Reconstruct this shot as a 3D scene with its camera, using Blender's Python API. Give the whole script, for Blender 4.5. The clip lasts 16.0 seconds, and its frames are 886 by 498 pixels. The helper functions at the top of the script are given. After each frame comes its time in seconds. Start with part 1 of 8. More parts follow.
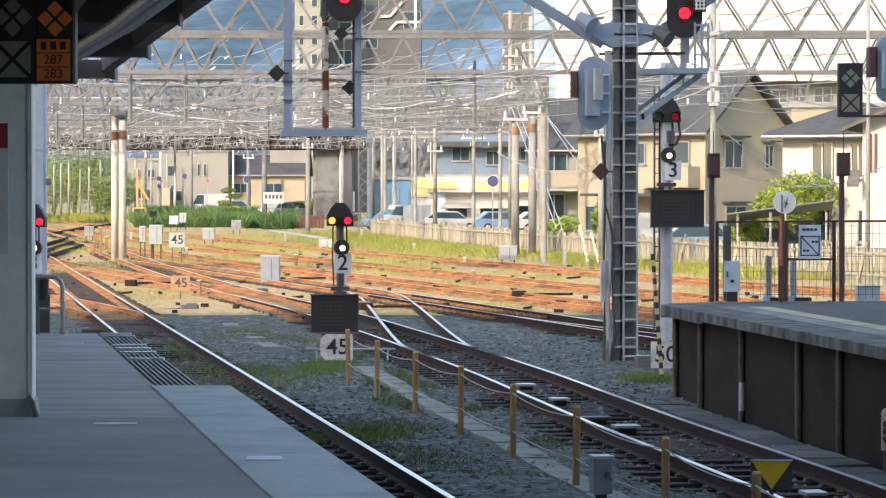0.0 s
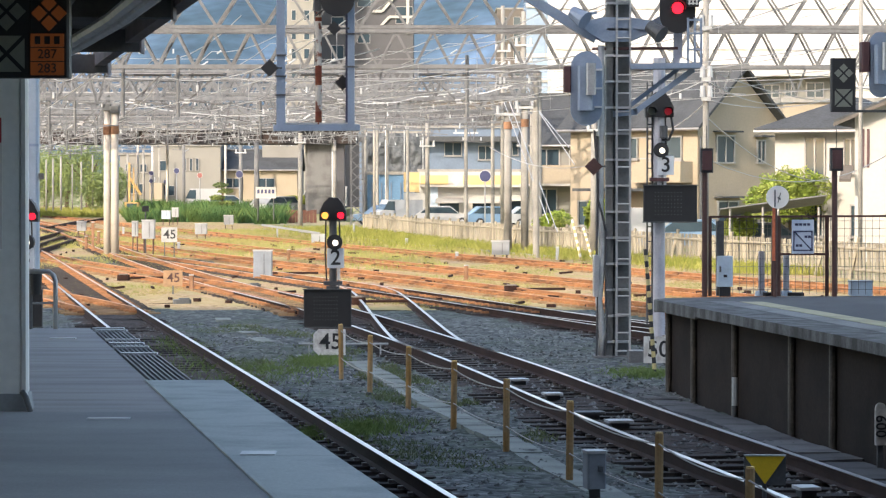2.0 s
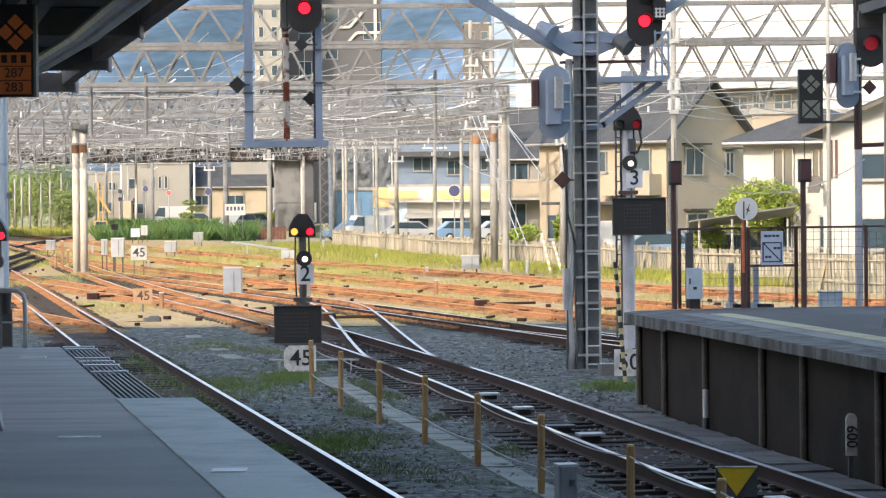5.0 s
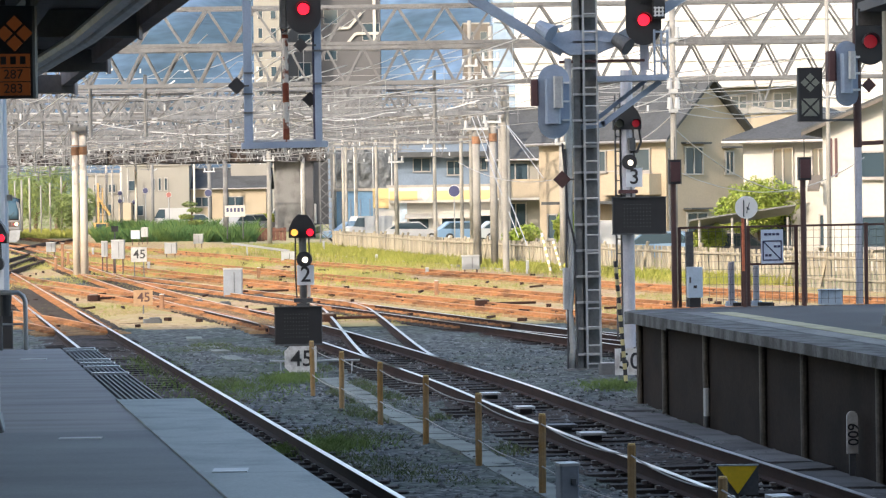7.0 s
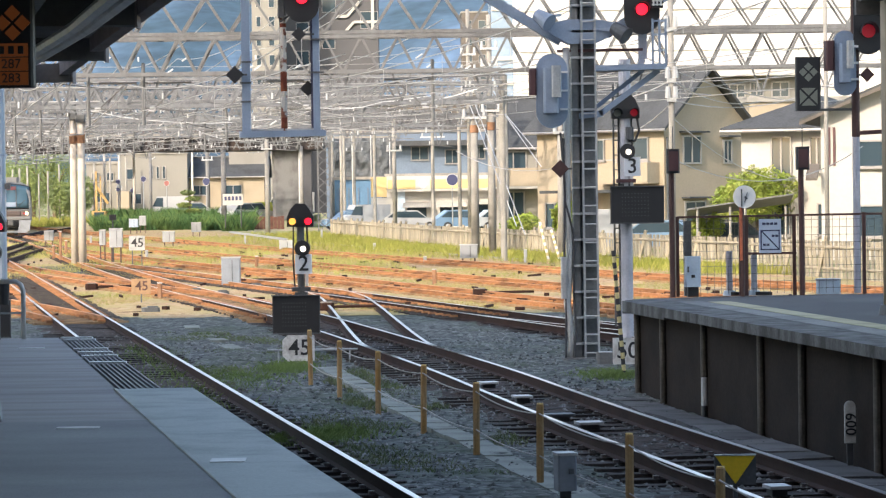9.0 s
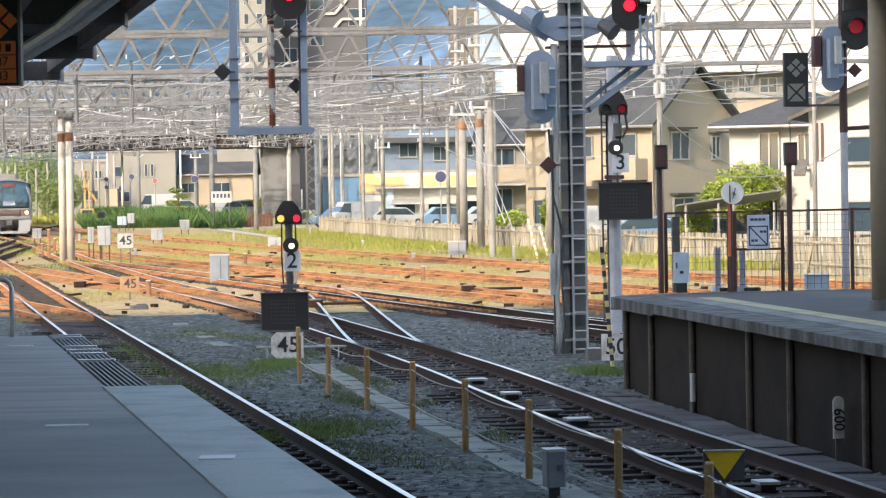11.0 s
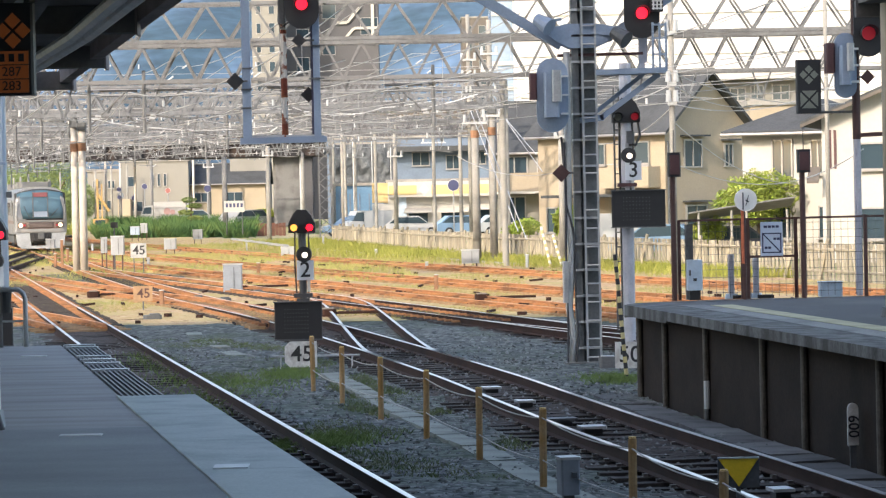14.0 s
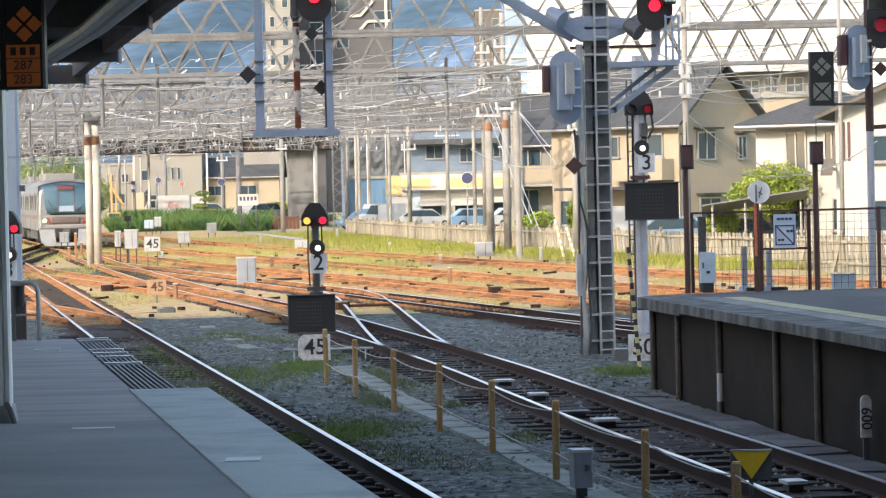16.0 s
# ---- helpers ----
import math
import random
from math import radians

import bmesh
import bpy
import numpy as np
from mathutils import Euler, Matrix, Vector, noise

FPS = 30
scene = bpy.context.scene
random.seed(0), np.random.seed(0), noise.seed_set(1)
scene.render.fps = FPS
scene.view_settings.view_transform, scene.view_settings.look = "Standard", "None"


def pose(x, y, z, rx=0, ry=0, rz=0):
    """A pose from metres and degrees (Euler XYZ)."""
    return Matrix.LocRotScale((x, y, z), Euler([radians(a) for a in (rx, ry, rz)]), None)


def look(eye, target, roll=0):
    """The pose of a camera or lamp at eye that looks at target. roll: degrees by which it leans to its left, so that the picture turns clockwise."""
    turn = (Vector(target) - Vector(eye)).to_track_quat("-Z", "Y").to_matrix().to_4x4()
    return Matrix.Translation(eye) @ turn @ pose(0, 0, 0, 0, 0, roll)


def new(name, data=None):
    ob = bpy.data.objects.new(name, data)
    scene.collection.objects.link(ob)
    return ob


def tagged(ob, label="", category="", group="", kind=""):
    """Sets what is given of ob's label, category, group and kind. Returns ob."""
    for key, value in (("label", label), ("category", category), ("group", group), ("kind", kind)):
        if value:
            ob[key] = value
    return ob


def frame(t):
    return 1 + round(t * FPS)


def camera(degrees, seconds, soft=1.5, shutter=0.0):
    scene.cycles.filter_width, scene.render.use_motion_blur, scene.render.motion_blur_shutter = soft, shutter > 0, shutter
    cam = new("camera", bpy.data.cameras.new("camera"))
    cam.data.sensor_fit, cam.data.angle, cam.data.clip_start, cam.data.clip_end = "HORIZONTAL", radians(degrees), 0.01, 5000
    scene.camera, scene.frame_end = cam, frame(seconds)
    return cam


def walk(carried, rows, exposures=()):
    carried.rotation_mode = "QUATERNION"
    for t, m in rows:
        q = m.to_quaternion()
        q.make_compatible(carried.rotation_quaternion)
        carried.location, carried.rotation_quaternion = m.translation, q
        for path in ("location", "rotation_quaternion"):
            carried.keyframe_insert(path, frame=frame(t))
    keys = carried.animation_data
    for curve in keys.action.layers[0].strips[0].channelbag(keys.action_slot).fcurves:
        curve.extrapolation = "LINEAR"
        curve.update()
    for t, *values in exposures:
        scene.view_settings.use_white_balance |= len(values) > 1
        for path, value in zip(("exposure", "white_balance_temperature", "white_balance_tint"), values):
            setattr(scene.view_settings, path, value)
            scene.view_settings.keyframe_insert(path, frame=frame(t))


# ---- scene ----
# ---- camera ----
cam = camera(16.0, 16.0, soft=1.25)
CAMERA_ROWS = [
    (0, pose(-0.001, -0.001, 2.652, 88.941, 0, -0.001) @ pose(0, 0, 0, 0, 0, -0.009)),
    (0.5, pose(-0.005, 0.003, 2.646, 88.888, 0, -0.124) @ pose(0, 0, 0, 0, 0, -0.082)),
    (1, pose(-0.012, 0.005, 2.651, 88.830, 0, -0.190) @ pose(0, 0, 0, 0, 0, -0.130)),
    (1.5, pose(-0.018, 0.001, 2.651, 88.816, 0, -0.194) @ pose(0, 0, 0, 0, 0, 0.013)),
    (2, pose(-0.013, 0.002, 2.651, 88.848, 0, -0.144) @ pose(0, 0, 0, 0, 0, 0.015)),
    (2.5, pose(-0.015, 0.001, 2.651, 88.912, 0, -0.130) @ pose(0, 0, 0, 0, 0, 0.047)),
    (3, pose(-0.011, 0.004, 2.649, 88.990, 0, -0.170) @ pose(0, 0, 0, 0, 0, 0.036)),
    (3.5, pose(-0.010, -0.002, 2.641, 89.067, 0, -0.254) @ pose(0, 0, 0, 0, 0, 0.123)),
    (4, pose(-0.014, 0.002, 2.654, 89.093, 0, -0.414) @ pose(0, 0, 0, 0, 0, -0.101)),
    (6.5, pose(0.001, 0.004, 2.641, 89.143, 0, -0.722) @ pose(0, 0, 0, 0, 0, -0.825)),
    (7, pose(-0.008, -0.000, 2.642, 89.128, 0, -0.690) @ pose(0, 0, 0, 0, 0, -0.847)),
    (7.5, pose(-0.014, 0.003, 2.653, 89.090, 0, -0.662) @ pose(0, 0, 0, 0, 0, -0.858)),
    (8, pose(-0.008, 0.007, 2.654, 89.056, 0, -0.662) @ pose(0, 0, 0, 0, 0, -0.813)),
    (8.5, pose(-0.006, 0.006, 2.654, 88.994, 0, -0.688) @ pose(0, 0, 0, 0, 0, -0.781)),
    (9, pose(-0.007, 0.003, 2.651, 88.919, 0, -0.723) @ pose(0, 0, 0, 0, 0, -0.800)),
    (11.5, pose(-0.002, -0.007, 2.648, 88.858, 0, -0.944) @ pose(0, 0, 0, 0, 0, -0.974)),
    (12, pose(0.004, 0.009, 2.640, 88.939, 0, -0.852) @ pose(0, 0, 0, 0, 0, -0.985)),
    (12.5, pose(-0.003, 0.007, 2.655, 88.978, 0, -0.762) @ pose(0, 0, 0, 0, 0, -1.068)),
    (13, pose(-0.003, 0.007, 2.642, 89.031, 0, -0.715) @ pose(0, 0, 0, 0, 0, -1.081)),
    (13.5, pose(0.001, 0.005, 2.647, 89.036, 0, -0.699) @ pose(0, 0, 0, 0, 0, -1.178)),
    (14, pose(-0.008, 0.002, 2.646, 89.020, 0, -0.696) @ pose(0, 0, 0, 0, 0, -1.194)),
    (14.5, pose(0.003, 0.007, 2.645, 88.975, 0, -0.661) @ pose(0, 0, 0, 0, 0, -1.261)),
    (15, pose(-0.003, -0.000, 2.648, 88.909, 0, -0.597) @ pose(0, 0, 0, 0, 0, -1.297)),
    (15.5, pose(-0.002, 0.006, 2.644, 88.865, 0, -0.514) @ pose(0, 0, 0, 0, 0, -1.300)),
    (16, pose(0.007, 0.007, 2.644, 88.898, 0, -0.438) @ pose(0, 0, 0, 0, 0, -1.303)),
]
walk(cam, CAMERA_ROWS, exposures=[(0, 1.84, 6800, 10.5), (16, 1.84, 6800, 10.5)])

# ---- light ----
SUN_EL, SUN_AZ = 29.0, 214.0
world = bpy.data.worlds.new("sky")
scene.world = world
world.use_nodes = True
_wn = world.node_tree.nodes
_sky = _wn.new("ShaderNodeTexSky")
_sky.sky_type = "NISHITA"
_sky.sun_disc = False
_sky.sun_elevation, _sky.sun_rotation = radians(SUN_EL), radians(SUN_AZ)
_sky.air_density, _sky.dust_density, _sky.ozone_density = 1.0, 2.2, 0.75
world.node_tree.links.new(_sky.outputs[0], _wn["Background"].inputs[0])
_wn["Background"].inputs[1].default_value = 0.15
sun_data = bpy.data.lights.new("sun", "SUN")
sun_data.energy, sun_data.angle, sun_data.color = 2.0, radians(0.5), (0.8, 0.71, 0.605)
sun = new("sun", sun_data)
_sd = Vector((math.sin(radians(SUN_AZ)) * math.cos(radians(SUN_EL)), math.cos(radians(SUN_AZ)) * math.cos(radians(SUN_EL)), math.sin(radians(SUN_EL))))
sun.matrix_world = look(_sd * 100, (0, 0, 0))


# ---- materials ----
def mat(name, color, rough=0.8, metal=0.0, vary=0.12, scale=3.0, fine=40.0, bump=0.15, second=None, blend=(0.45, 0.65), per_object=0.0, bump_dist=0.01, stretch=None):
    """Two scales of noise over a base colour, a second colour in patches, and fine relief."""
    m = bpy.data.materials.new(name)
    m.use_nodes = True
    t = m.node_tree
    n, l = t.nodes, t.links
    b = n["Principled BSDF"]
    b.inputs["Roughness"].default_value, b.inputs["Metallic"].default_value = rough, metal
    co = n.new("ShaderNodeTexCoord")
    big, small = n.new("ShaderNodeTexNoise"), n.new("ShaderNodeTexNoise")
    big.inputs["Scale"].default_value, big.inputs["Detail"].default_value = scale, 5
    small.inputs["Scale"].default_value, small.inputs["Detail"].default_value = fine, 3
    geo = n.new("ShaderNodeNewGeometry")
    where = geo.outputs["Position"] if not per_object else co.outputs["Object"]
    if stretch:
        mp = n.new("ShaderNodeMapping")
        mp.inputs["Scale"].default_value = stretch
        l.new(where, mp.inputs["Vector"])
        where = mp.outputs[0]
    if rough >= 0.8:
        b.inputs["Specular IOR Level"].default_value = 0.2
    l.new(where, big.inputs["Vector"])
    l.new(geo.outputs["Position"] if not per_object else co.outputs["Object"], small.inputs["Vector"])
    ramp = n.new("ShaderNodeMapRange")
    ramp.inputs[1].default_value, ramp.inputs[2].default_value = blend
    l.new(big.outputs[0], ramp.inputs[0])
    mix = n.new("ShaderNodeMix")
    mix.data_type = "RGBA"
    mix.inputs["A"].default_value = (*color, 1)
    mix.inputs["B"].default_value = (*(second or tuple(c * (1 - 1.6 * vary) for c in color)), 1)
    l.new(ramp.outputs[0], mix.inputs["Factor"])
    hsv = n.new("ShaderNodeHueSaturation")
    l.new(mix.outputs["Result"], hsv.inputs["Color"])
    val = n.new("ShaderNodeMapRange")
    val.inputs[1].default_value, val.inputs[2].default_value = 0.25, 0.75
    val.inputs[3].default_value, val.inputs[4].default_value = 1 - vary, 1 + vary
    l.new(small.outputs[0], val.inputs[0])
    last = val.outputs[0]
    if per_object:
        info = n.new("ShaderNodeObjectInfo")
        rnd = n.new("ShaderNodeMapRange")
        rnd.inputs[3].default_value, rnd.inputs[4].default_value = 1 - per_object, 1 + per_object
        l.new(info.outputs["Random"], rnd.inputs[0])
        mul = n.new("ShaderNodeMath")
        mul.operation = "MULTIPLY"
        l.new(last, mul.inputs[0]), l.new(rnd.outputs[0], mul.inputs[1])
        last = mul.outputs[0]
    l.new(last, hsv.inputs["Value"])
    l.new(hsv.outputs[0], b.inputs["Base Color"])
    if bump:
        bu = n.new("ShaderNodeBump")
        bu.inputs["Strength"].default_value, bu.inputs["Distance"].default_value = bump, bump_dist
        l.new(small.outputs[0], bu.inputs["Height"])
        l.new(bu.outputs[0], b.inputs["Normal"])
    return m


def stones(name, colors, scale, rough=0.9, patch=None, patch_scale=0.15, patch_range=(0.5, 0.6), bump=0.8):
    """Crushed stone: one tone a stone, dark gaps, with patches of another cover."""
    m = bpy.data.materials.new(name)
    m.use_nodes = True
    n, l = m.node_tree.nodes, m.node_tree.links
    b = n["Principled BSDF"]
    b.inputs["Roughness"].default_value = rough
    b.inputs["Specular IOR Level"].default_value = 0.15
    geo = n.new("ShaderNodeNewGeometry")
    vo = n.new("ShaderNodeTexVoronoi")
    vo.inputs["Scale"].default_value = scale
    l.new(geo.outputs["Position"], vo.inputs["Vector"])
    ramp = n.new("ShaderNodeValToRGB")
    e = ramp.color_ramp.elements
    e[0].color, e[1].color = (*colors[0], 1), (*colors[-1], 1)
    for i, c in enumerate(colors[1:-1]):
        e.new((i + 1) / (len(colors) - 1)).color = (*c, 1)
    sep = n.new("ShaderNodeSeparateColor")
    l.new(vo.outputs["Color"], sep.inputs[0])
    l.new(sep.outputs[0], ramp.inputs[0])
    last = ramp.outputs[0]
    big = n.new("ShaderNodeTexNoise")
    big.inputs["Scale"].default_value, big.inputs["Detail"].default_value = patch_scale, 8
    big.inputs["Roughness"].default_value = 0.65
    l.new(geo.outputs["Position"], big.inputs["Vector"])
    if patch:
        r2 = n.new("ShaderNodeMapRange")
        r2.inputs[1].default_value, r2.inputs[2].default_value = patch_range
        r2.inputs[4].default_value = 0.68
        l.new(big.outputs[0], r2.inputs[0])
        mix = n.new("ShaderNodeMix")
        mix.data_type = "RGBA"
        mix.inputs["B"].default_value = (*patch, 1)
        l.new(last, mix.inputs["A"]), l.new(r2.outputs[0], mix.inputs["Factor"])
        last = mix.outputs["Result"]
    l.new(last, b.inputs["Base Color"])
    bu = n.new("ShaderNodeBump")
    bu.inputs["Strength"].default_value, bu.inputs["Distance"].default_value = bump, 0.03
    bu.invert = True
    l.new(vo.outputs["Distance"], bu.inputs["Height"])
    l.new(bu.outputs[0], b.inputs["Normal"])
    return m


def glow(name, color, strength):
    m = bpy.data.materials.new(name)
    m.use_nodes = True
    b = m.node_tree.nodes["Principled BSDF"]
    b.inputs["Base Color"].default_value = (*color, 1)
    b.inputs["Emission Color"].default_value = (*color, 1)
    b.inputs["Emission Strength"].default_value = strength
    return m


def glass(name, color=(0.035, 0.055, 0.07), rough=0.04):
    m = bpy.data.materials.new(name)
    m.use_nodes = True
    b = m.node_tree.nodes["Principled BSDF"]
    b.inputs["Base Color"].default_value = (*color, 1)
    b.inputs["Roughness"].default_value = rough
    b.inputs["Specular IOR Level"].default_value = 0.45
    return m


M = {}
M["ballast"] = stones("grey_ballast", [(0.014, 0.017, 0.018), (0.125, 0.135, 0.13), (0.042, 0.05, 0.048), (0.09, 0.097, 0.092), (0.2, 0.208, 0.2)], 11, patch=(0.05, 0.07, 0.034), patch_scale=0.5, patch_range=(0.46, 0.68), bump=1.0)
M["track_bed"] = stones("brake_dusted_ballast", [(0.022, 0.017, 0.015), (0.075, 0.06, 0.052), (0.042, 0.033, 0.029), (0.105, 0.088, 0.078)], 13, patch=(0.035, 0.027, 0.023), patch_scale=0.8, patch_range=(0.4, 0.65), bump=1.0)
M["yard"] = stones("rusty_sun_warmed_ballast", [(0.15, 0.09, 0.05), (0.42, 0.3, 0.17), (0.3, 0.19, 0.1), (0.46, 0.36, 0.23)], 8, patch=(0.31, 0.275, 0.11), patch_scale=0.22, patch_range=(0.42, 0.58))
M["earth"] = mat("dry_earth", (0.3, 0.26, 0.16), 0.95, vary=0.2, scale=0.08, fine=3.0, second=(0.16, 0.2, 0.06))
M["rail_side"] = mat("rusted_rail_web", (0.033, 0.016, 0.012), 0.85, vary=0.2, scale=1.5, fine=60)
M["rail_head"] = mat("worn_rail_head", (0.62, 0.58, 0.55), 0.28, 0.9, vary=0.08, scale=0.8, fine=30, bump=0.03)
# Rail head copy for the sunlit lengths, sun put in as a warmer colour.
M["rail_sun_tone"] = mat("sun_toned_rail_head", (0.5, 0.38, 0.29), 0.42, 0.5, vary=0.1, scale=0.8, fine=30, bump=0.03)
M["rail_rust"] = mat("rusty_rail_head", (0.43, 0.21, 0.095), 0.6, 0.1, vary=0.15, scale=0.5, fine=25)
M["sleeper"] = mat("weathered_sleeper", (0.055, 0.048, 0.044), 0.9, vary=0.25, scale=4, fine=50, per_object=0.25)
M["yard_sleeper"] = mat("rust_stained_sleeper", (0.3, 0.2, 0.11), 0.9, vary=0.25, scale=2, fine=30)
# Rust of the sidings, also the sunlit colour of the far running rails.
M["yard_rail"] = mat("rust_and_sun_orange_rail", (0.35, 0.165, 0.075), 0.85, vary=0.2, scale=0.8, fine=20, second=(0.17, 0.085, 0.045), blend=(0.45, 0.65))
M["asphalt"] = mat("worn_platform_asphalt", (0.4, 0.375, 0.365), 0.82, vary=0.14, scale=1.6, fine=70, second=(0.28, 0.262, 0.258), blend=(0.3, 0.7), bump=0.2, stretch=(0.45, 2.2, 1))
M["asphalt_patch"] = mat("newer_platform_asphalt", (0.31, 0.31, 0.305), 0.8, vary=0.14, scale=1.3, fine=80, second=(0.225, 0.225, 0.225), blend=(0.3, 0.7), bump=0.2, stretch=(0.5, 0.9, 1))
M["asphalt_dark"] = mat("dark_platform_asphalt", (0.072, 0.073, 0.075), 0.9, vary=0.16, scale=0.8, fine=60, second=(0.1, 0.1, 0.1), stretch=(1, 0.4, 1))
M["coping"] = mat("pale_concrete_coping", (0.455, 0.48, 0.455), 0.88, vary=0.12, scale=2.2, fine=60, second=(0.36, 0.38, 0.365))
M["fascia"] = mat("stained_concrete_fascia", (0.125, 0.127, 0.124), 0.9, vary=0.25, scale=3.2, fine=25, second=(0.055, 0.053, 0.05), blend=(0.4, 0.62), stretch=(1, 1, 0.3))
M["dark_wall"] = mat("dark_brown_platform_wall", (0.022, 0.015, 0.011), 0.95, vary=0.25, scale=1.5, fine=20)
M["concrete"] = mat("aged_concrete", (0.25, 0.24, 0.22), 0.9, vary=0.14, scale=1.5, fine=30)
M["concrete_dark"] = mat("weathered_grey_concrete", (0.15, 0.15, 0.15), 0.9, vary=0.18, scale=1.2, fine=30)
M["white_paint"] = mat("white_paint", (0.62, 0.62, 0.6), 0.5, vary=0.05, scale=2, fine=20, bump=0.05)
M["cream_paint"] = mat("cream_column_paint", (0.8, 0.81, 0.78), 0.45, vary=0.06, scale=1.5, fine=15, bump=0.05)
M["blue_grey"] = mat("blue_grey_painted_steel", (0.24, 0.3, 0.39), 0.5, 0.0, vary=0.08, scale=2, fine=30, bump=0.05)
M["steel"] = mat("galvanised_steel", (0.42, 0.43, 0.43), 0.5, 0.4, vary=0.12, scale=3, fine=40, bump=0.05)
M["lattice"] = mat("weathered_galvanised_lattice", (0.12, 0.123, 0.128), 0.55, 0.15, vary=0.2, scale=1, fine=6, bump=0)
M["lattice_pale"] = mat("pale_galvanised_steel", (0.13, 0.138, 0.15), 0.5, 0.1, vary=0.3, scale=0.7, fine=5, bump=0)
M["dark_steel"] = mat("dark_painted_steel", (0.09, 0.095, 0.1), 0.6, 0.2, vary=0.15, scale=3, fine=30)
M["mast"] = mat("grey_mast_steel", (0.15, 0.155, 0.155), 0.6, 0.3, vary=0.15, scale=2, fine=25)
M["black"] = mat("matt_black_board", (0.018, 0.018, 0.02), 0.6, vary=0.1, scale=4, fine=50, bump=0.05)
M["brown_steel"] = mat("dark_red_brown_post", (0.07, 0.03, 0.026), 0.6, vary=0.15, scale=3, fine=30)
M["yellow_post"] = mat("faded_yellow_post", (0.3, 0.19, 0.085), 0.75, vary=0.15, scale=4, fine=40, second=(0.28, 0.15, 0.04))
M["yellow"] = mat("yellow_paint", (0.75, 0.5, 0.02), 0.6, vary=0.08, scale=5, fine=40)
M["orange_stripe"] = mat("orange_yellow_fascia", (0.52, 0.37, 0.16), 0.5, vary=0.05, scale=1, fine=10, bump=0)
M["rope"] = mat("pale_rope", (0.34, 0.33, 0.3), 0.9, vary=0.1, scale=10, fine=80)
M["wire"] = mat("catenary_wire", (0.3, 0.305, 0.31), 0.5, 0.3, vary=0.1, scale=1, fine=5, bump=0)
M["dark_wire"] = mat("black_cable", (0.04, 0.04, 0.045), 0.6, vary=0.1, bump=0)
M["porcelain"] = mat("bright_porcelain", (0.42, 0.44, 0.46), 0.25, vary=0.04, bump=0)
M["insulator"] = mat("white_porcelain", (0.34, 0.35, 0.36), 0.25, vary=0.04, bump=0)
M["beige_wall"] = mat("beige_render", (0.31, 0.262, 0.195), 0.9, vary=0.06, scale=0.5, fine=12)
M["cream_wall"] = mat("cream_render", (0.205, 0.199, 0.18), 0.9, vary=0.05, scale=0.5, fine=12)
M["white_wall"] = mat("white_tiled_wall", (0.39, 0.377, 0.345), 0.7, vary=0.04, scale=0.3, fine=8)
M["grey_wall"] = mat("grey_panel_wall", (0.078, 0.078, 0.084), 0.8, vary=0.07, scale=0.4, fine=6)
M["brown_wall"] = mat("brown_cladding", (0.11, 0.097, 0.085), 0.8, vary=0.12, scale=0.6, fine=8)
M["roof_tile"] = mat("grey_roof_tiles", (0.058, 0.062, 0.066), 0.8, vary=0.15, scale=1, fine=9, bump=0.4, bump_dist=0.05)
M["blue_wall"] = mat("blue_grey_cladding", (0.11, 0.15, 0.21), 0.7, vary=0.1, scale=0.5, fine=6)
M["blue_sheet"] = mat("bright_blue_sheet", (0.08, 0.17, 0.28), 0.7, vary=0.1, scale=0.5, fine=6)
M["tarp"] = mat("grey_tarpaulin", (0.095, 0.105, 0.112), 0.7, vary=0.2, scale=0.8, fine=3, bump=0.8, bump_dist=0.2)
M["window"] = glass("dark_window_glass")
M["frame"] = mat("aluminium_frame", (0.3, 0.29, 0.28), 0.4, 0.5, vary=0.05, bump=0)
M["leaf"] = mat("green_leaves", (0.17, 0.23, 0.025), 0.7, vary=0.3, scale=1.2, fine=8, second=(0.24, 0.26, 0.05), bump=0)
M["leaf_dark"] = mat("dark_green_leaves", (0.145, 0.19, 0.07), 0.7, vary=0.3, scale=0.5, fine=4, second=(0.17, 0.21, 0.05), bump=0)
M["grass"] = mat("summer_grass", (0.17, 0.19, 0.035), 0.8, vary=0.3, scale=0.4, fine=5, second=(0.3, 0.28, 0.08), bump=0)
M["bark"] = mat("brown_bark", (0.12, 0.09, 0.06), 0.9, vary=0.2, scale=5, fine=30)
# Distance haze is put into the hill's blue base colour.
M["hill"] = mat("haze_tinted_hill", (0.09, 0.145, 0.225), 1.0, vary=0.35, scale=0.012, fine=0.07, second=(0.038, 0.07, 0.1), blend=(0.38, 0.62), bump=0, stretch=(1, 0.3, 1))
M["red"] = mat("red_paint", (0.38, 0.03, 0.04), 0.5, vary=0.05, bump=0)
M["sign_blue"] = mat("blue_sign_paint", (0.035, 0.04, 0.1), 0.5, vary=0.05, bump=0)
M["fence_board"] = mat("pale_weathered_boards", (0.3, 0.265, 0.2), 0.9, vary=0.15, scale=2, fine=20, per_object=0.2)
M["box_grey"] = mat("pale_grey_cabinet", (0.4, 0.42, 0.43), 0.5, vary=0.06, scale=3, fine=30, bump=0.03)
M["led_off"] = mat("unlit_lamp_lens", (0.2, 0.21, 0.18), 0.4, vary=0.05, bump=0)
M["red_on"] = glow("lit_red_lamp", (1.0, 0.012, 0.03), 0.95)
M["amber_on"] = glow("lit_amber_lamp", (1.0, 0.42, 0.08), 0.55)
M["white_on"] = glow("lit_white_lamp", (1.0, 0.9, 0.75), 0.7)
M["orange_on"] = glow("lit_orange_led", (0.2, 0.058, 0.014), 0.06)
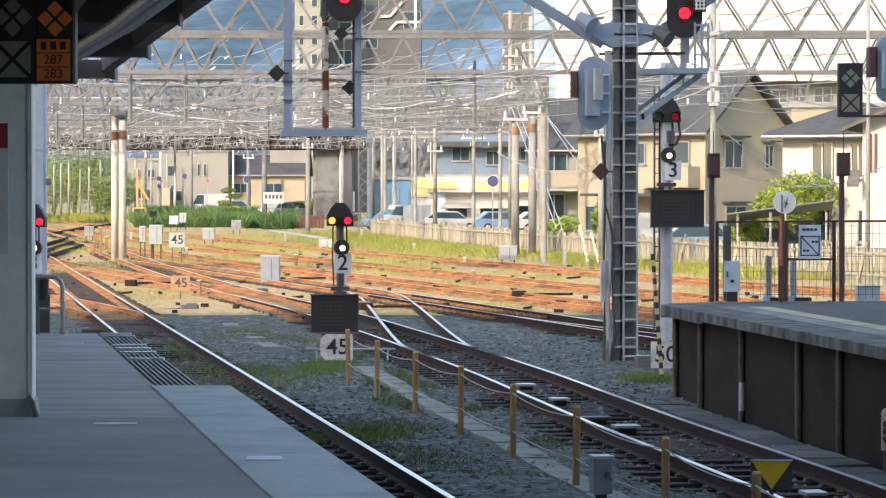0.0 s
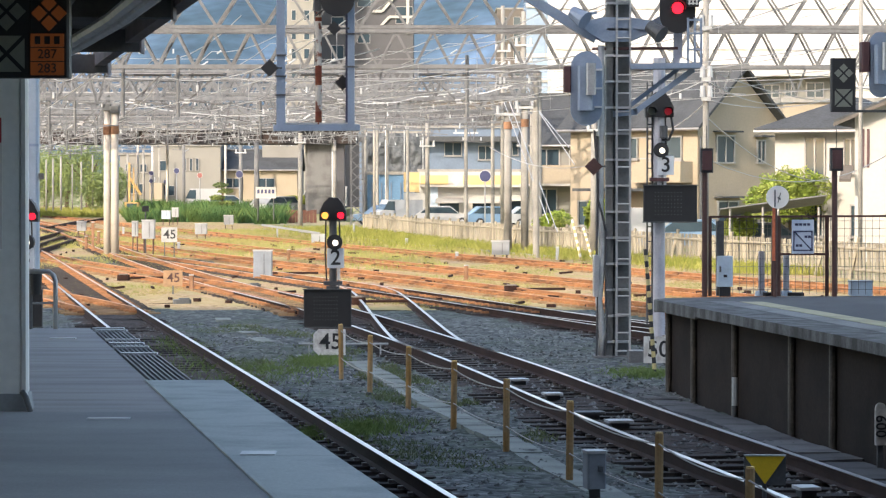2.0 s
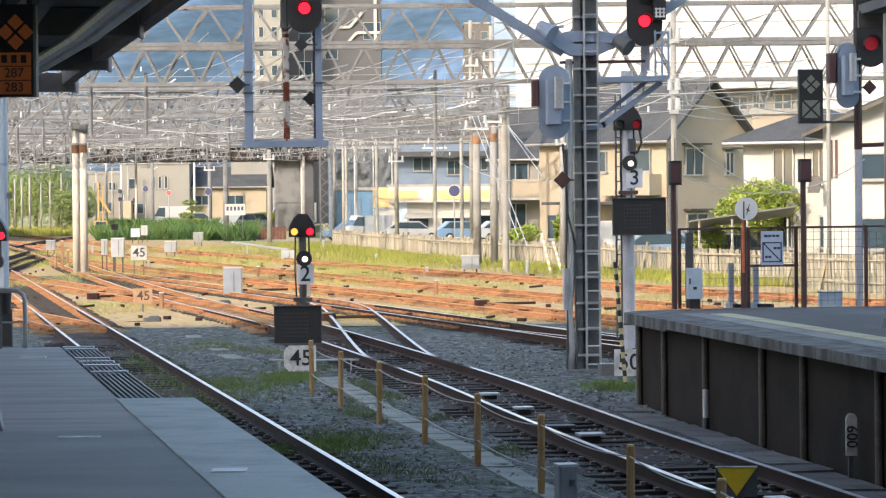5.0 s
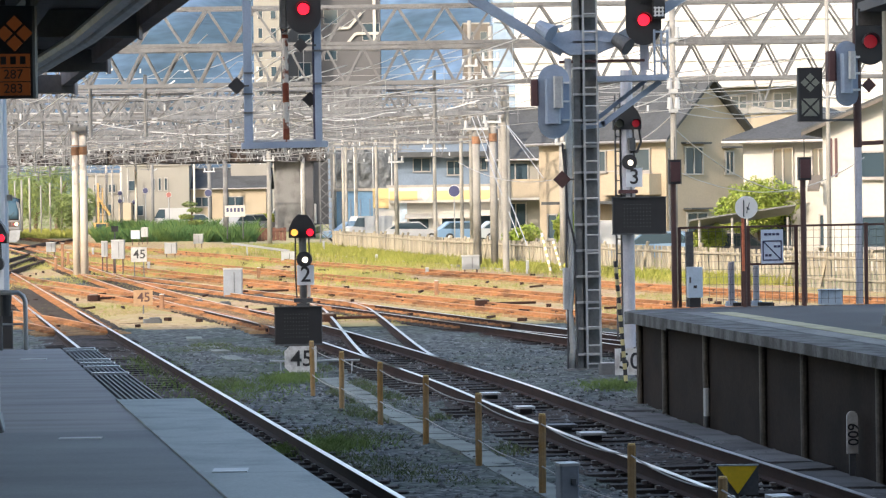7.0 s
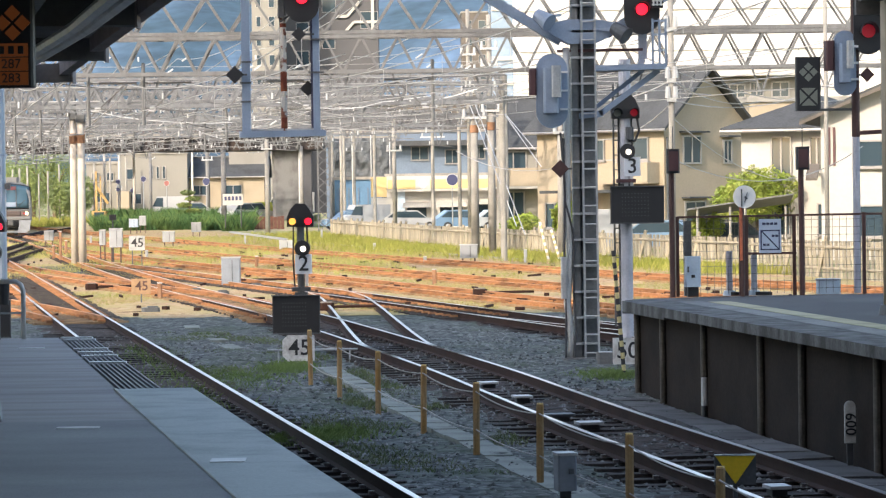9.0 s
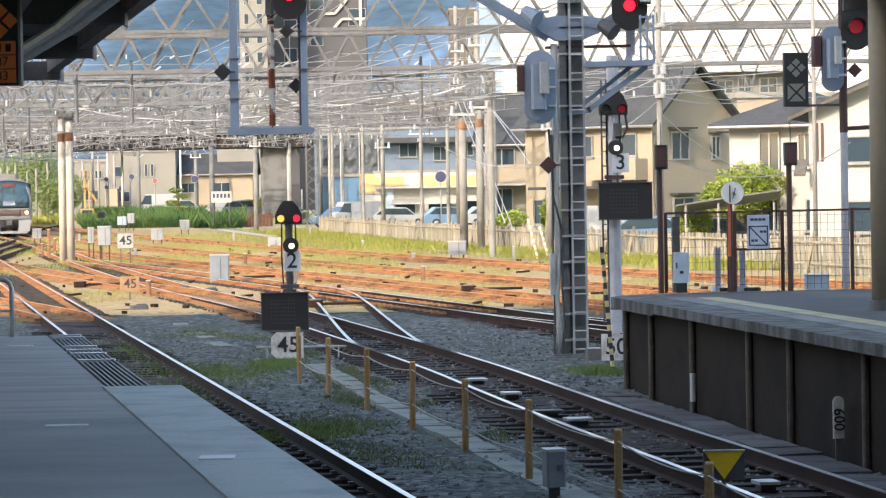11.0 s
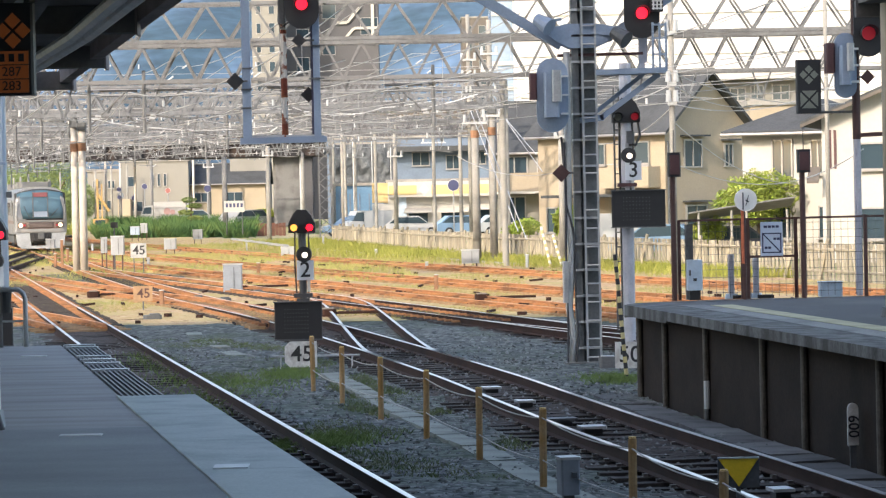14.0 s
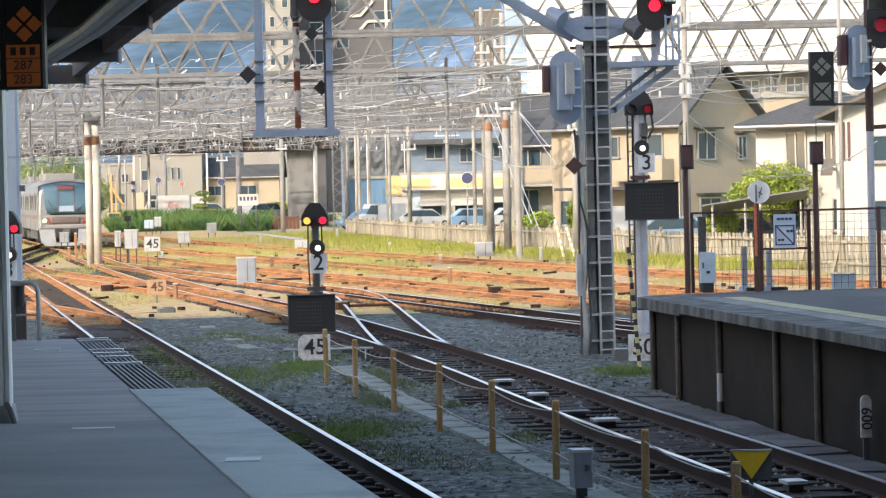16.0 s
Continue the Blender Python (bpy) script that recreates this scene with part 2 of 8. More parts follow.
M["steel_body"] = mat("brushed_train_steel", (0.2, 0.2, 0.198), 0.45, 0.15, vary=0.05, scale=1, fine=10, bump=0)
M["train_front"] = mat("silver_train_front", (0.17, 0.178, 0.188), 0.4, 0.1, vary=0.05, bump=0)
M["train_orange"] = mat("orange_brown_band", (0.19, 0.135, 0.115), 0.5, vary=0.05, bump=0)


# ---- mesh helpers ----
class Build:
    """Collects boxes, tubes, bars and sheets into one mesh."""

    def __init__(self):
        self.v, self.f = [], []

    def add(self, verts, faces):
        k = len(self.v)
        self.v.extend([tuple(p) for p in verts])
        self.f.extend([tuple(i + k for i in f) for f in faces])
        return self

    def box(self, c, s, rz=0.0, chamfer=0.0):
        x, y, z = s[0] / 2, s[1] / 2, s[2] / 2
        co, si = math.cos(rz), math.sin(rz)
        if chamfer > 0:
            k = min(chamfer, x * 0.9, y * 0.9)
            ring = [(-x + k, -y), (x - k, -y), (x, -y + k), (x, y - k), (x - k, y), (-x + k, y), (-x, y - k), (-x, -y + k)]
        else:
            ring = [(-x, -y), (x, -y), (x, y), (-x, y)]
        n = len(ring)
        pts = [(c[0] + a * co - b * si, c[1] + a * si + b * co, c[2] + h) for h in (-z, z) for a, b in ring]
        return self.add(pts, [tuple(range(n - 1, -1, -1)), tuple(range(n, 2 * n))] + [(i, (i + 1) % n, n + (i + 1) % n, n + i) for i in range(n)])

    def tube(self, p0, p1, r0, r1=None, seg=8):
        p0, p1 = Vector(p0), Vector(p1)
        r1 = r0 if r1 is None else r1
        d = (p1 - p0).normalized()
        a = d.orthogonal().normalized()
        b = d.cross(a)
        pts = []
        for p, r in ((p0, r0), (p1, r1)):
            pts += [p + (a * math.cos(2 * math.pi * i / seg) + b * math.sin(2 * math.pi * i / seg)) * r for i in range(seg)]
        return self.add(pts, [tuple(range(seg - 1, -1, -1)), tuple(range(seg, 2 * seg))] + [(i, (i + 1) % seg, seg + (i + 1) % seg, seg + i) for i in range(seg)])

    def bar(self, p0, p1, w, h):
        p0, p1 = Vector(p0), Vector(p1)
        d = (p1 - p0).normalized()
        up = Vector((0, 0, 1)) if abs(d.z) < 0.95 else Vector((0, 1, 0))
        a = d.cross(up).normalized() * (w / 2)
        b = a.cross(d).normalized() * (h / 2)
        pts = [p + s * a + t * b for p in (p0, p1) for s, t in ((-1, -1), (1, -1), (1, 1), (-1, 1))]
        return self.add(pts, [(3, 2, 1, 0), (4, 5, 6, 7)] + [(i, (i + 1) % 4, 4 + (i + 1) % 4, 4 + i) for i in range(4)])

    def path(self, pts, r, seg=5):
        """One unbroken tube through the points."""
        pts = [Vector(p) for p in pts]
        rows = []
        a = None
        for i, p in enumerate(pts):
            d = (pts[min(i + 1, len(pts) - 1)] - pts[max(i - 1, 0)]).normalized()
            a = d.orthogonal().normalized() if a is None else (a - d * a.dot(d)).normalized()
            b = d.cross(a)
            rows += [p + (a * math.cos(2 * math.pi * k / seg) + b * math.sin(2 * math.pi * k / seg)) * r for k in range(seg)]
        n = len(pts)
        return self.add(rows, [tuple(range(seg - 1, -1, -1)), tuple(range((n - 1) * seg, n * seg))] + [(i * seg + k, i * seg + (k + 1) % seg, (i + 1) * seg + (k + 1) % seg, (i + 1) * seg + k) for i in range(n - 1) for k in range(seg)])

    def prism(self, poly, z0, z1):
        """A closed plan outline (counter-clockwise) between two heights."""
        n = len(poly)
        return self.add([(x, y, z0) for x, y in poly] + [(x, y, z1) for x, y in poly], [tuple(range(n - 1, -1, -1)), tuple(range(n, 2 * n))] + [(i, (i + 1) % n, n + (i + 1) % n, n + i) for i in range(n)])

    def plate(self, outline, y0, y1):
        """An upright plate: outline of (x, z), between two depths."""
        n = len(outline)
        return self.add([(x, y0, z) for x, z in outline] + [(x, y1, z) for x, z in outline], [tuple(range(n)), tuple(range(2 * n - 1, n - 1, -1))] + [(i, n + i, n + (i + 1) % n, (i + 1) % n) for i in range(n)])

    def side(self, outline, x0, x1):
        """A plate across x: outline of (y, z), between two x."""
        n = len(outline)
        return self.add([(x0, y, z) for y, z in outline] + [(x1, y, z) for y, z in outline], [tuple(range(n - 1, -1, -1)), tuple(range(n, 2 * n))] + [(i, (i + 1) % n, n + (i + 1) % n, n + i) for i in range(n)])

    def mesh(self, name, material, smooth=False):
        me = bpy.data.meshes.new(name)
        me.from_pydata(self.v, [], self.f)
        me.materials.append(material if not isinstance(material, str) else M[material])
        me.update()
        if smooth:
            me.polygons.foreach_set("use_smooth", [True] * len(me.polygons))
        return me


def part(name, build, material, parent=None, label="", smooth=False, at=None):
    """One mesh object under a thing; at: its place in the thing's space."""
    ob = new(name, build.mesh(name, material, smooth))
    if parent is not None:
        ob.parent = parent
    if at is not None:
        ob.location = at
    if label:
        ob["label"] = label
    return ob


def thing(name, place=(0, 0, 0), rz=0.0, label="", category="", group="", kind=""):
    ob = new(name)
    ob.empty_display_size = 0.2
    ob.location, ob.rotation_euler = place, (0, 0, rz)
    return tagged(ob, label, category, group, kind)


def solid(name, build, material, label="", category="", group="", kind="", at=None, smooth=False):
    return tagged(part(name, build, material, None, "", smooth, at), label, category, group, kind)


def disc(n, r, cx=0.0, cz=0.0):
    return [(cx + r * math.cos(2 * math.pi * i / n), cz + r * math.sin(2 * math.pi * i / n)) for i in range(n)]


def along(pts, step):
    """Points and headings at even steps along a plan line."""
    out, left = [], 0.0
    for (x0, y0), (x1, y1) in zip(pts, pts[1:]):
        seg = math.hypot(x1 - x0, y1 - y0)
        s = left
        while s < seg:
            out.append((x0 + (x1 - x0) * s / seg, y0 + (y1 - y0) * s / seg, math.atan2(y1 - y0, x1 - x0)))
            s += step
        left = s - seg
    return out


def smooth_line(pts, n=6):
    """A gliding line through plan points."""
    out = []
    for i in range(len(pts) - 1):
        p0, p1, p2, p3 = pts[max(i - 1, 0)], pts[i], pts[i + 1], pts[min(i + 2, len(pts) - 1)]
        for k in range(n):
            t = k / n
            out.append(tuple(0.5 * (2 * b + (c - a) * t + (2 * a - 5 * b + 4 * c - d) * t * t + (3 * b - a - 3 * c + d) * t ** 3) for a, b, c, d in zip(p0, p1, p2, p3)))
    return out + [tuple(pts[-1])]


def shifted(pts, off):
    """A plan line moved to its right."""
    out = []
    for i, p in enumerate(pts):
        a, b = pts[max(i - 1, 0)], pts[min(i + 1, len(pts) - 1)]
        dx, dy = b[0] - a[0], b[1] - a[1]
        q = math.hypot(dx, dy)
        out.append((p[0] + dy / q * off, p[1] - dx / q * off))
    return out


def sweep(build, line, profile, z=0.0):
    """A profile of (right, up) carried along a plan line."""
    n = len(profile)
    rows = []
    for i, p in enumerate(line):
        a, b = line[max(i - 1, 0)], line[min(i + 1, len(line) - 1)]
        dx, dy = b[0] - a[0], b[1] - a[1]
        q = math.hypot(dx, dy)
        rows += [(p[0] + dy / q * u, p[1] - dx / q * u, z + w) for u, w in profile]
    faces = [(i * n + j, i * n + (j + 1) % n, (i + 1) * n + (j + 1) % n, (i + 1) * n + j) for i in range(len(line) - 1) for j in range(n)]
    faces += [tuple(range(n - 1, -1, -1)), tuple(range((len(line) - 1) * n, len(line) * n))]
    return build.add(rows, faces)


def x_on(line, y):
    for (x0, y0), (x1, y1) in zip(line, line[1:]):
        if y0 <= y <= y1 or y1 <= y <= y0:
            return x0 + (x1 - x0) * (y - y0) / (y1 - y0)
    return None


# ---- ground ----
LEAN = 0.159  # the tracks lean this much to the side per metre of depth
ANG = math.atan(LEAN)
G0 = -0.24


def ground_sheets():
    g = Build()
    xs = [-3000, -300, -60, -30, -10, 10, 30, 60, 300, 3000]
    ys = [-3000, -200, 0, 40, 80, 120, 200, 300, 600, 3500]
    g.add([(x, y, -0.3) for y in ys for x in xs], [(j * 10 + i, j * 10 + i + 1, j * 10 + i + 11, j * 10 + i + 10) for j in range(9) for i in range(9)])
    solid("ground", g, "earth", "dry earth with patches of short grass", "ground", kind="structure")
    # rusty yard ballast, warm sunlight put in its colour; grey ballast by the platforms
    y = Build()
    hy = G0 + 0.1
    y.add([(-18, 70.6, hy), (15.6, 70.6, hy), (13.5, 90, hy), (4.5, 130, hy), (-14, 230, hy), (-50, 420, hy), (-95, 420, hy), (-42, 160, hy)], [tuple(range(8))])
    solid("yard_ballast", y, "yard", "rust-stained yard ballast with dry grass, coloured warmer as if sunlit", "ballast", kind="structure")
    d = Build()
    d.add([(-13.4, 107, hy + 0.02), (-7.6, 108, hy + 0.02), (-8.2, 117, hy + 0.02), (-11, 124, hy + 0.02), (-14.6, 122, hy + 0.02)], [tuple(range(5))])
    solid("gravel_patch", d, "ballast", "dark grey gravel round the paired poles", "ballast", kind="structure")
    nx, ny = 136, 200
    plain, oily = Build(), Build()
    pts = []
    for j in range(ny + 1):
        for i in range(nx + 1):
            yy = 14 + j * 60.0 / ny
            xx = -16 + i * 34.0 / nx
            h = 0.05 * noise.noise((xx * 0.5, yy * 0.4, 0)) + 0.03 * noise.noise((xx * 2.2, yy * 2.0, 3))
            pts.append((xx, yy, G0 + 0.055 + 1.3 * h + 0.05 * max(0.0, min(1.0, (yy - 62) / 8)) - 0.16 * max(0.0, (yy - 70.5) / 3.5)))
    dull, dark = [], []
    for j in range(ny):
        yy = 14 + (j + 0.5) * 60.0 / ny
        mids = [m for m in (x_on(ln, yy) for ln in (LINE_A, LINE_B, LINE_C)) if m is not None]
        for i in range(nx):
            xx = -16 + (i + 0.5) * 34.0 / nx
            face = (j * (nx + 1) + i, j * (nx + 1) + i + 1, (j + 1) * (nx + 1) + i + 1, (j + 1) * (nx + 1) + i)
            edge = 0.86 + 0.3 * noise.noise((xx * 1.7, yy * 0.9, 5))
            (dark if any(abs(xx - m) < edge for m in mids) else dull).append(face)
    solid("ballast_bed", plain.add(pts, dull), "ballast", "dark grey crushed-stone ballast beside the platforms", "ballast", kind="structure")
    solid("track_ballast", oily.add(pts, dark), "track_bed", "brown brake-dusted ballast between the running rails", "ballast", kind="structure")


# ---- tracks ----
M["fastening"] = mat("oily_steel_fastening", (0.16, 0.14, 0.13), 0.4, 0.5, vary=0.2, scale=9, fine=60, bump=0)
LINE_A = smooth_line([(3.825 - LEAN * y, y) for y in (12, 40, 80, 120, 200, 420)])
LINE_B = smooth_line([(5.5, 12), (4.42, 20), (3.26, 28.9), (2.28, 35.9), (1.66, 40.8), (0.82, 47.4), (-1.0, 59.6), (-2.75, 70), (-6.6, 90), (-11.6, 120), (-18.06, 162), (-20.85, 179.5), (-23.25, 193.5), (-26.3, 211.5), (-28.9, 226), (-38.1, 277), (-48.0, 330), (-62.5, 420)])
LINE_C = smooth_line([(15.5, 14), (11.2, 30), (7.4, 45), (3.95, 58.7), (1.25, 70), (-2.9, 87), (-8.7, 110), (-12.3, 124.5)])
LINE_D = smooth_line([(19, 20), (11.4, 45), (4.3, 71.4), (-2.3, 97), (-9.6, 125), (-17.2, 158), (-20.5, 178)])
LINE_E = smooth_line([(23, 30), (13, 57), (6.6, 79), (2.3, 94), (-8.6, 138), (-22.5, 200), (-50, 330)])
LINE_F = smooth_line([(26, 36), (17, 62), (12.2, 79), (7.2, 96), (-4.0, 140), (-17.5, 200), (-45, 330)])
LINE_AB = smooth_line([(-16.05, 125), (-13.1, 112), (-8.4, 94), (-4.5, 79.5), (-2.4, 68)])
LINE_BC = smooth_line([(0.46, 50), (-0.06, 53.5), (-0.32, 57), (-0.75, 65), (-1.17, 73), (-1.62, 80), (-2.3, 85)])
LINE_CX = smooth_line([(1.25, 70), (2.75, 64.2), (4.75, 58), (7.1, 51.2), (9.9, 44), (13.2, 36)])
LINE_AL = smooth_line([(-7.0, 68.2), (-9.0, 75.5), (-11.4, 83), (-15.1, 95), (-22.2, 118)])
LINE_L = smooth_line([(-22.5, 66), (-24, 100), (-27.3, 150), (-33, 190), (-75, 420)])
RAIL = [(-0.06, -0.153), (0.06, -0.153), (0.06, -0.14), (0.014, -0.12), (0.014, -0.035), (0.0325, -0.028), (0.0325, -0.004), (-0.0325, -0.004), (-0.0325, -0.028), (-0.014, -0.035), (-0.014, -0.12), (-0.06, -0.14)]
HEAD = [(-0.031, -0.012), (0.031, -0.012), (0.031, 0.0), (-0.031, 0.0)]


def sleeper_build(w=0.2, length=2.0):
    return Build().box((0, 0, 0), (length, w, 0.14), chamfer=0.02)


JOINT = {"mesh": Build().box((0, 0, -0.075), (0.085, 0.5, 0.07), chamfer=0.01).box((0, -0.15, -0.075), (0.12, 0.05, 0.04)).box((0, 0.15, -0.075), (0.12, 0.05, 0.04)).mesh("fishplate", M["rail_side"])}


def track(name, line, label, near_to, head, rail_mat, sleep_mat, sleepers=True, step=0.62):
    t = thing(name, (0, 0, 0), 0, label, "railway track", "", "structure")
    for off in (-0.566, 0.566):
        full = shifted(line, off)
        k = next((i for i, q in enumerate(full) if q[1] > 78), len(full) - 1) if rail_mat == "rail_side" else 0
        # running rails: shade-dark colour up to y 78, sunlit orange colour past it
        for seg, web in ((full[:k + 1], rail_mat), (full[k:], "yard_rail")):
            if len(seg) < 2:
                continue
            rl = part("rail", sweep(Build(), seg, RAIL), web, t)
            part("rail_head", sweep(Build(), seg, HEAD, 0.001), "rail_sun_tone" if web == "yard_rail" and head == "rail_head" else head, rl, "worn running surface")
        if rail_mat == "yard_rail":
            # bolted joints along the old rails
            for x, y, a in along(full, 5.3):
                if 66 < y < 200 and random.random() < 0.6:
                    jo = new("fishplate", JOINT["mesh"])
                    jo.parent, jo.location = t, (x, y, random.uniform(-0.02, 0.0))
                    jo.rotation_euler = (0, 0, a - math.pi / 2)
    if not sleepers:
        return t
    me = sleeper_build().mesh("sleeper", M[sleep_mat])
    clip = Build().box((-0.66, 0, 0.085), (0.05, 0.07, 0.03)).box((-0.48, 0, 0.085), (0.05, 0.07, 0.03)).box((0.48, 0, 0.085), (0.05, 0.07, 0.03)).box((0.66, 0, 0.085), (0.05, 0.07, 0.03)).mesh("fastening", M["fastening"])
    far, chairs = Build(), Build()
    count = 0
    for x, y, a in along(line, step):
        if y < 22:
            continue
        if y < near_to and count < 280:
            ob = new("sleeper", me)
            ob.parent, ob.location = t, (x, y, -0.235)
            ob.rotation_euler = (0, 0, a - math.pi / 2 + random.uniform(-0.01, 0.01))
            if y < 62:
                fo = new("fastening", clip)
                fo.parent, fo.location, fo.rotation_euler = ob, (0, 0, 0), (0, 0, 0)
            count += 1
        elif y < 260:
            far.box((x, y, -0.17), (2.0 + random.uniform(-0.1, 0.1), 0.2, 0.14), a - math.pi / 2 + random.uniform(-0.03, 0.03))
            if y < 150:
                co, si = math.cos(a), math.sin(a)
                for off in (-0.68, -0.45, 0.45, 0.68):
                    chairs.box((x + off * si, y - off * co, -0.085), (0.16, 0.15, 0.06), a - math.pi / 2)
    if far.v:
        tagged(part("distant_sleepers", far, sleep_mat, t), kind="stuff")
    if chairs.v:
        tagged(part("rail_chairs", chairs, "yard_rail", t), kind="stuff")
    return t


def tracks():
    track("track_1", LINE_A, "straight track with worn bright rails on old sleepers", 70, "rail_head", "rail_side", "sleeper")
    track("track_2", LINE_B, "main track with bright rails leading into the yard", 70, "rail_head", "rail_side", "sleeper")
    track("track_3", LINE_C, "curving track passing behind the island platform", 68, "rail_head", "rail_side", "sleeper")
    track("track_4", LINE_D, "rusty yard track", 66, "rail_rust", "yard_rail", "yard_sleeper")
    track("track_5", LINE_E, "rusty siding in dry grass", 60, "rail_rust", "yard_rail", "yard_sleeper")
    track("track_6", LINE_F, "rusty siding beside the boundary fence", 60, "rail_rust", "yard_rail", "yard_sleeper")
    track("track_7", LINE_AB, "rusty crossover between two main tracks", 60, "rail_rust", "yard_rail", "yard_sleeper")
    track("track_8", LINE_BC, "turnout rails diverging from the main track", 60, "rail_head", "rail_side", "sleeper", sleepers=False)
    track("track_11", LINE_CX[::-1], "second turnout track beside the island platform", 60, "rail_head", "rail_side", "sleeper", sleepers=False)
    track("track_10", LINE_AL, "rusty turnout curving away from the straight track", 60, "rail_rust", "yard_rail", "yard_sleeper")
    track("track_9", LINE_L, "outer yard track", 60, "rail_rust", "yard_rail", "yard_sleeper")


# ---- platforms ----
def lined(x_at, ys):
    return [(x_at(y), y) for y in ys]


EDGE_A = lambda y: 2.284 - LEAN * y
EDGE_B = lambda y: 8.01 - 0.118 * y


def platform_a():
    p = thing("platform_1", (0, 0, 0), 0, "asphalt platform with pale concrete edge strip", "platform", "", "structure")
    y0, y1 = -6.0, 34.3
    part("deck", Build().prism([(-7.6, y0), (EDGE_A(y0) - 0.6, y0), (EDGE_A(y1) - 0.6, y1), (-11.2, y1)], -0.3, 1.1), "asphalt", p)
    part("deck_patch", Build().prism([(-7.55, y0), (EDGE_A(y0) - 0.63, y0), (EDGE_A(21.6) - 0.63, 21.6), (-9.6, 21.0)], 1.0, 1.104), "asphalt_patch", p, "newer darker asphalt")
    # pale edge slabs up to the grating
    me_y = 25.0
    k = 0
    y = y0
    while y < me_y - 0.1:
        e = min(y + 2.4, me_y)
        part("edge_slab", Build().prism([(EDGE_A(y) - 0.595, y + 0.004), (EDGE_A(y), y + 0.004), (EDGE_A(e), e - 0.004), (EDGE_A(e) - 0.595, e - 0.004)], 0.9, 1.108), "coping", p)
        y = e
        k += 1
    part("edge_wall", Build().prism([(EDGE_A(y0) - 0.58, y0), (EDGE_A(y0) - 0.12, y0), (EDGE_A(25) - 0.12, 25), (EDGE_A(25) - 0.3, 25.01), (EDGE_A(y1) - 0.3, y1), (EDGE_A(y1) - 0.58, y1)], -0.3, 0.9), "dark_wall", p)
    # steel grating at the platform's end
    gr = part("grating", Build().prism([(EDGE_A(25.0) - 0.595, 25.01), (EDGE_A(25.0) - 0.26, 25.01), (EDGE_A(34.2) - 0.2, 34.2), (EDGE_A(34.2) - 0.595, 34.2)], 1.0, 1.075), "dark_steel", p, "dark steel grating")
    for i in range(8):
        o = 0.56 - 0.045 * i
        part("grating_bar", Build().bar((EDGE_A(25.1) - o, 25.1, 1.085), (EDGE_A(34.1) - o, 34.1, 1.085), 0.016, 0.03), "mast", gr)
    for y in (29.0, 30.2, 30.9, 31.6, 33.6, 34.1):
        part("cross_bar", Build().bar((EDGE_A(y) - 0.58, y, 1.098), (EDGE_A(y) - 0.24, y, 1.098), 0.14, 0.03), "steel_pale" if y < 32 else "steel", gr)
    part("joint_line", Build().prism([(EDGE_A(y0) - 0.625, y0), (EDGE_A(y0) - 0.6, y0), (EDGE_A(25) - 0.6, 25), (EDGE_A(25) - 0.625, 25)], 1.05, 1.112), "coping", p)
    # short painted marks on the deck
    for a, b in (((-2.319, 20.9), (-2.038, 20.9)), ((-3.911, 31.9), (-3.648, 31.9))):
        part("painted_mark", Build().bar((a[0], a[1], 1.104), (b[0], b[1], 1.104), 0.13, 0.012), "worn_mark", p)
    part("painted_mark", Build().bar((-1.131, 18.13, 1.11), (-0.93, 18.13, 1.11), 0.24, 0.01), "white_paint", p)


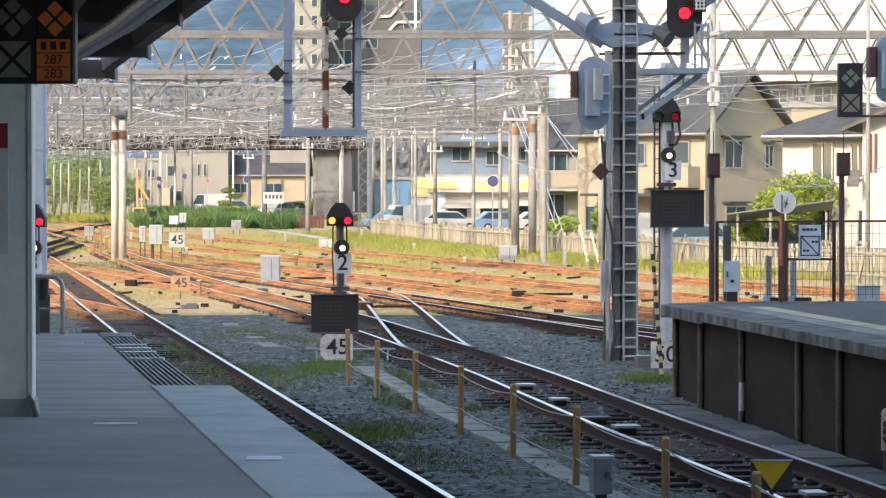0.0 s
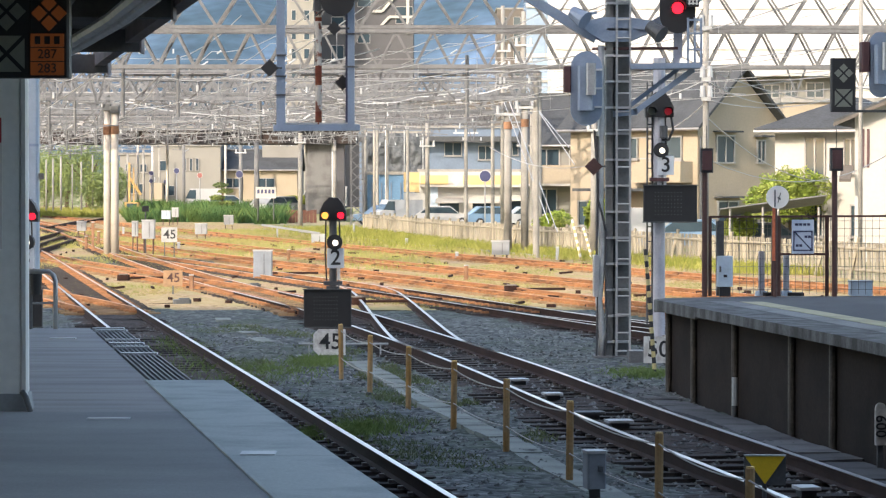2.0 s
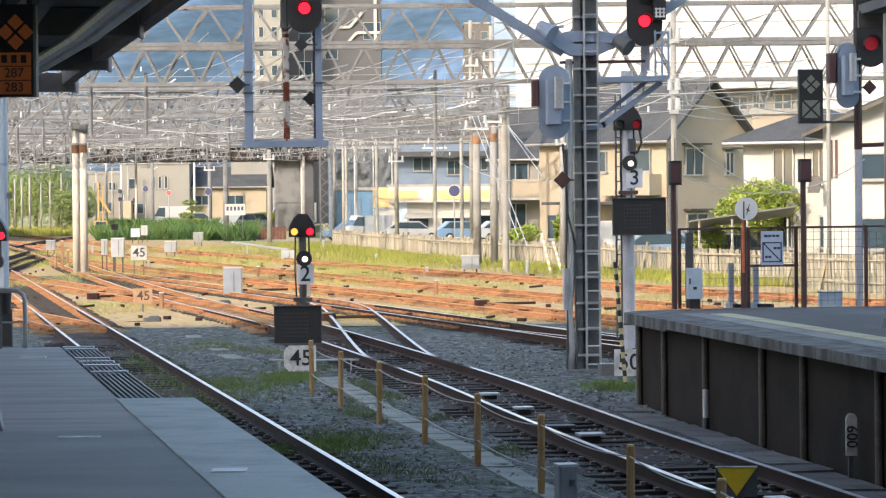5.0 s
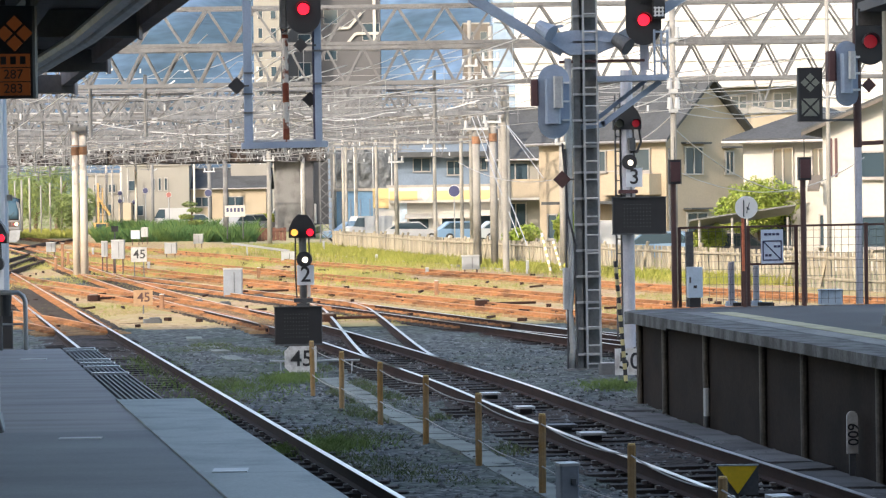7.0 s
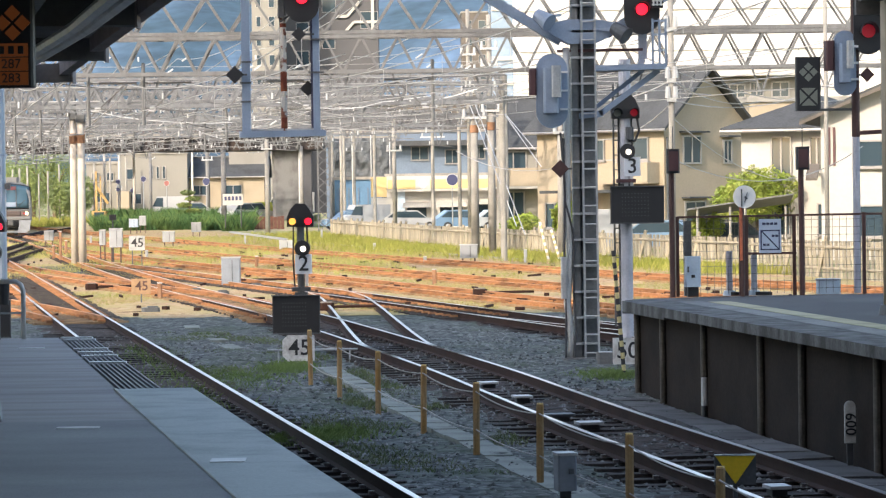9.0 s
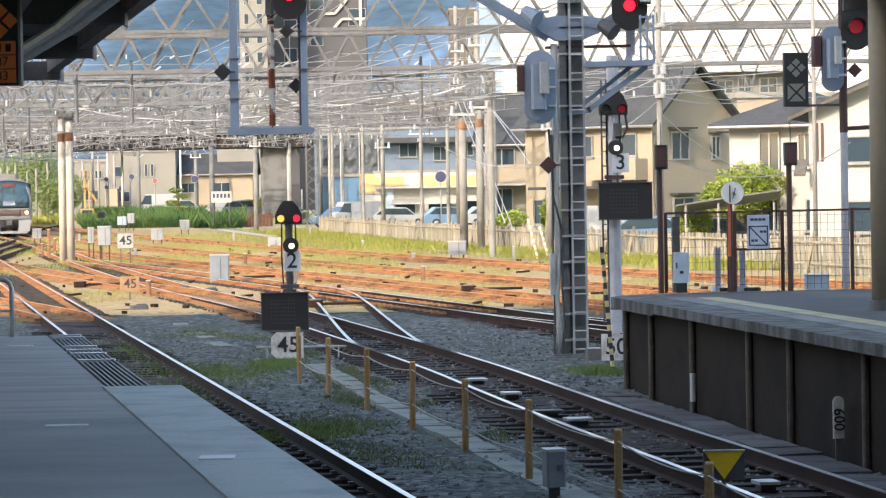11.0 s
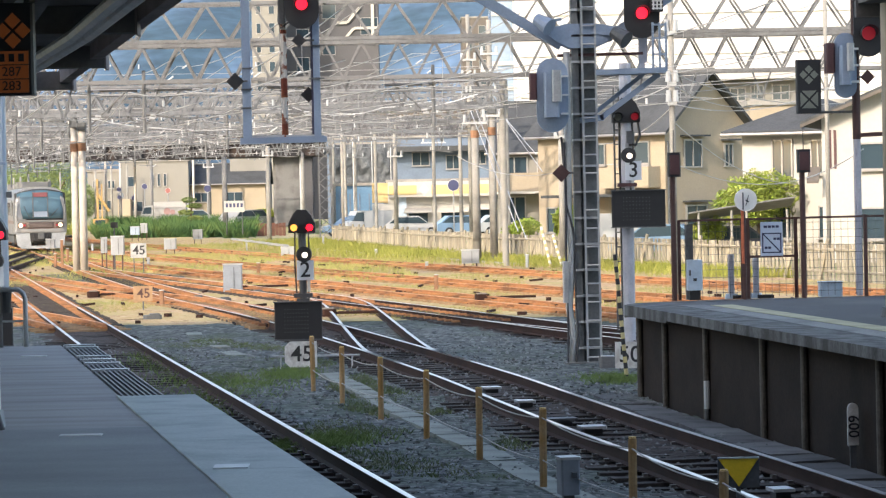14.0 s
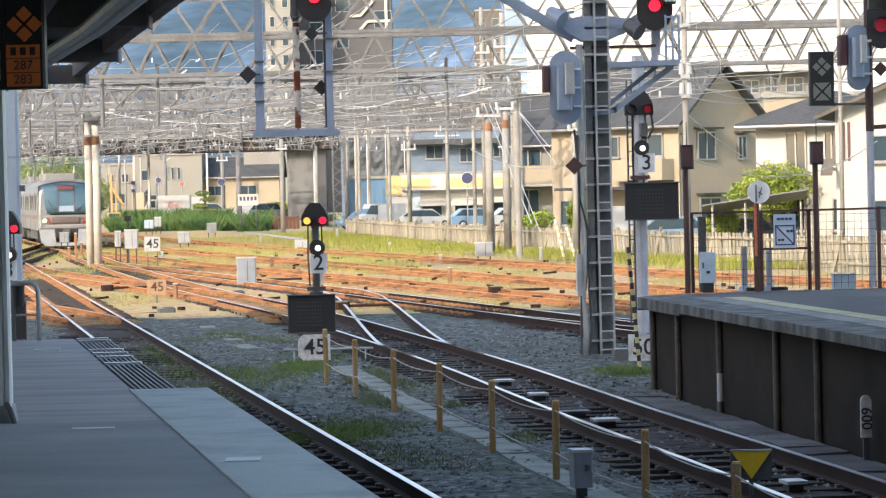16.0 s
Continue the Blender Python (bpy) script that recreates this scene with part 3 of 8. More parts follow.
def platform_b():
    p = thing("platform_2", (0, 0, 0), 0, "island platform with concrete coping over a dark recessed wall", "platform", "", "structure")
    y0, y1 = 10.0, 42.8
    deck = [(EDGE_B(y0) + 0.55, y0), (14, y0), (9.6, 44.4), (EDGE_B(y1) + 1.6, 43.8), (EDGE_B(y1) + 0.55, y1)]
    part("deck", Build().prism(deck, 0.8, 1.1), "asphalt_dark", p)
    part("pale_margin", Build().prism([(EDGE_B(y0) + 0.62, y0), (EDGE_B(y0) + 0.95, y0), (EDGE_B(42.2) + 0.95, 42.2), (EDGE_B(42.2) + 0.62, 42.2)], 1.0, 1.105), "margin", p)
    y = y0
    while y < y1 - 0.1:
        e = min(y + 3.0, y1)
        part("coping_slab", Build().prism([(EDGE_B(y), y + 0.006), (EDGE_B(y) + 0.56, y + 0.006), (EDGE_B(e) + 0.56, e - 0.006), (EDGE_B(e), e - 0.006)], 0.985 if y < 38 else 0.955, 1.104), "fascia", p)
        y = e
    part("end_slab", Build().prism([(EDGE_B(y1), y1 + 0.004), (EDGE_B(y1) + 0.6, y1 + 0.004), (EDGE_B(y1) + 1.6, 43.8), (9.6, 44.4), (9.6, 44.6), (EDGE_B(y1) + 1.5, 44.1), (EDGE_B(y1) + 0.2, 43.4)], 0.93, 1.103), "fascia", p)
    part("tactile_strip", Build().prism([(EDGE_B(y0) + 1.0, y0), (EDGE_B(y0) + 1.3, y0), (EDGE_B(42) + 1.3, 42), (EDGE_B(42) + 1.0, 42)], 1.0, 1.106), "yellow_pale", p, "worn yellow tactile paving strip")
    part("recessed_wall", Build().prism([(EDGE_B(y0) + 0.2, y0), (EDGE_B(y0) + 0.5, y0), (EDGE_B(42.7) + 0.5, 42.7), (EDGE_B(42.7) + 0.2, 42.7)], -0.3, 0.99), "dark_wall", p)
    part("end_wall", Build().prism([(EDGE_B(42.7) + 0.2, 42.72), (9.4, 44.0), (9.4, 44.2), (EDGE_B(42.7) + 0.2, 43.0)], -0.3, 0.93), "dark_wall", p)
    for y in (42.6, 40.9, 38.4, 35.4, 33.5, 30.5, 28.0, 25.5, 23.0):
        part("wall_post", Build().box((EDGE_B(y) + 0.16, y, 0.34), (0.07, 0.09, 1.3), 0.1, 0.02), "fascia_dark", p)


M["worn_mark"] = mat("worn_white_mark", (0.66, 0.65, 0.63), 0.7, vary=0.12, scale=9, fine=60, second=(0.55, 0.54, 0.53), bump=0)
M["yellow_pale"] = mat("worn_yellow_tactile", (0.36, 0.34, 0.22), 0.85, vary=0.15, scale=2, fine=40)
M["fascia_dark"] = mat("stained_post", (0.1, 0.09, 0.078), 0.9, vary=0.2, scale=3, fine=30)
M["steel_pale"] = mat("pale_rung_steel", (0.5, 0.5, 0.49), 0.45, 0.2, vary=0.08, bump=0)
M["margin"] = mat("pale_platform_margin", (0.2, 0.205, 0.2), 0.9, vary=0.2, scale=1.5, fine=40, second=(0.12, 0.123, 0.12), stretch=(1, 0.5, 1))
M["rafter_tip"] = mat("dull_brown_fascia_paint", (0.24, 0.2, 0.19), 0.8, vary=0.15, scale=1.5, fine=20)
M["ceiling"] = mat("dark_canopy_underside", (0.14, 0.13, 0.125), 0.8, vary=0.12, scale=1.5, fine=20)


def canopy():
    c = thing("platform_canopy", (0, 0, 0), 0, "dark steel platform canopy with ribbed edge", "canopy", "", "structure")
    y0, y1 = -6.0, 39.5
    zc = 4.25
    e = lambda y: EDGE_A(y) - 0.22
    part("roof_sheet", Build().prism([(-7.6, y0), (e(y0), y0), (e(30), 30), (e(y1) - 0.6, y1), (-11.2, y1)], zc, zc + 0.12), "ceiling", c)
    part("edge_beam", Build().bar((e(y0) - 0.06, y0, zc - 0.06), (e(38.4) - 0.06, 38.4, zc - 0.06), 0.12, 0.18), "rafter_tip", c)
    for y in (13.0, 19.4, 25.8, 32.3, 38.4):
        part("rafter", Build().bar((-7.0 - 0.1 * y, y, zc - 0.1), (e(y) + (0.05 if y > 28 else -0.12), y, zc - 0.12), 0.3, 0.22), "ceiling", c)
        part("rafter_end", Build().box((e(y) + (0.06 if y > 28 else -0.11), y, zc - 0.12), (0.02, 0.34, 0.26)), "rafter_tip", c)
    for off in (1.15, 2.4):
        part("purlin", Build().bar((e(y0) - off, y0, zc - 0.27), (e(y1) - off, y1, zc - 0.27), 0.1, 0.12), "ceiling", c)
    part("conduit", Build().path([(e(14) - 0.55, 14, zc - 0.35), (e(24) - 0.62, 24, zc - 0.33), (e(29) - 0.85, 29, zc - 0.38), (e(36) - 1.1, 36, zc - 0.4)], 0.05, 8), "steel", c, "grey conduit")
    part("conduit", Build().path([(e(14) - 0.66, 14, zc - 0.35), (e(24) - 0.73, 24, zc - 0.33), (e(29) - 0.97, 29, zc - 0.38), (e(36) - 1.25, 36, zc - 0.4)], 0.05, 8), "steel", c, "grey conduit")


def shade_block_behind():
    """An unseen tall block added behind the camera so its shade covers the platforms."""
    h = 81.5 * math.tan(radians(SUN_EL)) / math.cos(radians(180 - SUN_AZ))
    b = Build().box((-38, -14, h / 2 - 0.3), (120, 10, h))
    solid("unseen_shade_block", b, "grey_wall", "tall plain block added out of view to shade the platforms", "building", kind="structure")


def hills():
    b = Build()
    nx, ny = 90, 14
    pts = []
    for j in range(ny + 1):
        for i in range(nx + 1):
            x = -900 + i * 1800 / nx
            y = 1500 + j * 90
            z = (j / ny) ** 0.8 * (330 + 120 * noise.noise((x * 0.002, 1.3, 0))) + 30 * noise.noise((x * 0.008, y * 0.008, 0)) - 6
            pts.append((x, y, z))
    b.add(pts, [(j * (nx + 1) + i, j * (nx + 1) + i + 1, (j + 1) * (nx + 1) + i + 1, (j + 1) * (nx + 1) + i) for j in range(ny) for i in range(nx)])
    solid("backdrop", b, "hill", "wooded hills behind the town, tinted blue with painted haze", "hills", kind="structure", smooth=True)


# ---- gantries ----
def lattice_beam(build, x0, x1, y, z0, z1, depth, bay):
    """A box truss across the tracks with zigzag faces."""
    for yy in (y - depth / 2, y + depth / 2):
        for z in (z0, z1):
            build.bar((x0, yy, z), (x1, yy, z), 0.11, 0.11)
        n = max(2, int((x1 - x0) / bay))
        for i in range(n):
            a, b = x0 + (x1 - x0) * i / n, x0 + (x1 - x0) * (i + 1) / n
            m = (a + b) / 2
            build.bar((a, yy, z0), (m, yy, z1), 0.07, 0.07)
            build.bar((m, yy, z1), (b, yy, z0), 0.07, 0.07)
    n = max(2, int((x1 - x0) / (bay * 1.5)))
    for i in range(n + 1):
        a = x0 + (x1 - x0) * i / n
        for z in (z0, z1):
            build.bar((a, y - depth / 2, z), (a, y + depth / 2, z), 0.06, 0.06)
    return build


def gantries():
    # depth, left post, right post, beam foot and head, bay
    rows = [(104, -26, 21, 6.55, 7.72, 1.2), (140, -34, 4.6, 6.7, 7.7, 1.0), (122, -30, 3.9, 6.0, 6.75, 0.8), (149, -36, 4.7, 7.6, 8.3, 0.8), (158, -38, 5.0, 6.3, 7.1, 0.9), (167, -40, 5.3, 7.9, 8.7, 0.9), (183, -44, 5.6, 7.7, 8.5, 0.9), (198, -46, 3.6, 8.2, 8.9, 0.9), (228, -52, -2.0, 8.3, 9.1, 1.0), (250, -58, -4.6, 7.4, 8.3, 1.0), (176, -42, 5.5, 6.7, 7.7, 1.0), (191, -45, 5.4, 6.5, 7.2, 0.9), (206, -48, 2.0, 6.9, 7.8, 1.0), (221, -51, -0.55, 6.6, 7.3, 0.9), (236, -54, -3.6, 6.9, 7.8, 1.0), (272, -62, -6, 6.9, 7.8, 1.1), (318, -70, -10, 6.9, 7.8, 1.2), (370, -80, -20, 6.9, 7.8, 1.4)]
    hang = random.Random(17)
    for y, x0, x1, z0, z1, bay in rows:
        g = thing("catenary_gantry", (0, y, 0), 0, "galvanised lattice gantry spanning the yard tracks", "gantry", "overhead line gantries")
        part("lattice_beam", lattice_beam(Build(), x0, x1, 0, z0, z1, 0.9, bay), "lattice" if y < 110 else "lattice_pale", g)
        if y < 110:
            part("upper_lattice_beam", lattice_beam(Build(), x0, x1, 0, z1 + 0.14, z1 + 1.35, 0.9, 1.55), "lattice", g)
        # hangers with paired insulators under the beam
        drop, cups = Build(), Build()
        for k in range(int((x1 - x0) / 2.3)):
            hx = x0 + 1.2 + 2.3 * k + hang.uniform(-0.5, 0.5)
            hz = z0 - hang.uniform(0.5, 1.3)
            drop.bar((hx - 0.32, 0, z0), (hx, 0, hz), 0.06, 0.06).bar((hx + 0.32, 0, z0), (hx, 0, hz), 0.06, 0.06)
            drop.bar((hx - 0.7, 0, hz + 0.12), (hx + 0.8, 0, hz + hang.uniform(-0.05, 0.25)), 0.05, 0.05)
            for dx in (-0.55, -0.42, 0.4, 0.53):
                if hang.random() < 0.22:
                    cups.tube((hx + dx, -0.05, hz + 0.12), (hx + dx, -0.05, hz + 0.32), 0.042, seg=6)
        tagged(part("hanger", drop, "lattice_pale", g), kind="stuff")
        tagged(part("insulator", cups, "porcelain", g), kind="stuff")
        for x in (x0, x1):
            part("post", Build().tube((x, 0, -0.3), (x, 0, z1 + (1.4 if y < 110 else 0)), 0.13, 0.11, 12), "concrete", g)


ground_sheets()
tracks()
platform_a()
platform_b()
canopy()
shade_block_behind()
hills()
gantries()


# ---- railway things ----
def lettering(text, size, material, parent, at, rx=90.0, rz=0.0, align="CENTER", name="lettering", depth=0.004):
    cu = bpy.data.curves.new(name, "FONT")
    cu.body, cu.size, cu.align_x, cu.align_y, cu.extrude = text, size, align, "CENTER", depth
    cu.offset = size * 0.01
    tmp = bpy.data.objects.new("tmp", cu)
    me = bpy.data.meshes.new_from_object(tmp)
    bpy.data.objects.remove(tmp)
    bpy.data.curves.remove(cu)
    me.materials.clear()
    me.materials.append(M[material])
    ob = new(name, me)
    ob.parent = parent
    ob.location, ob.rotation_euler = at, (radians(rx), 0, radians(rz))
    return ob


def lamp_hood(parent, x, z, r, lens, y=-0.14, hood="black"):
    """A round lens under a short visor."""
    part("lens", Build().plate(disc(16, r, x, z), y, y + 0.03), lens, parent)
    v = Build()
    n = 10
    pts = []
    for yy in (y - 0.16, y + 0.02):
        for k in range(n + 1):
            a = math.pi * k / n - 0.25 + 0.5 * k / n
            pts.append((x + 1.28 * r * math.cos(a), yy, z + 1.28 * r * math.sin(a)))
    v.add(pts, [(k, k + 1, n + 2 + k, n + 1 + k) for k in range(n)])
    part("visor", v, hood, parent)


def shunt_head(parent, z, s, amber, red):
    """The dome-shaped two-lamp head; s: its width."""
    w = s / 2
    out = [(-w, z), (w, z), (w, z + 0.36 * s), (0.72 * w, z + 0.66 * s), (0.4 * w, z + 0.86 * s), (-0.3 * w, z + 0.88 * s), (-0.66 * w, z + 0.7 * s), (-w, z + 0.36 * s)]
    part("signal_head", Build().plate(out, -0.14, 0.16), "black", parent)
    for lx, lens in ((-0.58 * w, amber), (0.6 * w, red)):
        lamp_hood(parent, lx, z + 0.2 * s, 0.13 * s, lens, -0.16)


def led_board(parent, x0, x1, z0, z1, y, group_name="board"):
    b = part(group_name, Build().box(((x0 + x1) / 2, y, (z0 + z1) / 2), (x1 - x0, 0.12, z1 - z0), 0, 0.015), "black", parent)
    g = Build()
    nx, nz = 9, 7
    for i in range(nx):
        for k in range(nz):
            g.box((x0 + (x1 - x0) * (0.22 + 0.06 * i), y - 0.064, z0 + (z1 - z0) * (0.2 + 0.1 * k)), (0.016, 0.01, 0.016))
    tagged(part("lamp_grid", g, "dark_steel", b), kind="stuff")
    for zz in (z0, z1):
        part("rim", Build().box(((x0 + x1) / 2, y - 0.07, zz), (x1 - x0 + 0.03, 0.06, 0.02)), "dark_steel", b)
    return b


def shunt_signal(place, number, label, head_y, lamp_y, plate_y, board, post_top, Z, cx, scale, red="red_on", amber="amber_on", post="dark_steel", white="white_on", r=0.065, ladder=False):
    x0, y0, z0 = place
    h = lambda v: 2.65 - (v - 338) * Z / 5578.4 - z0
    w = lambda u: (u - cx) * Z / 5578.4
    s = thing("shunting_signal", place, 0, label, "railway signal", "shunting signals")
    part("post", Build().tube((0, 0, -0.3), (0, 0, h(post_top)), r, r, 12), post, s)
    part("foot", Build().box((0, 0, 0.03), (0.4, 0.4, 0.16), 0, 0.04), "concrete_dark", s)
    shunt_head(s, h(head_y), scale, amber, red)
    part("lower_head", Build().plate(disc(20, 0.135, 0.03, h(lamp_y)), -0.16, 0.02), "black", s)
    part("lens", Build().plate(disc(14, 0.05, 0.045, h(lamp_y) - 0.01), -0.175, -0.15), white, s)
    pl = part("number_plate", Build().box((w(plate_y[0]), -0.12, h(plate_y[1])), (0.29, 0.02, 0.34)), "plate_grey", s)
    lettering(number, 0.37, "black", pl, (w(plate_y[0]), -0.134, h(plate_y[1])))
    for dx in (-0.12, 0.11):
        part("cable_pipe", Build().path([(dx, -0.05, h(head_y)), (dx * 1.1, -0.04, h(lamp_y + 20)), (dx * 0.9, -0.03, h(plate_y[1] + 40))], 0.014, 6), "black", s)
    part("clamp", Build().box((0, 0, h(board[1]) + 0.1), (0.32, 0.2, 0.07)).box((0, 0, h(board[1]) + 0.02), (0.22, 0.2, 0.06)), "dark_steel", s)
    part("cable_spacer", Build().box((0.1, -0.08, h(plate_y[1] + 27)), (0.05, 0.06, 0.22)), "white_paint", s)
    led_board(s, w(board[0]), w(board[2]), h(board[3]), h(board[1]), -0.16)
    if ladder:
        part("cable_loop", Build().path([(0.2, -0.1, h(head_y) + 0.05), (0.24, -0.12, h(head_y + 22)), (0.16, -0.14, h(head_y + 40)), (0.04, -0.12, h(lamp_y - 18))], 0.022, 6), "black", s)
        part("cable_box", Build().box((0.07, -0.12, h(head_y + 26)), (0.14, 0.12, 0.22), 0, 0.03), "dark_steel", s)
        part("clamp", Build().box((0, 0, h(lamp_y + 52)), (0.34, 0.3, 0.06)), "maroon", s)
        lb = part("ladder", Build().tube((-0.21, 0, 0.4), (-0.21, 0, h(155)), 0.018, seg=6).tube((-0.12, 0, 0.4), (-0.12, 0, h(155)), 0.018, seg=6), "dark_steel", s)
        for k in range(16):
            part("rung", Build().tube((-0.21, 0, 0.6 + 0.26 * k), (-0.12, 0, 0.6 + 0.26 * k), 0.012, seg=5), "dark_steel", lb)
    return s


M["plate_grey"] = mat("pale_number_plate", (0.62, 0.65, 0.69), 0.5, vary=0.05, bump=0)
M["plate_worn"] = mat("worn_white_plate", (0.6, 0.6, 0.58), 0.6, vary=0.15, scale=6, fine=30, second=(0.42, 0.4, 0.38), bump=0)
# Sunlit copy of the white plate, strong sun offset by a darker colour.
M["plate_sunlit"] = mat("sun_dimmed_white_plate", (0.36, 0.36, 0.35), 0.6, vary=0.12, scale=6, fine=30, bump=0)
M["plate_rust"] = mat("rust_stained_plate", (0.32, 0.2, 0.11), 0.7, vary=0.12, scale=4, fine=30, bump=0)


def signals():
    shunt_signal((-1.762, 54, G0), "2", "black shunting signal with lit amber and red lamps above plate two", 400, 438, (607, 466), (551, 521, 635, 588), 392, 54, 602, 0.455)
    shunt_signal((3.965, 56, G0), "3", "black shunting signal on a grey pole above plate three", 217, 275, (1190, 302), (1150, 337, 1245, 402), 112, 56, 1179, 0.5, "red_dim", "led_off", "lilac_pole", r=0.11, ladder=True)
    shunt_signal((-7.028, 54, G0), "3", "shunting signal with a lit red lamp beyond the platform end", 402, 438, (60, 466), (10, 521, 90, 588), 392, 54, 58, 0.455, amber="led_off")


M["red_dim"] = glow("dim_red_lamp", (0.4, 0.015, 0.03), 0.1)
M["lilac_pole"] = mat("pale_grey_pole_paint", (0.4, 0.41, 0.46), 0.5, vary=0.1, scale=2, fine=25, bump=0.05)


def speed_sign(x0, y0, x1, y1, Z, text, label, plate="plate_worn", ink="black", cut=0.0, legs=1, base_y=None, lx=None):
    cx, cz = qXX(x0, x1, Z), qZZ(y0, y1, Z)
    w, h = (x1 - x0) * Z / 5578.4, (y1 - y0) * Z / 5578.4
    s = thing("speed_sign", (cx, Z, -0.3), 0, label, "railway sign", "speed signs")
    k = cut * w
    out = [(-w / 2 + k, -h / 2), (w / 2, -h / 2), (w / 2, h / 2), (-w / 2 + k, h / 2), (-w / 2, h / 2 - k), (-w / 2, -h / 2 + k)] if cut else [(-w / 2, -h / 2), (w / 2, -h / 2), (w / 2, h / 2), (-w / 2, h / 2)]
    p = part("plate", Build().plate(out, -0.012, 0.012), plate, s, at=(0, 0, cz + 0.3))
    lettering(text, h * 0.86, ink, p, (0.02, -0.018, 0), name="lettering")
    for i in range(legs):
        dx = 0 if legs == 1 else (-0.3 + 0.6 * i / (legs - 1)) * w
        part("leg", Build().tube((dx, 0.03, 0), (dx, 0.03, cz + 0.3 + h / 3), 0.02, seg=6), "dark_steel", s)
    return s


# Survey readings u, v are taken from the station (0, 0, 2.65): 5578.4 to the radian, straight ahead at 784, level at 338.
def qXX(a, b, Z):
    """Sideways place midway between two readings at the depth Z."""
    return ((a + b) / 2 - 784) * Z / 5578.4


def qZZ(a, b, Z):
    """Height midway between two readings at the depth Z."""
    return 2.65 - ((a + b) / 2 - 338) * Z / 5578.4


def speed_signs():
    speed_sign(567, 592, 624, 638, 52, "45", "weathered white speed plate reading 45 beside the rope fence", cut=0.16, legs=2)
    solid("marker_rod", Build().tube((-2.287, 52.5, 0.015), (-0.791, 52.5, 0.015), 0.018, seg=6).tube((-2.108, 52.5, -0.3), (-2.108, 52.5, 0.034), 0.015, seg=5).tube((-0.922, 52.5, -0.3), (-0.922, 52.5, 0.034), 0.015, seg=5), "steel", "thin pale steel rod on two stakes", "rod")
    speed_sign(1152, 605, 1200, 652, 49, "50", "white speed plate reading 50 half hidden by the platform end", legs=2)
    speed_sign(299, 412, 327, 438, 120, "45", "white speed plate reading 45 on a thin post in the yard", plate="plate_sunlit", legs=2)
    speed_sign(302, 488, 336, 515, 81, "45", "rust-stained speed plate reading 45 in dry grass", plate="plate_rust", ink="brown_steel", legs=1)


def red_signal(name_at, Z, lamp, size, label, lit="red_on"):
    """A tall colour-light head with its background plate, facing the camera."""
    s = thing("colour_light_signal", (qXX(lamp[0], lamp[0], Z), Z, qZZ(lamp[1], lamp[1], Z)), 0, label, "railway signal", "colour light signals")
    w = size / 2
    out = [(w * math.cos(a), -0.12 + w * math.sin(a)) for a in [math.pi + math.pi * k / 10 for k in range(11)]] + [(w * math.cos(a), 0.85 + w * math.sin(a)) for a in [math.pi * k / 10 for k in range(11)]]
    part("background_plate", Build().plate(out, -0.02, 0.02), "black", s)
    part("lamp_case", Build().box((0, 0.14, 0.36), (0.3, 0.24, 1.2), 0, 0.04), "black", s)
    lamp_hood(s, 0, 0, 0.095, lit, -0.05)
    lamp_hood(s, 0, 0.36, 0.095, "black", -0.05)
    lamp_hood(s, 0, 0.72, 0.095, "black", -0.05)
    return s


def back_case(x0, x1, y0, y1, Z, label):
    """The rear of a colour-light signal: capsule-shaped plate with a case and a red-brown side hood."""
    cx = qXX(x0, x1, Z)
    zt, zb = qZZ(y0, y0, Z), qZZ(y1, y1, Z)
    s = thing("rear_facing_signal", (cx, Z, zb), 0, label, "railway signal", "signal backs")
    w, h = (x1 - x0) * Z / 5578.4 / 2, zt - zb
    out = [(w * math.cos(a), w + w * math.sin(a)) for a in [math.pi + math.pi * k / 10 for k in range(11)]] + [(w * math.cos(a), h - w + w * math.sin(a)) for a in [math.pi * k / 10 for k in range(11)]]
    part("background_plate", Build().plate(out, 0.0, 0.03), "blue_grey", s)
    part("plate_rim", Build().plate([(x * 0.86, 0.06 + z * (h - 0.12) / h) for x, z in out], -0.02, 0.0), "blue_grey", s)
    part("lamp_case", Build().box((-0.02, -0.12, h * 0.5), (w * 0.95, 0.2, h * 0.6), 0, 0.03), "blue_grey", s)
    part("cable_box", Build().box((w * 0.25, -0.26, h * 0.62), (w * 0.6, 0.1, h * 0.42), 0, 0.02), "steel", s)
    for k in range(3):
        part("hinge", Build().box((w * 0.75, -0.05, h * (0.25 + 0.25 * k)), (0.12, 0.05, 0.03)), "white_paint", s)
    part("side_hood", Build().box((-w - 0.05, 0.1, h * 0.62), (0.12, 0.3, 0.42), 0, 0.02), "maroon", s)
    return s


M["maroon"] = mat("dull_maroon_paint", (0.08, 0.033, 0.034), 0.6, vary=0.1, bump=0)


def diamond(x, y, half, Z, label, arm):
    s = thing("diamond_marker", (qXX(x, x, Z), Z, qZZ(y, y, Z)), 0, label, "railway sign", "diamond markers")
    r = half * Z / 5578.4
    part("plate", Build().plate([(0, -r), (r, 0), (0, r), (-r, 0)], -0.015, 0.015), "brown_steel" if x > 1000 else "black", s)
    part("arm", Build().bar((0, 0.03, 0), (arm, 0.03, 0), 0.03, 0.03), "dark_steel", s)
    return s


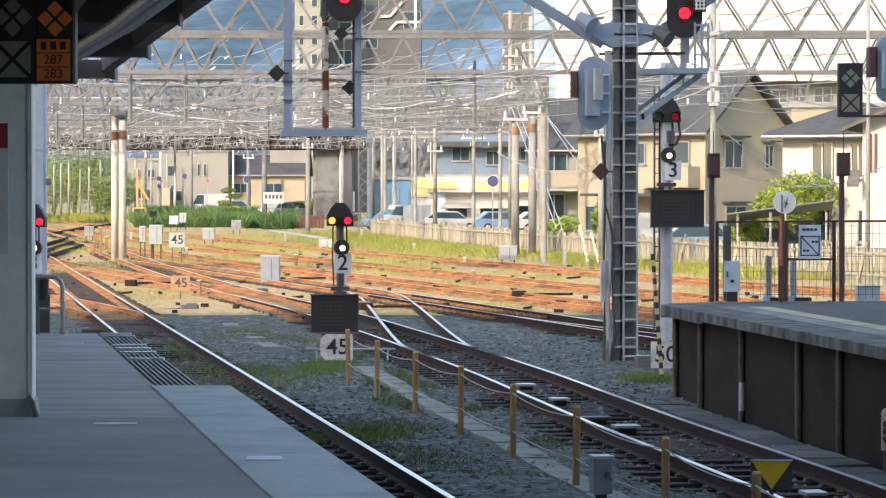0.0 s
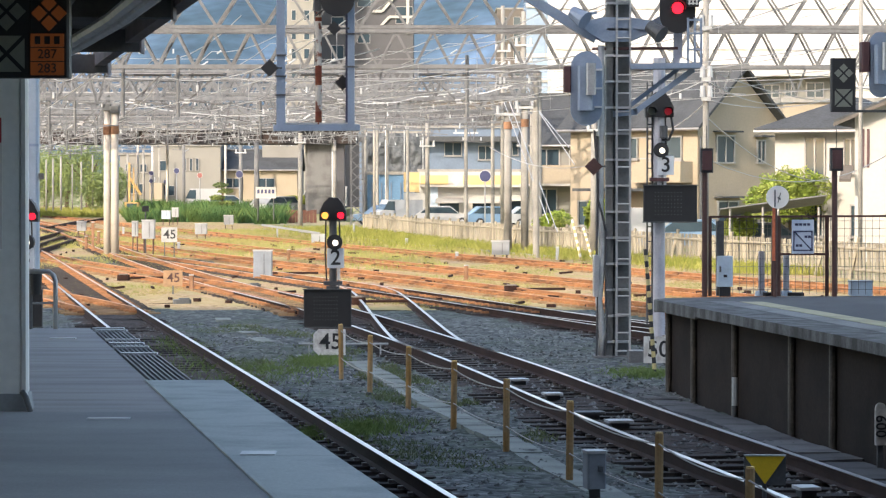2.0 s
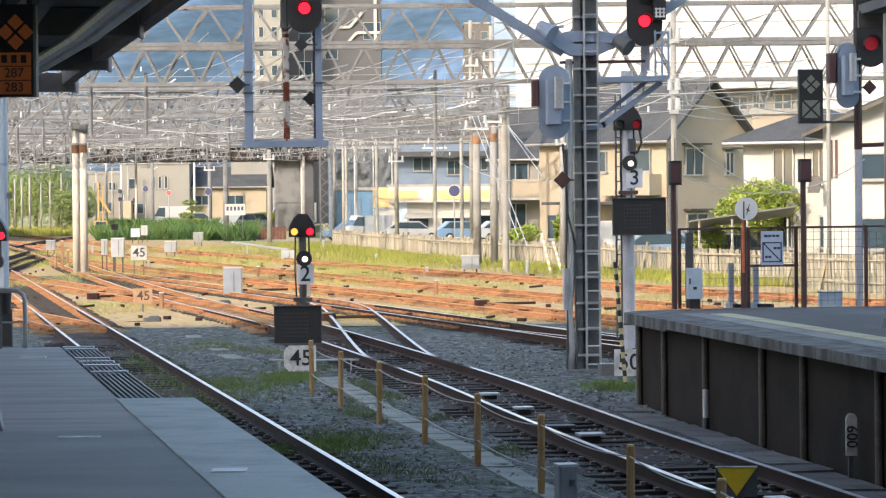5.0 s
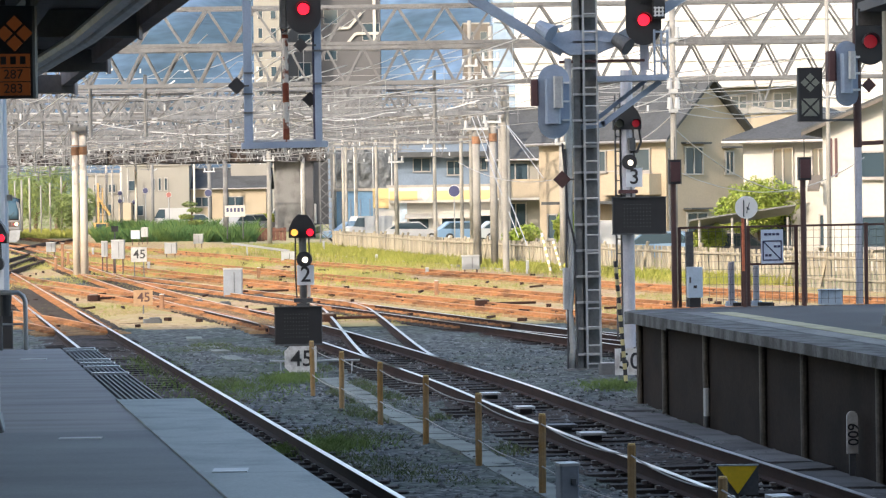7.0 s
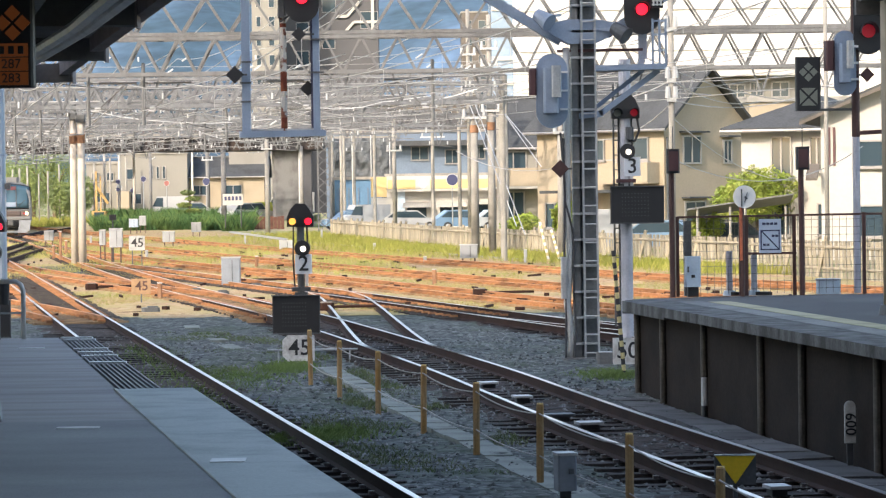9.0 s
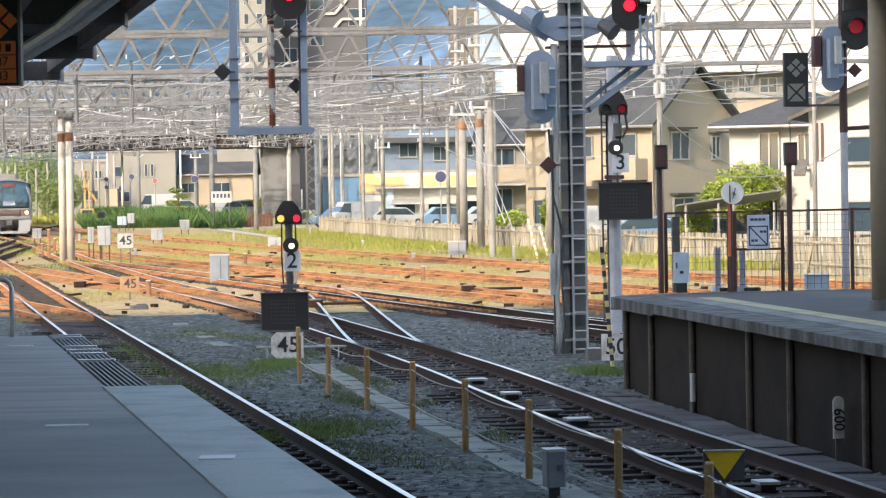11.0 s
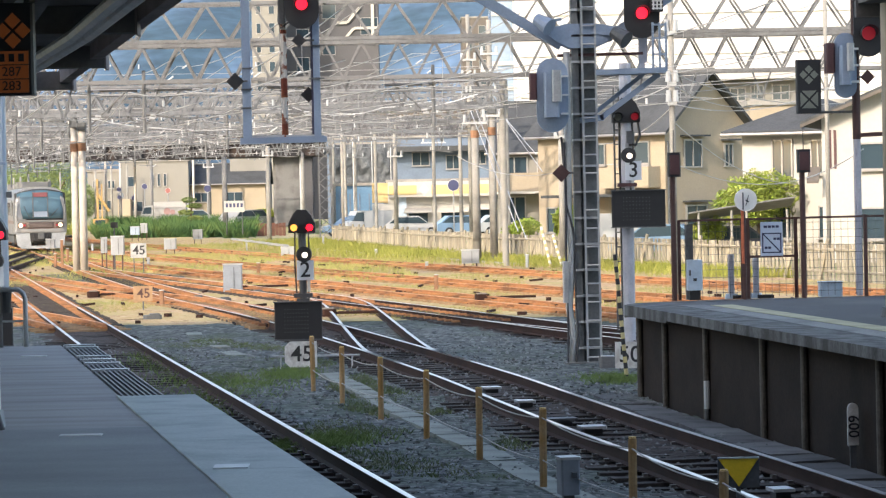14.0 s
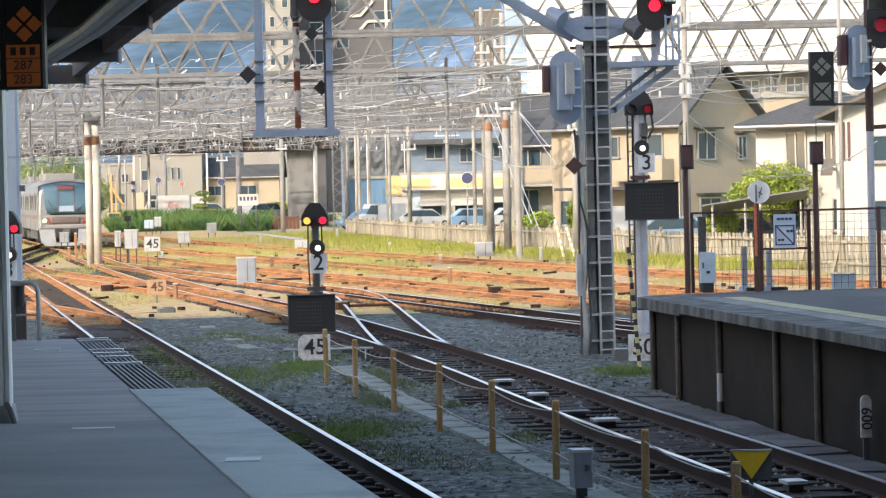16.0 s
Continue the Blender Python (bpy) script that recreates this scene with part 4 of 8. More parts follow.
def signal_mast():
    Z = 51.4
    x = lambda u: (u - 784) * Z / 5578.4
    z = lambda v: 2.65 - (v - 338) * Z / 5578.4
    top = z(-70)
    m = thing("signal_mast", (x(1105), Z, G0), 0, "tall dark steel signal mast with ladder and cable ducts", "mast")
    L = lambda u: x(u) - x(1105)
    up = lambda v: z(v) - G0
    col = part("column", Build().box((L(1102), 0.25, up(-70) / 2 - 0.1), (0.32, 0.06, up(-70) + 0.2)), "mast", m)
    part("flange", Build().box((L(1091), 0.08, up(-70) / 2 - 0.1), (0.11, 0.28, up(-70) + 0.2)), "mast", m)
    part("flange", Build().box((L(1114), 0.08, up(-70) / 2 - 0.1), (0.24, 0.05, up(-70) + 0.2)), "mast", m)
    for v in range(-30, 640, 46):
        part("band", Build().box((L(1105), 0.06, up(v)), (0.37, 0.36, 0.035)), "steel", col)
    part("footing", Build().box((L(1104), 0.1, 0.02), (0.75, 0.75, 0.2), 0, 0.05), "concrete_dark", m)
    ld = part("ladder", Build().bar((L(1103), -0.16, up(640)), (L(1103), -0.16, up(-70)), 0.035, 0.02).bar((L(1126.5), -0.16, up(640)), (L(1126.5), -0.16, up(-70)), 0.035, 0.02), "steel", m, "galvanised ladder")
    for k in range(22):
        part("rung", Build().tube((L(1103), -0.16, up(630 - 32.5 * k)), (L(1126.5), -0.16, up(630 - 32.5 * k)), 0.013, seg=6), "steel_pale", ld)
    part("cable_duct", Build().path([(L(1075), -0.05, 0), (L(1079), -0.06, up(600)), (L(1072), -0.06, up(540)), (L(1076), -0.05, up(500)), (L(1078), -0.05, up(440)), (L(1074), -0.05, up(370)), (L(1076), -0.05, up(240)), (L(1076), 0, up(90))], 0.06, 10), "steel", m, "bulging grey cable duct", smooth=True)
    part("cable", Build().path([(L(1082), -0.1, 0), (L(1087), -0.12, up(590)), (L(1084), -0.1, up(530)), (L(1085), -0.1, up(420)), (L(1070), -0.1, up(360)), (L(1068), -0.1, up(250))], 0.02, 6), "dark_wire", m)
    part("cable", Build().path([(L(1068), -0.1, up(640)), (L(1070), -0.1, up(540)), (L(1068), -0.1, up(470)), (L(1070), -0.1, up(330)), (L(1064), -0.05, up(240))], 0.018, 6), "dark_wire", m)
    part("junction_box", Build().box((L(1067), -0.06, up(497)), (0.1, 0.16, 0.68), 0, 0.02), "steel", m)
    # gusset and knee braces of the signal bridge
    out = [(L(1035), up(50)), (L(1056), up(70)), (L(1082), up(84)), (L(1126), up(84)), (L(1158), up(70)), (L(1176), up(57)), (L(1164), up(47)), (L(1130), up(41)), (L(1075), up(41))]
    part("gusset", Build().plate(out, -0.12, -0.06), "blue_grey", m)
    part("gusset", Build().plate(out, 0.34, 0.4), "blue_grey", m)
    part("knee_brace", Build().bar((L(1068), 0.1, up(78)), (L(905), 0.1, up(-22)), 0.16, 0.16), "blue_grey", m)
    part("knee_brace", Build().bar((L(1150), 0.1, up(66)), (L(1300), 0.1, up(-28)), 0.14, 0.16), "blue_grey", m)
    part("bridge_beam", Build().bar((L(-140), 0.1, up(-52)), (L(1700), 0.1, up(-52)), 0.3, 0.3), "blue_grey", m)
    part("far_leg", Build().box((L(-120), 0.1, up(-52) / 2), (0.3, 0.3, up(-52))), "mast", m)
    part("far_leg", Build().box((L(1690), 0.1, up(-52) / 2), (0.3, 0.3, up(-52))), "mast", m)
    # service platform with railing and struts
    sp = part("service_platform", Build().bar((L(1126), 0, up(128)), (L(1250), 0, up(126)), 0.5, 0.09), "blue_grey", m)
    part("strut", Build().bar((L(1090), 0, up(212)), (L(1140), 0, up(207)), 0.06, 0.1).bar((L(1135), 0, up(208)), (L(1240), 0, up(132)), 0.06, 0.09), "blue_grey", sp)
    part("strut", Build().bar((L(1130), 0.25, up(195)), (L(1215), 0.25, up(130)), 0.05, 0.07), "blue_grey", sp)
    for u in (1228, 1240, 1251):
        part("railing_post", Build().bar((L(u), -0.2, up(128)), (L(u), -0.2, up(42)), 0.035, 0.035), "blue_grey", sp)
    for v in (46, 70, 98):
        part("railing_bar", Build().bar((L(1226), -0.2, up(v)), (L(1252), -0.2, up(v)), 0.03, 0.03), "blue_grey", sp)
    part("cross_bar", Build().bar((L(1060), 0, up(96)), (L(1212), 0, up(95)), 0.05, 0.045), "maroon", m)
    for u, v, t in ((1170, 63, 0.4), (1035, 38, -0.3)):
        lp = part("spot_lamp", Build().tube((L(u) - 0.1, -0.2, up(v) + 0.06), (L(u) + 0.1, -0.34, up(v) - 0.09), 0.1, 0.15, 12), "dark_steel" if u > 1100 else "blue_grey", m)
        part("bracket", Build().bar((L(u), -0.2, up(v)), (L(u) - t, -0.08, up(v) + 0.05), 0.05, 0.05), "blue_grey", lp)
    part("signal_bracket", Build().bar((L(1212), 0.05, up(45)), (L(1212), 0.05, up(112)), 0.14, 0.12).bar((L(1212), 0.05, up(112)), (L(1205), 0.05, up(128)), 0.1, 0.1), "lilac_pole", m)
    red_signal("", Z - 0.15, (1211, 24), 0.58, "black colour-light signal showing red on the mast")
    mi = thing("route_indicator", (x(1236), Z - 0.2, z(8)), 0, "small dark route indicator with pale lattice", "railway signal")
    part("case", Build().box((0, 0, 0.12), (0.2, 0.2, 0.52), 0, 0.02), "black", mi)
    for k in range(3):
        part("lattice_bar", Build().box((-0.06 + 0.06 * k, -0.105, -0.03), (0.025, 0.02, 0.16)), "white_paint", mi)
        part("lattice_bar", Build().box((0, -0.106, -0.09 + 0.06 * k), (0.17, 0.02, 0.02)), "white_paint", mi)
    back_case(1022, 1078, 100, 232, Z - 0.3, "blue-grey rear of a colour-light signal on the mast")
    diamond(1063, 304, 16, Z - 0.3, "dark brown diamond marker hung on the mast", 0.2)


def hanging_frame():
    Z = 51.5
    x = lambda u: (u - 784) * Z / 5578.4
    z = lambda v: 2.65 - (v - 338) * Z / 5578.4
    f = thing("hanging_signal_frame", (x(570), Z, z(236)), 0, "blue-grey steel frame hanging from the signal bridge", "signal frame")
    L = lambda u: x(u) - x(570)
    up = lambda v: z(v) - z(236)
    part("hanger", Build().bar((L(510), 0, up(240)), (L(510), 0, up(-60)), 0.14, 0.14), "blue_grey", f)
    part("hanger", Build().bar((L(634), 0, up(240)), (L(634), 0, up(-60)), 0.11, 0.12), "blue_grey", f)
    part("hanger", Build().bar((L(627), 0.2, up(240)), (L(627), 0.2, up(-60)), 0.06, 0.08), "navy", f)
    part("hanger", Build().bar((L(506), 0.25, up(240)), (L(506), 0.25, up(-60)), 0.06, 0.08), "navy", f)
    part("bottom_bar", Build().bar((L(497), 0, up(236)), (L(650), 0, up(235)), 0.2, 0.1), "blue_grey", f)
    part("bottom_tray", Build().bar((L(503), 0.2, up(228)), (L(642), 0.2, up(228)), 0.3, 0.03), "steel", f)
    part("centre_pole", Build().tube((L(576), 0.1, up(232)), (L(576), 0.1, up(30)), 0.052, seg=12), "white_rusted", f, "rust-streaked red and white pole")
    for a, b in ((40, 47), (126, 160), (207, 226)):
        part("rust_band", Build().tube((L(576), 0.1, up(b)), (L(576), 0.1, up(a)), 0.0535, seg=12), "rust_red", f)
    part("cable_loop", Build().path([(L(571), 0, up(-20)), (L(568), 0, up(26)), (L(572), -0.02, up(38)), (L(580), 0, up(32)), (L(590), 0, up(24)), (L(604), 0, up(22))], 0.016, 6), "dark_wire", f)
    part("cable_box", Build().box((L(574), 0, up(2)), (0.12, 0.14, 0.5), 0, 0.02), "dark_steel", f)
    for u0, u1, v in ((503, 520, 108), (500, 520, 145), (500, 520, 178), (625, 648, 12), (625, 650, 70), (620, 648, 128)):
        part("clamp", Build().bar((L(u0), -0.08, up(v)), (L(u1), -0.08, up(v)), 0.03, 0.03), "dark_steel", f)
    red_signal("", Z - 0.2, (610, -4), 0.56, "black colour-light signal showing red in the hanging frame")
    diamond(604, 60, 13, Z - 0.15, "dark diamond marker in the hanging frame", 0.25)
    diamond(490, 130, 16, Z - 0.15, "dark diamond marker beside the hanging frame", 0.2)
    diamond(619, 156, 14, Z + 0.25, "dark diamond marker behind the hanging frame", 0.12)


M["navy"] = mat("dark_navy_steel", (0.04, 0.04, 0.08), 0.5, vary=0.1, bump=0)
M["white_rusted"] = mat("flaking_white_paint", (0.45, 0.42, 0.38), 0.7, vary=0.12, scale=7, fine=30, second=(0.16, 0.05, 0.025), blend=(0.5, 0.56))
M["rust_red"] = mat("rust_red_band", (0.14, 0.035, 0.02), 0.8, vary=0.2, scale=6, fine=30, second=(0.2, 0.07, 0.03))


def right_post():
    """The signal post and hanging board at the end of the island platform."""
    Z = 44.6
    x = lambda u: (u - 784) * Z / 5578.4
    z = lambda v: 2.65 - (v - 338) * Z / 5578.4
    s = thing("signal_post", (x(1588), Z, 1.1), 0, "slim red-brown and grey signal post on the platform end", "signal post")
    part("pole", Build().tube((0, 0, 0), (0, 0, z(255) - 1.1), 0.055, seg=10), "lilac_pole", s)
    part("upper_pole", Build().tube((0, 0, z(255) - 1.1), (0, 0, z(-60) - 1.1), 0.06, seg=10), "brown_steel", s)
    part("cross_bar", Build().bar((0, 0, z(248) - 1.1), (0.42, 0, z(246) - 1.1), 0.05, 0.06), "brown_steel", s)
    part("side_pole", Build().tube((0.42, 0.05, 0), (0.42, 0.05, z(-60) - 1.1), 0.04, seg=8), "brown_steel", s)
    part("board_arm", Build().bar((0, 0, z(206) - 1.1), (x(1502) - x(1588), 0, z(206) - 1.1), 0.03, 0.035), "dark_steel", s)
    back_case(1550, 1590, 66, 182, Z - 0.25, "blue-grey rear of a signal at the platform end")
    red_signal("", Z - 0.3, (1612, 68), 0.42, "black colour-light signal at the platform end", "red_dim")
    diamond(1609, 145, 13, Z - 0.3, "dark diamond marker on the signal post", -0.12)
    b = thing("stop_indicator", (x(1502), Z - 0.1, z(208)), 0, "dark hanging stop board with unlit diamond and cross lamps", "indicator board", "stop indicators")
    indicator(b, 0.345, 0.76, "led_off")


def indicator(b, w, h, lamp):
    part("case", Build().box((0, 0, h / 2), (w, 0.16, h), 0, 0.015), "black", b)
    r = w * 0.17
    for dx, dz in ((0, 1), (0, -1), (1, 0), (-1, 0)):
        cx, cz = dx * w * 0.22, h * 0.72 + dz * w * 0.22
        part("diamond_lamp", Build().plate([(cx, cz - r), (cx + r, cz), (cx, cz + r), (cx - r, cz)], -0.09, -0.078), lamp, b)
    c, q = h * 0.26, w * 0.36
    g = q * 0.16
    for a in range(4):
        co, si = round(math.cos(a * math.pi / 2)), round(math.sin(a * math.pi / 2))
        tri = [(-q + g, q), (q - g, q), (0, g)]
        out = [(px * co - pz * si, c + px * si + pz * co) for px, pz in tri]
        part("cross_lamp", Build().plate(out[::-1], -0.09, -0.078), lamp, b)


def led_sign():
    Z = 20.0
    x = lambda u: (u - 784) * Z / 5578.4
    z = lambda v: 2.65 - (v - 338) * Z / 5578.4
    b = thing("stop_indicator", (x(26), Z, z(148)), 0, "black hanging stop board with unlit diamond and cross lamps", "indicator board", "stop indicators")
    w = S_(88, Z)
    indicator(b, w, z(-14) - z(148), "led_off")
    for dx in (-0.1, 0.1):
        part("hanger", Build().bar((dx, 0, z(-14) - z(148)), (dx, 0, 4.3 - z(148)), 0.03, 0.03), "dark_steel", b)
    c = thing("formation_indicator", (x(101), Z, z(148)), 0, "black hanging board with orange lamps numbering train formations", "indicator board")
    w, h = S_(70, Z), z(-14) - z(148)
    part("case", Build().box((0, 0, h / 2), (w, 0.16, h), 0, 0.015), "black", c)
    r = w * 0.2
    for dx, dz in ((0, 1), (0, -1), (1, 0), (-1, 0)):
        cx, cz = dx * w * 0.25, h * 0.7 + dz * w * 0.25
        part("diamond_lamp", Build().plate([(cx, cz - r), (cx + r, cz), (cx, cz + r), (cx - r, cz)], -0.09, -0.078), "orange_on", c)
    for i, txt in enumerate(("", "287", "283")):
        v = 82 + 25 * i
        pl = part("number_panel", Build().box((-S_(3, Z), -0.084, z(v) - z(148)), (S_(59, Z), 0.012, S_(23, Z))), "orange_on", c)
        if i:
            lettering(txt, S_(23, Z), "black", pl, (-S_(3, Z), -0.094, z(v) - z(148)), name="lettering", depth=0.002)
        else:
            for k in (-1, 0, 1):
                part("dark_bar", Build().box((-S_(3 - 17 * k, Z), -0.093, z(v) - z(148)), (S_(10, Z), 0.004, S_(14, Z))), "black", pl)
    for dx in (-0.08, 0.08):
        part("hanger", Build().bar((dx, 0, h), (dx, 0, 4.3 - z(148)), 0.03, 0.03), "dark_steel", c)


def S_(p, Z):
    """A span of readings in metres at the depth Z."""
    return p * Z / 5578.4


def columns():
    Z = 21.8
    c = thing("platform_column", (-2.986, Z, 1.1), 0, "cream-painted platform column on a flared concrete foot", "column", "platform columns")
    part("shaft", Build().box((0, 0, 1.6), (0.3, 0.3, 3.2), 0, 0.03), "cream_paint", c)
    part("corner_strip", Build().box((0.147, -0.1, 1.6), (0.03, 0.12, 3.2)), "white_paint", c)
    part("foot", Build().add([(-0.175, -0.175, 0), (0.175, -0.175, 0), (0.175, 0.175, 0), (-0.175, 0.175, 0), (-0.16, -0.16, 0.12), (0.16, -0.16, 0.12), (0.16, 0.16, 0.12), (-0.16, 0.16, 0.12)], [(3, 2, 1, 0), (4, 5, 6, 7), (0, 1, 5, 4), (1, 2, 6, 5), (2, 3, 7, 6), (3, 0, 4, 7)]), "column_foot", c)
    part("drain_pipe", Build().path([(0.14, -0.2, 0.14), (0.17, -0.22, 0.1), (0.2, -0.22, 0.0)], 0.02, 8), "dark_steel", c)
    part("bracket", Build().bar((0.1, 0, 2.6), (0.5, 0, 3.05), 0.08, 0.1), "cream_paint", c)
    n = thing("column_notice", (-3.09, 21.61, 2.216), 0, "white notice with a red heading on the platform column", "notice")
    part("sheet", Build().box((0, 0, S_(116, 21.6)), (S_(57, 21.6), 0.02, S_(232, 21.6))), "white_paint", n)
    part("heading", Build().box((0, -0.004, S_(210, 21.6)), (S_(56, 21.6), 0.02, S_(44, 21.6))), "red", n)
    for k in range(3):
        part("text_bar", Build().box((-0.01, -0.008, S_(150 - 40 * k, 21.6)), (S_(34, 21.6), 0.01, S_(8, 21.6))), "plate_grey", n)
    p = thing("line_mast", (-7.98, 62, G0), 0, "pale blue-grey mast beyond the platform end", "mast")
    part("shaft", Build().box((0, 0, 3.6), (0.36, 0.3, 7.6), 0, 0.04), "pale_blue", p)
    part("band", Build().box((0, 0, 3.684), (0.38, 0.32, 0.05)), "blue_grey", p)
    part("cap_hook", Build().box((0.24, -0.1, 3.072), (0.1, 0.1, 0.12)), "dark_steel", p)
    d = thing("waste_bin", (-4.321, 34.0, 1.1), 0, "black bin fixed to a post at the platform end", "bin")
    part("bin_body", Build().tube((0, 0, 1.474 - 1.1), (0, 0, 1.699 - 1.1), 0.055, 0.07, 12), "black", d)
    part("bin_post", Build().tube((-0.06, 0.05, 0), (-0.06, 0.05, 0.6), 0.02, seg=8), "dark_steel", d)
    h = thing("handrail", (-4.12, 34.1, 1.1), 0, "pale bent-pipe handrail at the platform end", "handrail")
    part("pipe", Build().path([(0, 0, 0), (0, 0, 0.52), (-0.02, 0, 0.58), (-0.07, 0, 0.62), (-0.5, 0, 0.63)], 0.026, 10), "steel_pale", h, smooth=True)
    part("lower_pipe", Build().tube((0, 0, 0.28), (-0.5, 0, 0.28), 0.012, seg=6), "steel", h)
    # the island platform's canopy and column
    c2 = thing("platform_column", (5.78, 37.1, 1.1), 0, "beige round canopy column on the island platform", "column", "platform columns")
    part("shaft", Build().tube((0, 0, 0.1), (0, 0, 3.7), 0.13, seg=20), "beige_wall", c2, smooth=True)
    part("foot", Build().tube((0, 0, 0), (0, 0, 0.12), 0.19, 0.17, 20), "dark_steel", c2)
    cn = thing("island_canopy", (0, 0, 0), 0, "dark steel canopy over the island platform", "canopy", "", "structure")
    part("roof_sheet", Build().prism([(6.6, 8), (11.5, 8), (8.6, 38.2), (5.52, 38.2)], 4.85, 4.97), "ceiling", cn)
    for y in (38.1, 34, 30, 26):
        part("rafter", Build().bar((5.5 + (38.1 - y) * 0.036, y, 4.79), (9, y, 4.79), 0.14, 0.2), "ceiling", cn)


M["column_foot"] = mat("grey_column_foot", (0.3, 0.32, 0.33), 0.8, vary=0.1, scale=5, fine=40)
M["pale_blue"] = mat("pale_blue_mast_paint", (0.32, 0.38, 0.45), 0.5, vary=0.06, bump=0)


def rope_fence():
    pts = [(-1.394, 46.299, 0.6), (-0.898, 42.831, 0.6), (-0.35, 39.846, 0.6), (0.204, 36.653, 0.6), (0.737, 33.147, 0.6), (1.26, 29.781, 0.6), (1.836, 25.991, 0.6), (2.262, 22.781, 0.6)]
    pts.append((2 * pts[-1][0] - pts[-2][0], 2 * pts[-1][1] - pts[-2][1], 0.6))
    f = thing("rope_fence", (0, 0, 0), 0, "low fence of faded yellow posts with two slack ropes", "fence")
    for i, (x, y, z) in enumerate(pts):
        pb = Build().tube((0, 0, -0.35), (0, 0, z), 0.036, seg=10).tube((0, 0, z), (0, 0, z + 0.012), 0.036, 0.026, 10)
        ob = part("post", pb, "yellow_post", f, at=(x, y, 0))
        ob.rotation_euler = (random.uniform(-0.02, 0.02), random.uniform(-0.02, 0.02), 0)
        part("cap", Build().tube((0, 0, z + 0.003), (0, 0, z + 0.018), 0.031, seg=10), "yellow_top", ob)
    for h, sag in ((0.52, 0.05), (0.12, 0.04)):
        for a, b in zip(pts, pts[1:]):
            line = []
            for k in range(9):
                t = k / 8
                line.append((a[0] + (b[0] - a[0]) * t, a[1] + (b[1] - a[1]) * t - 0.05, h - sag * 4 * t * (1 - t)))
            part("rope", Build().path(line, 0.007, 5), "rope", f)


M["yellow_top"] = mat("bright_post_cap", (0.62, 0.42, 0.14), 0.7, vary=0.1, bump=0)


def troughs():
    me = Build().box((0, 0, 0), (0.32, 0.95, 0.12), 0, 0.02).mesh("trough_lid", M["trough"])
    for lab, line in (("concrete cable trough with lids along the rope fence", [(2.3, 23), (1.62, 28.0), (1.2, 31.1), (0.73, 34.9), (-0.03, 40.2), (-1.3, 50.5)]), ("old concrete cable trough sunk in the ballast", [(-2.4, 52.8), (-3.3, 58.5), (-4.9, 69.0)])):
        t = thing("cable_trough", (0, 0, 0), 0, lab, "cable trough")
        for x, y, a in along(line, 0.96):
            if y > 52 and random.random() < 0.3:
                continue
            ob = new("trough_lid", me)
            ob.parent, ob.location, ob.rotation_euler = t, (x, y, (-0.2 + random.uniform(-0.012, 0.012) if y < 51 else -0.235 + random.uniform(-0.03, 0.03))), (random.uniform(-0.02, 0.02), random.uniform(-0.03, 0.03), a - math.pi / 2 + random.uniform(-0.02, 0.02) * (1 if y < 51 else 4))


M["trough"] = mat("mossy_trough_concrete", (0.2, 0.215, 0.19), 0.9, vary=0.15, scale=2, fine=40, per_object=0.07)


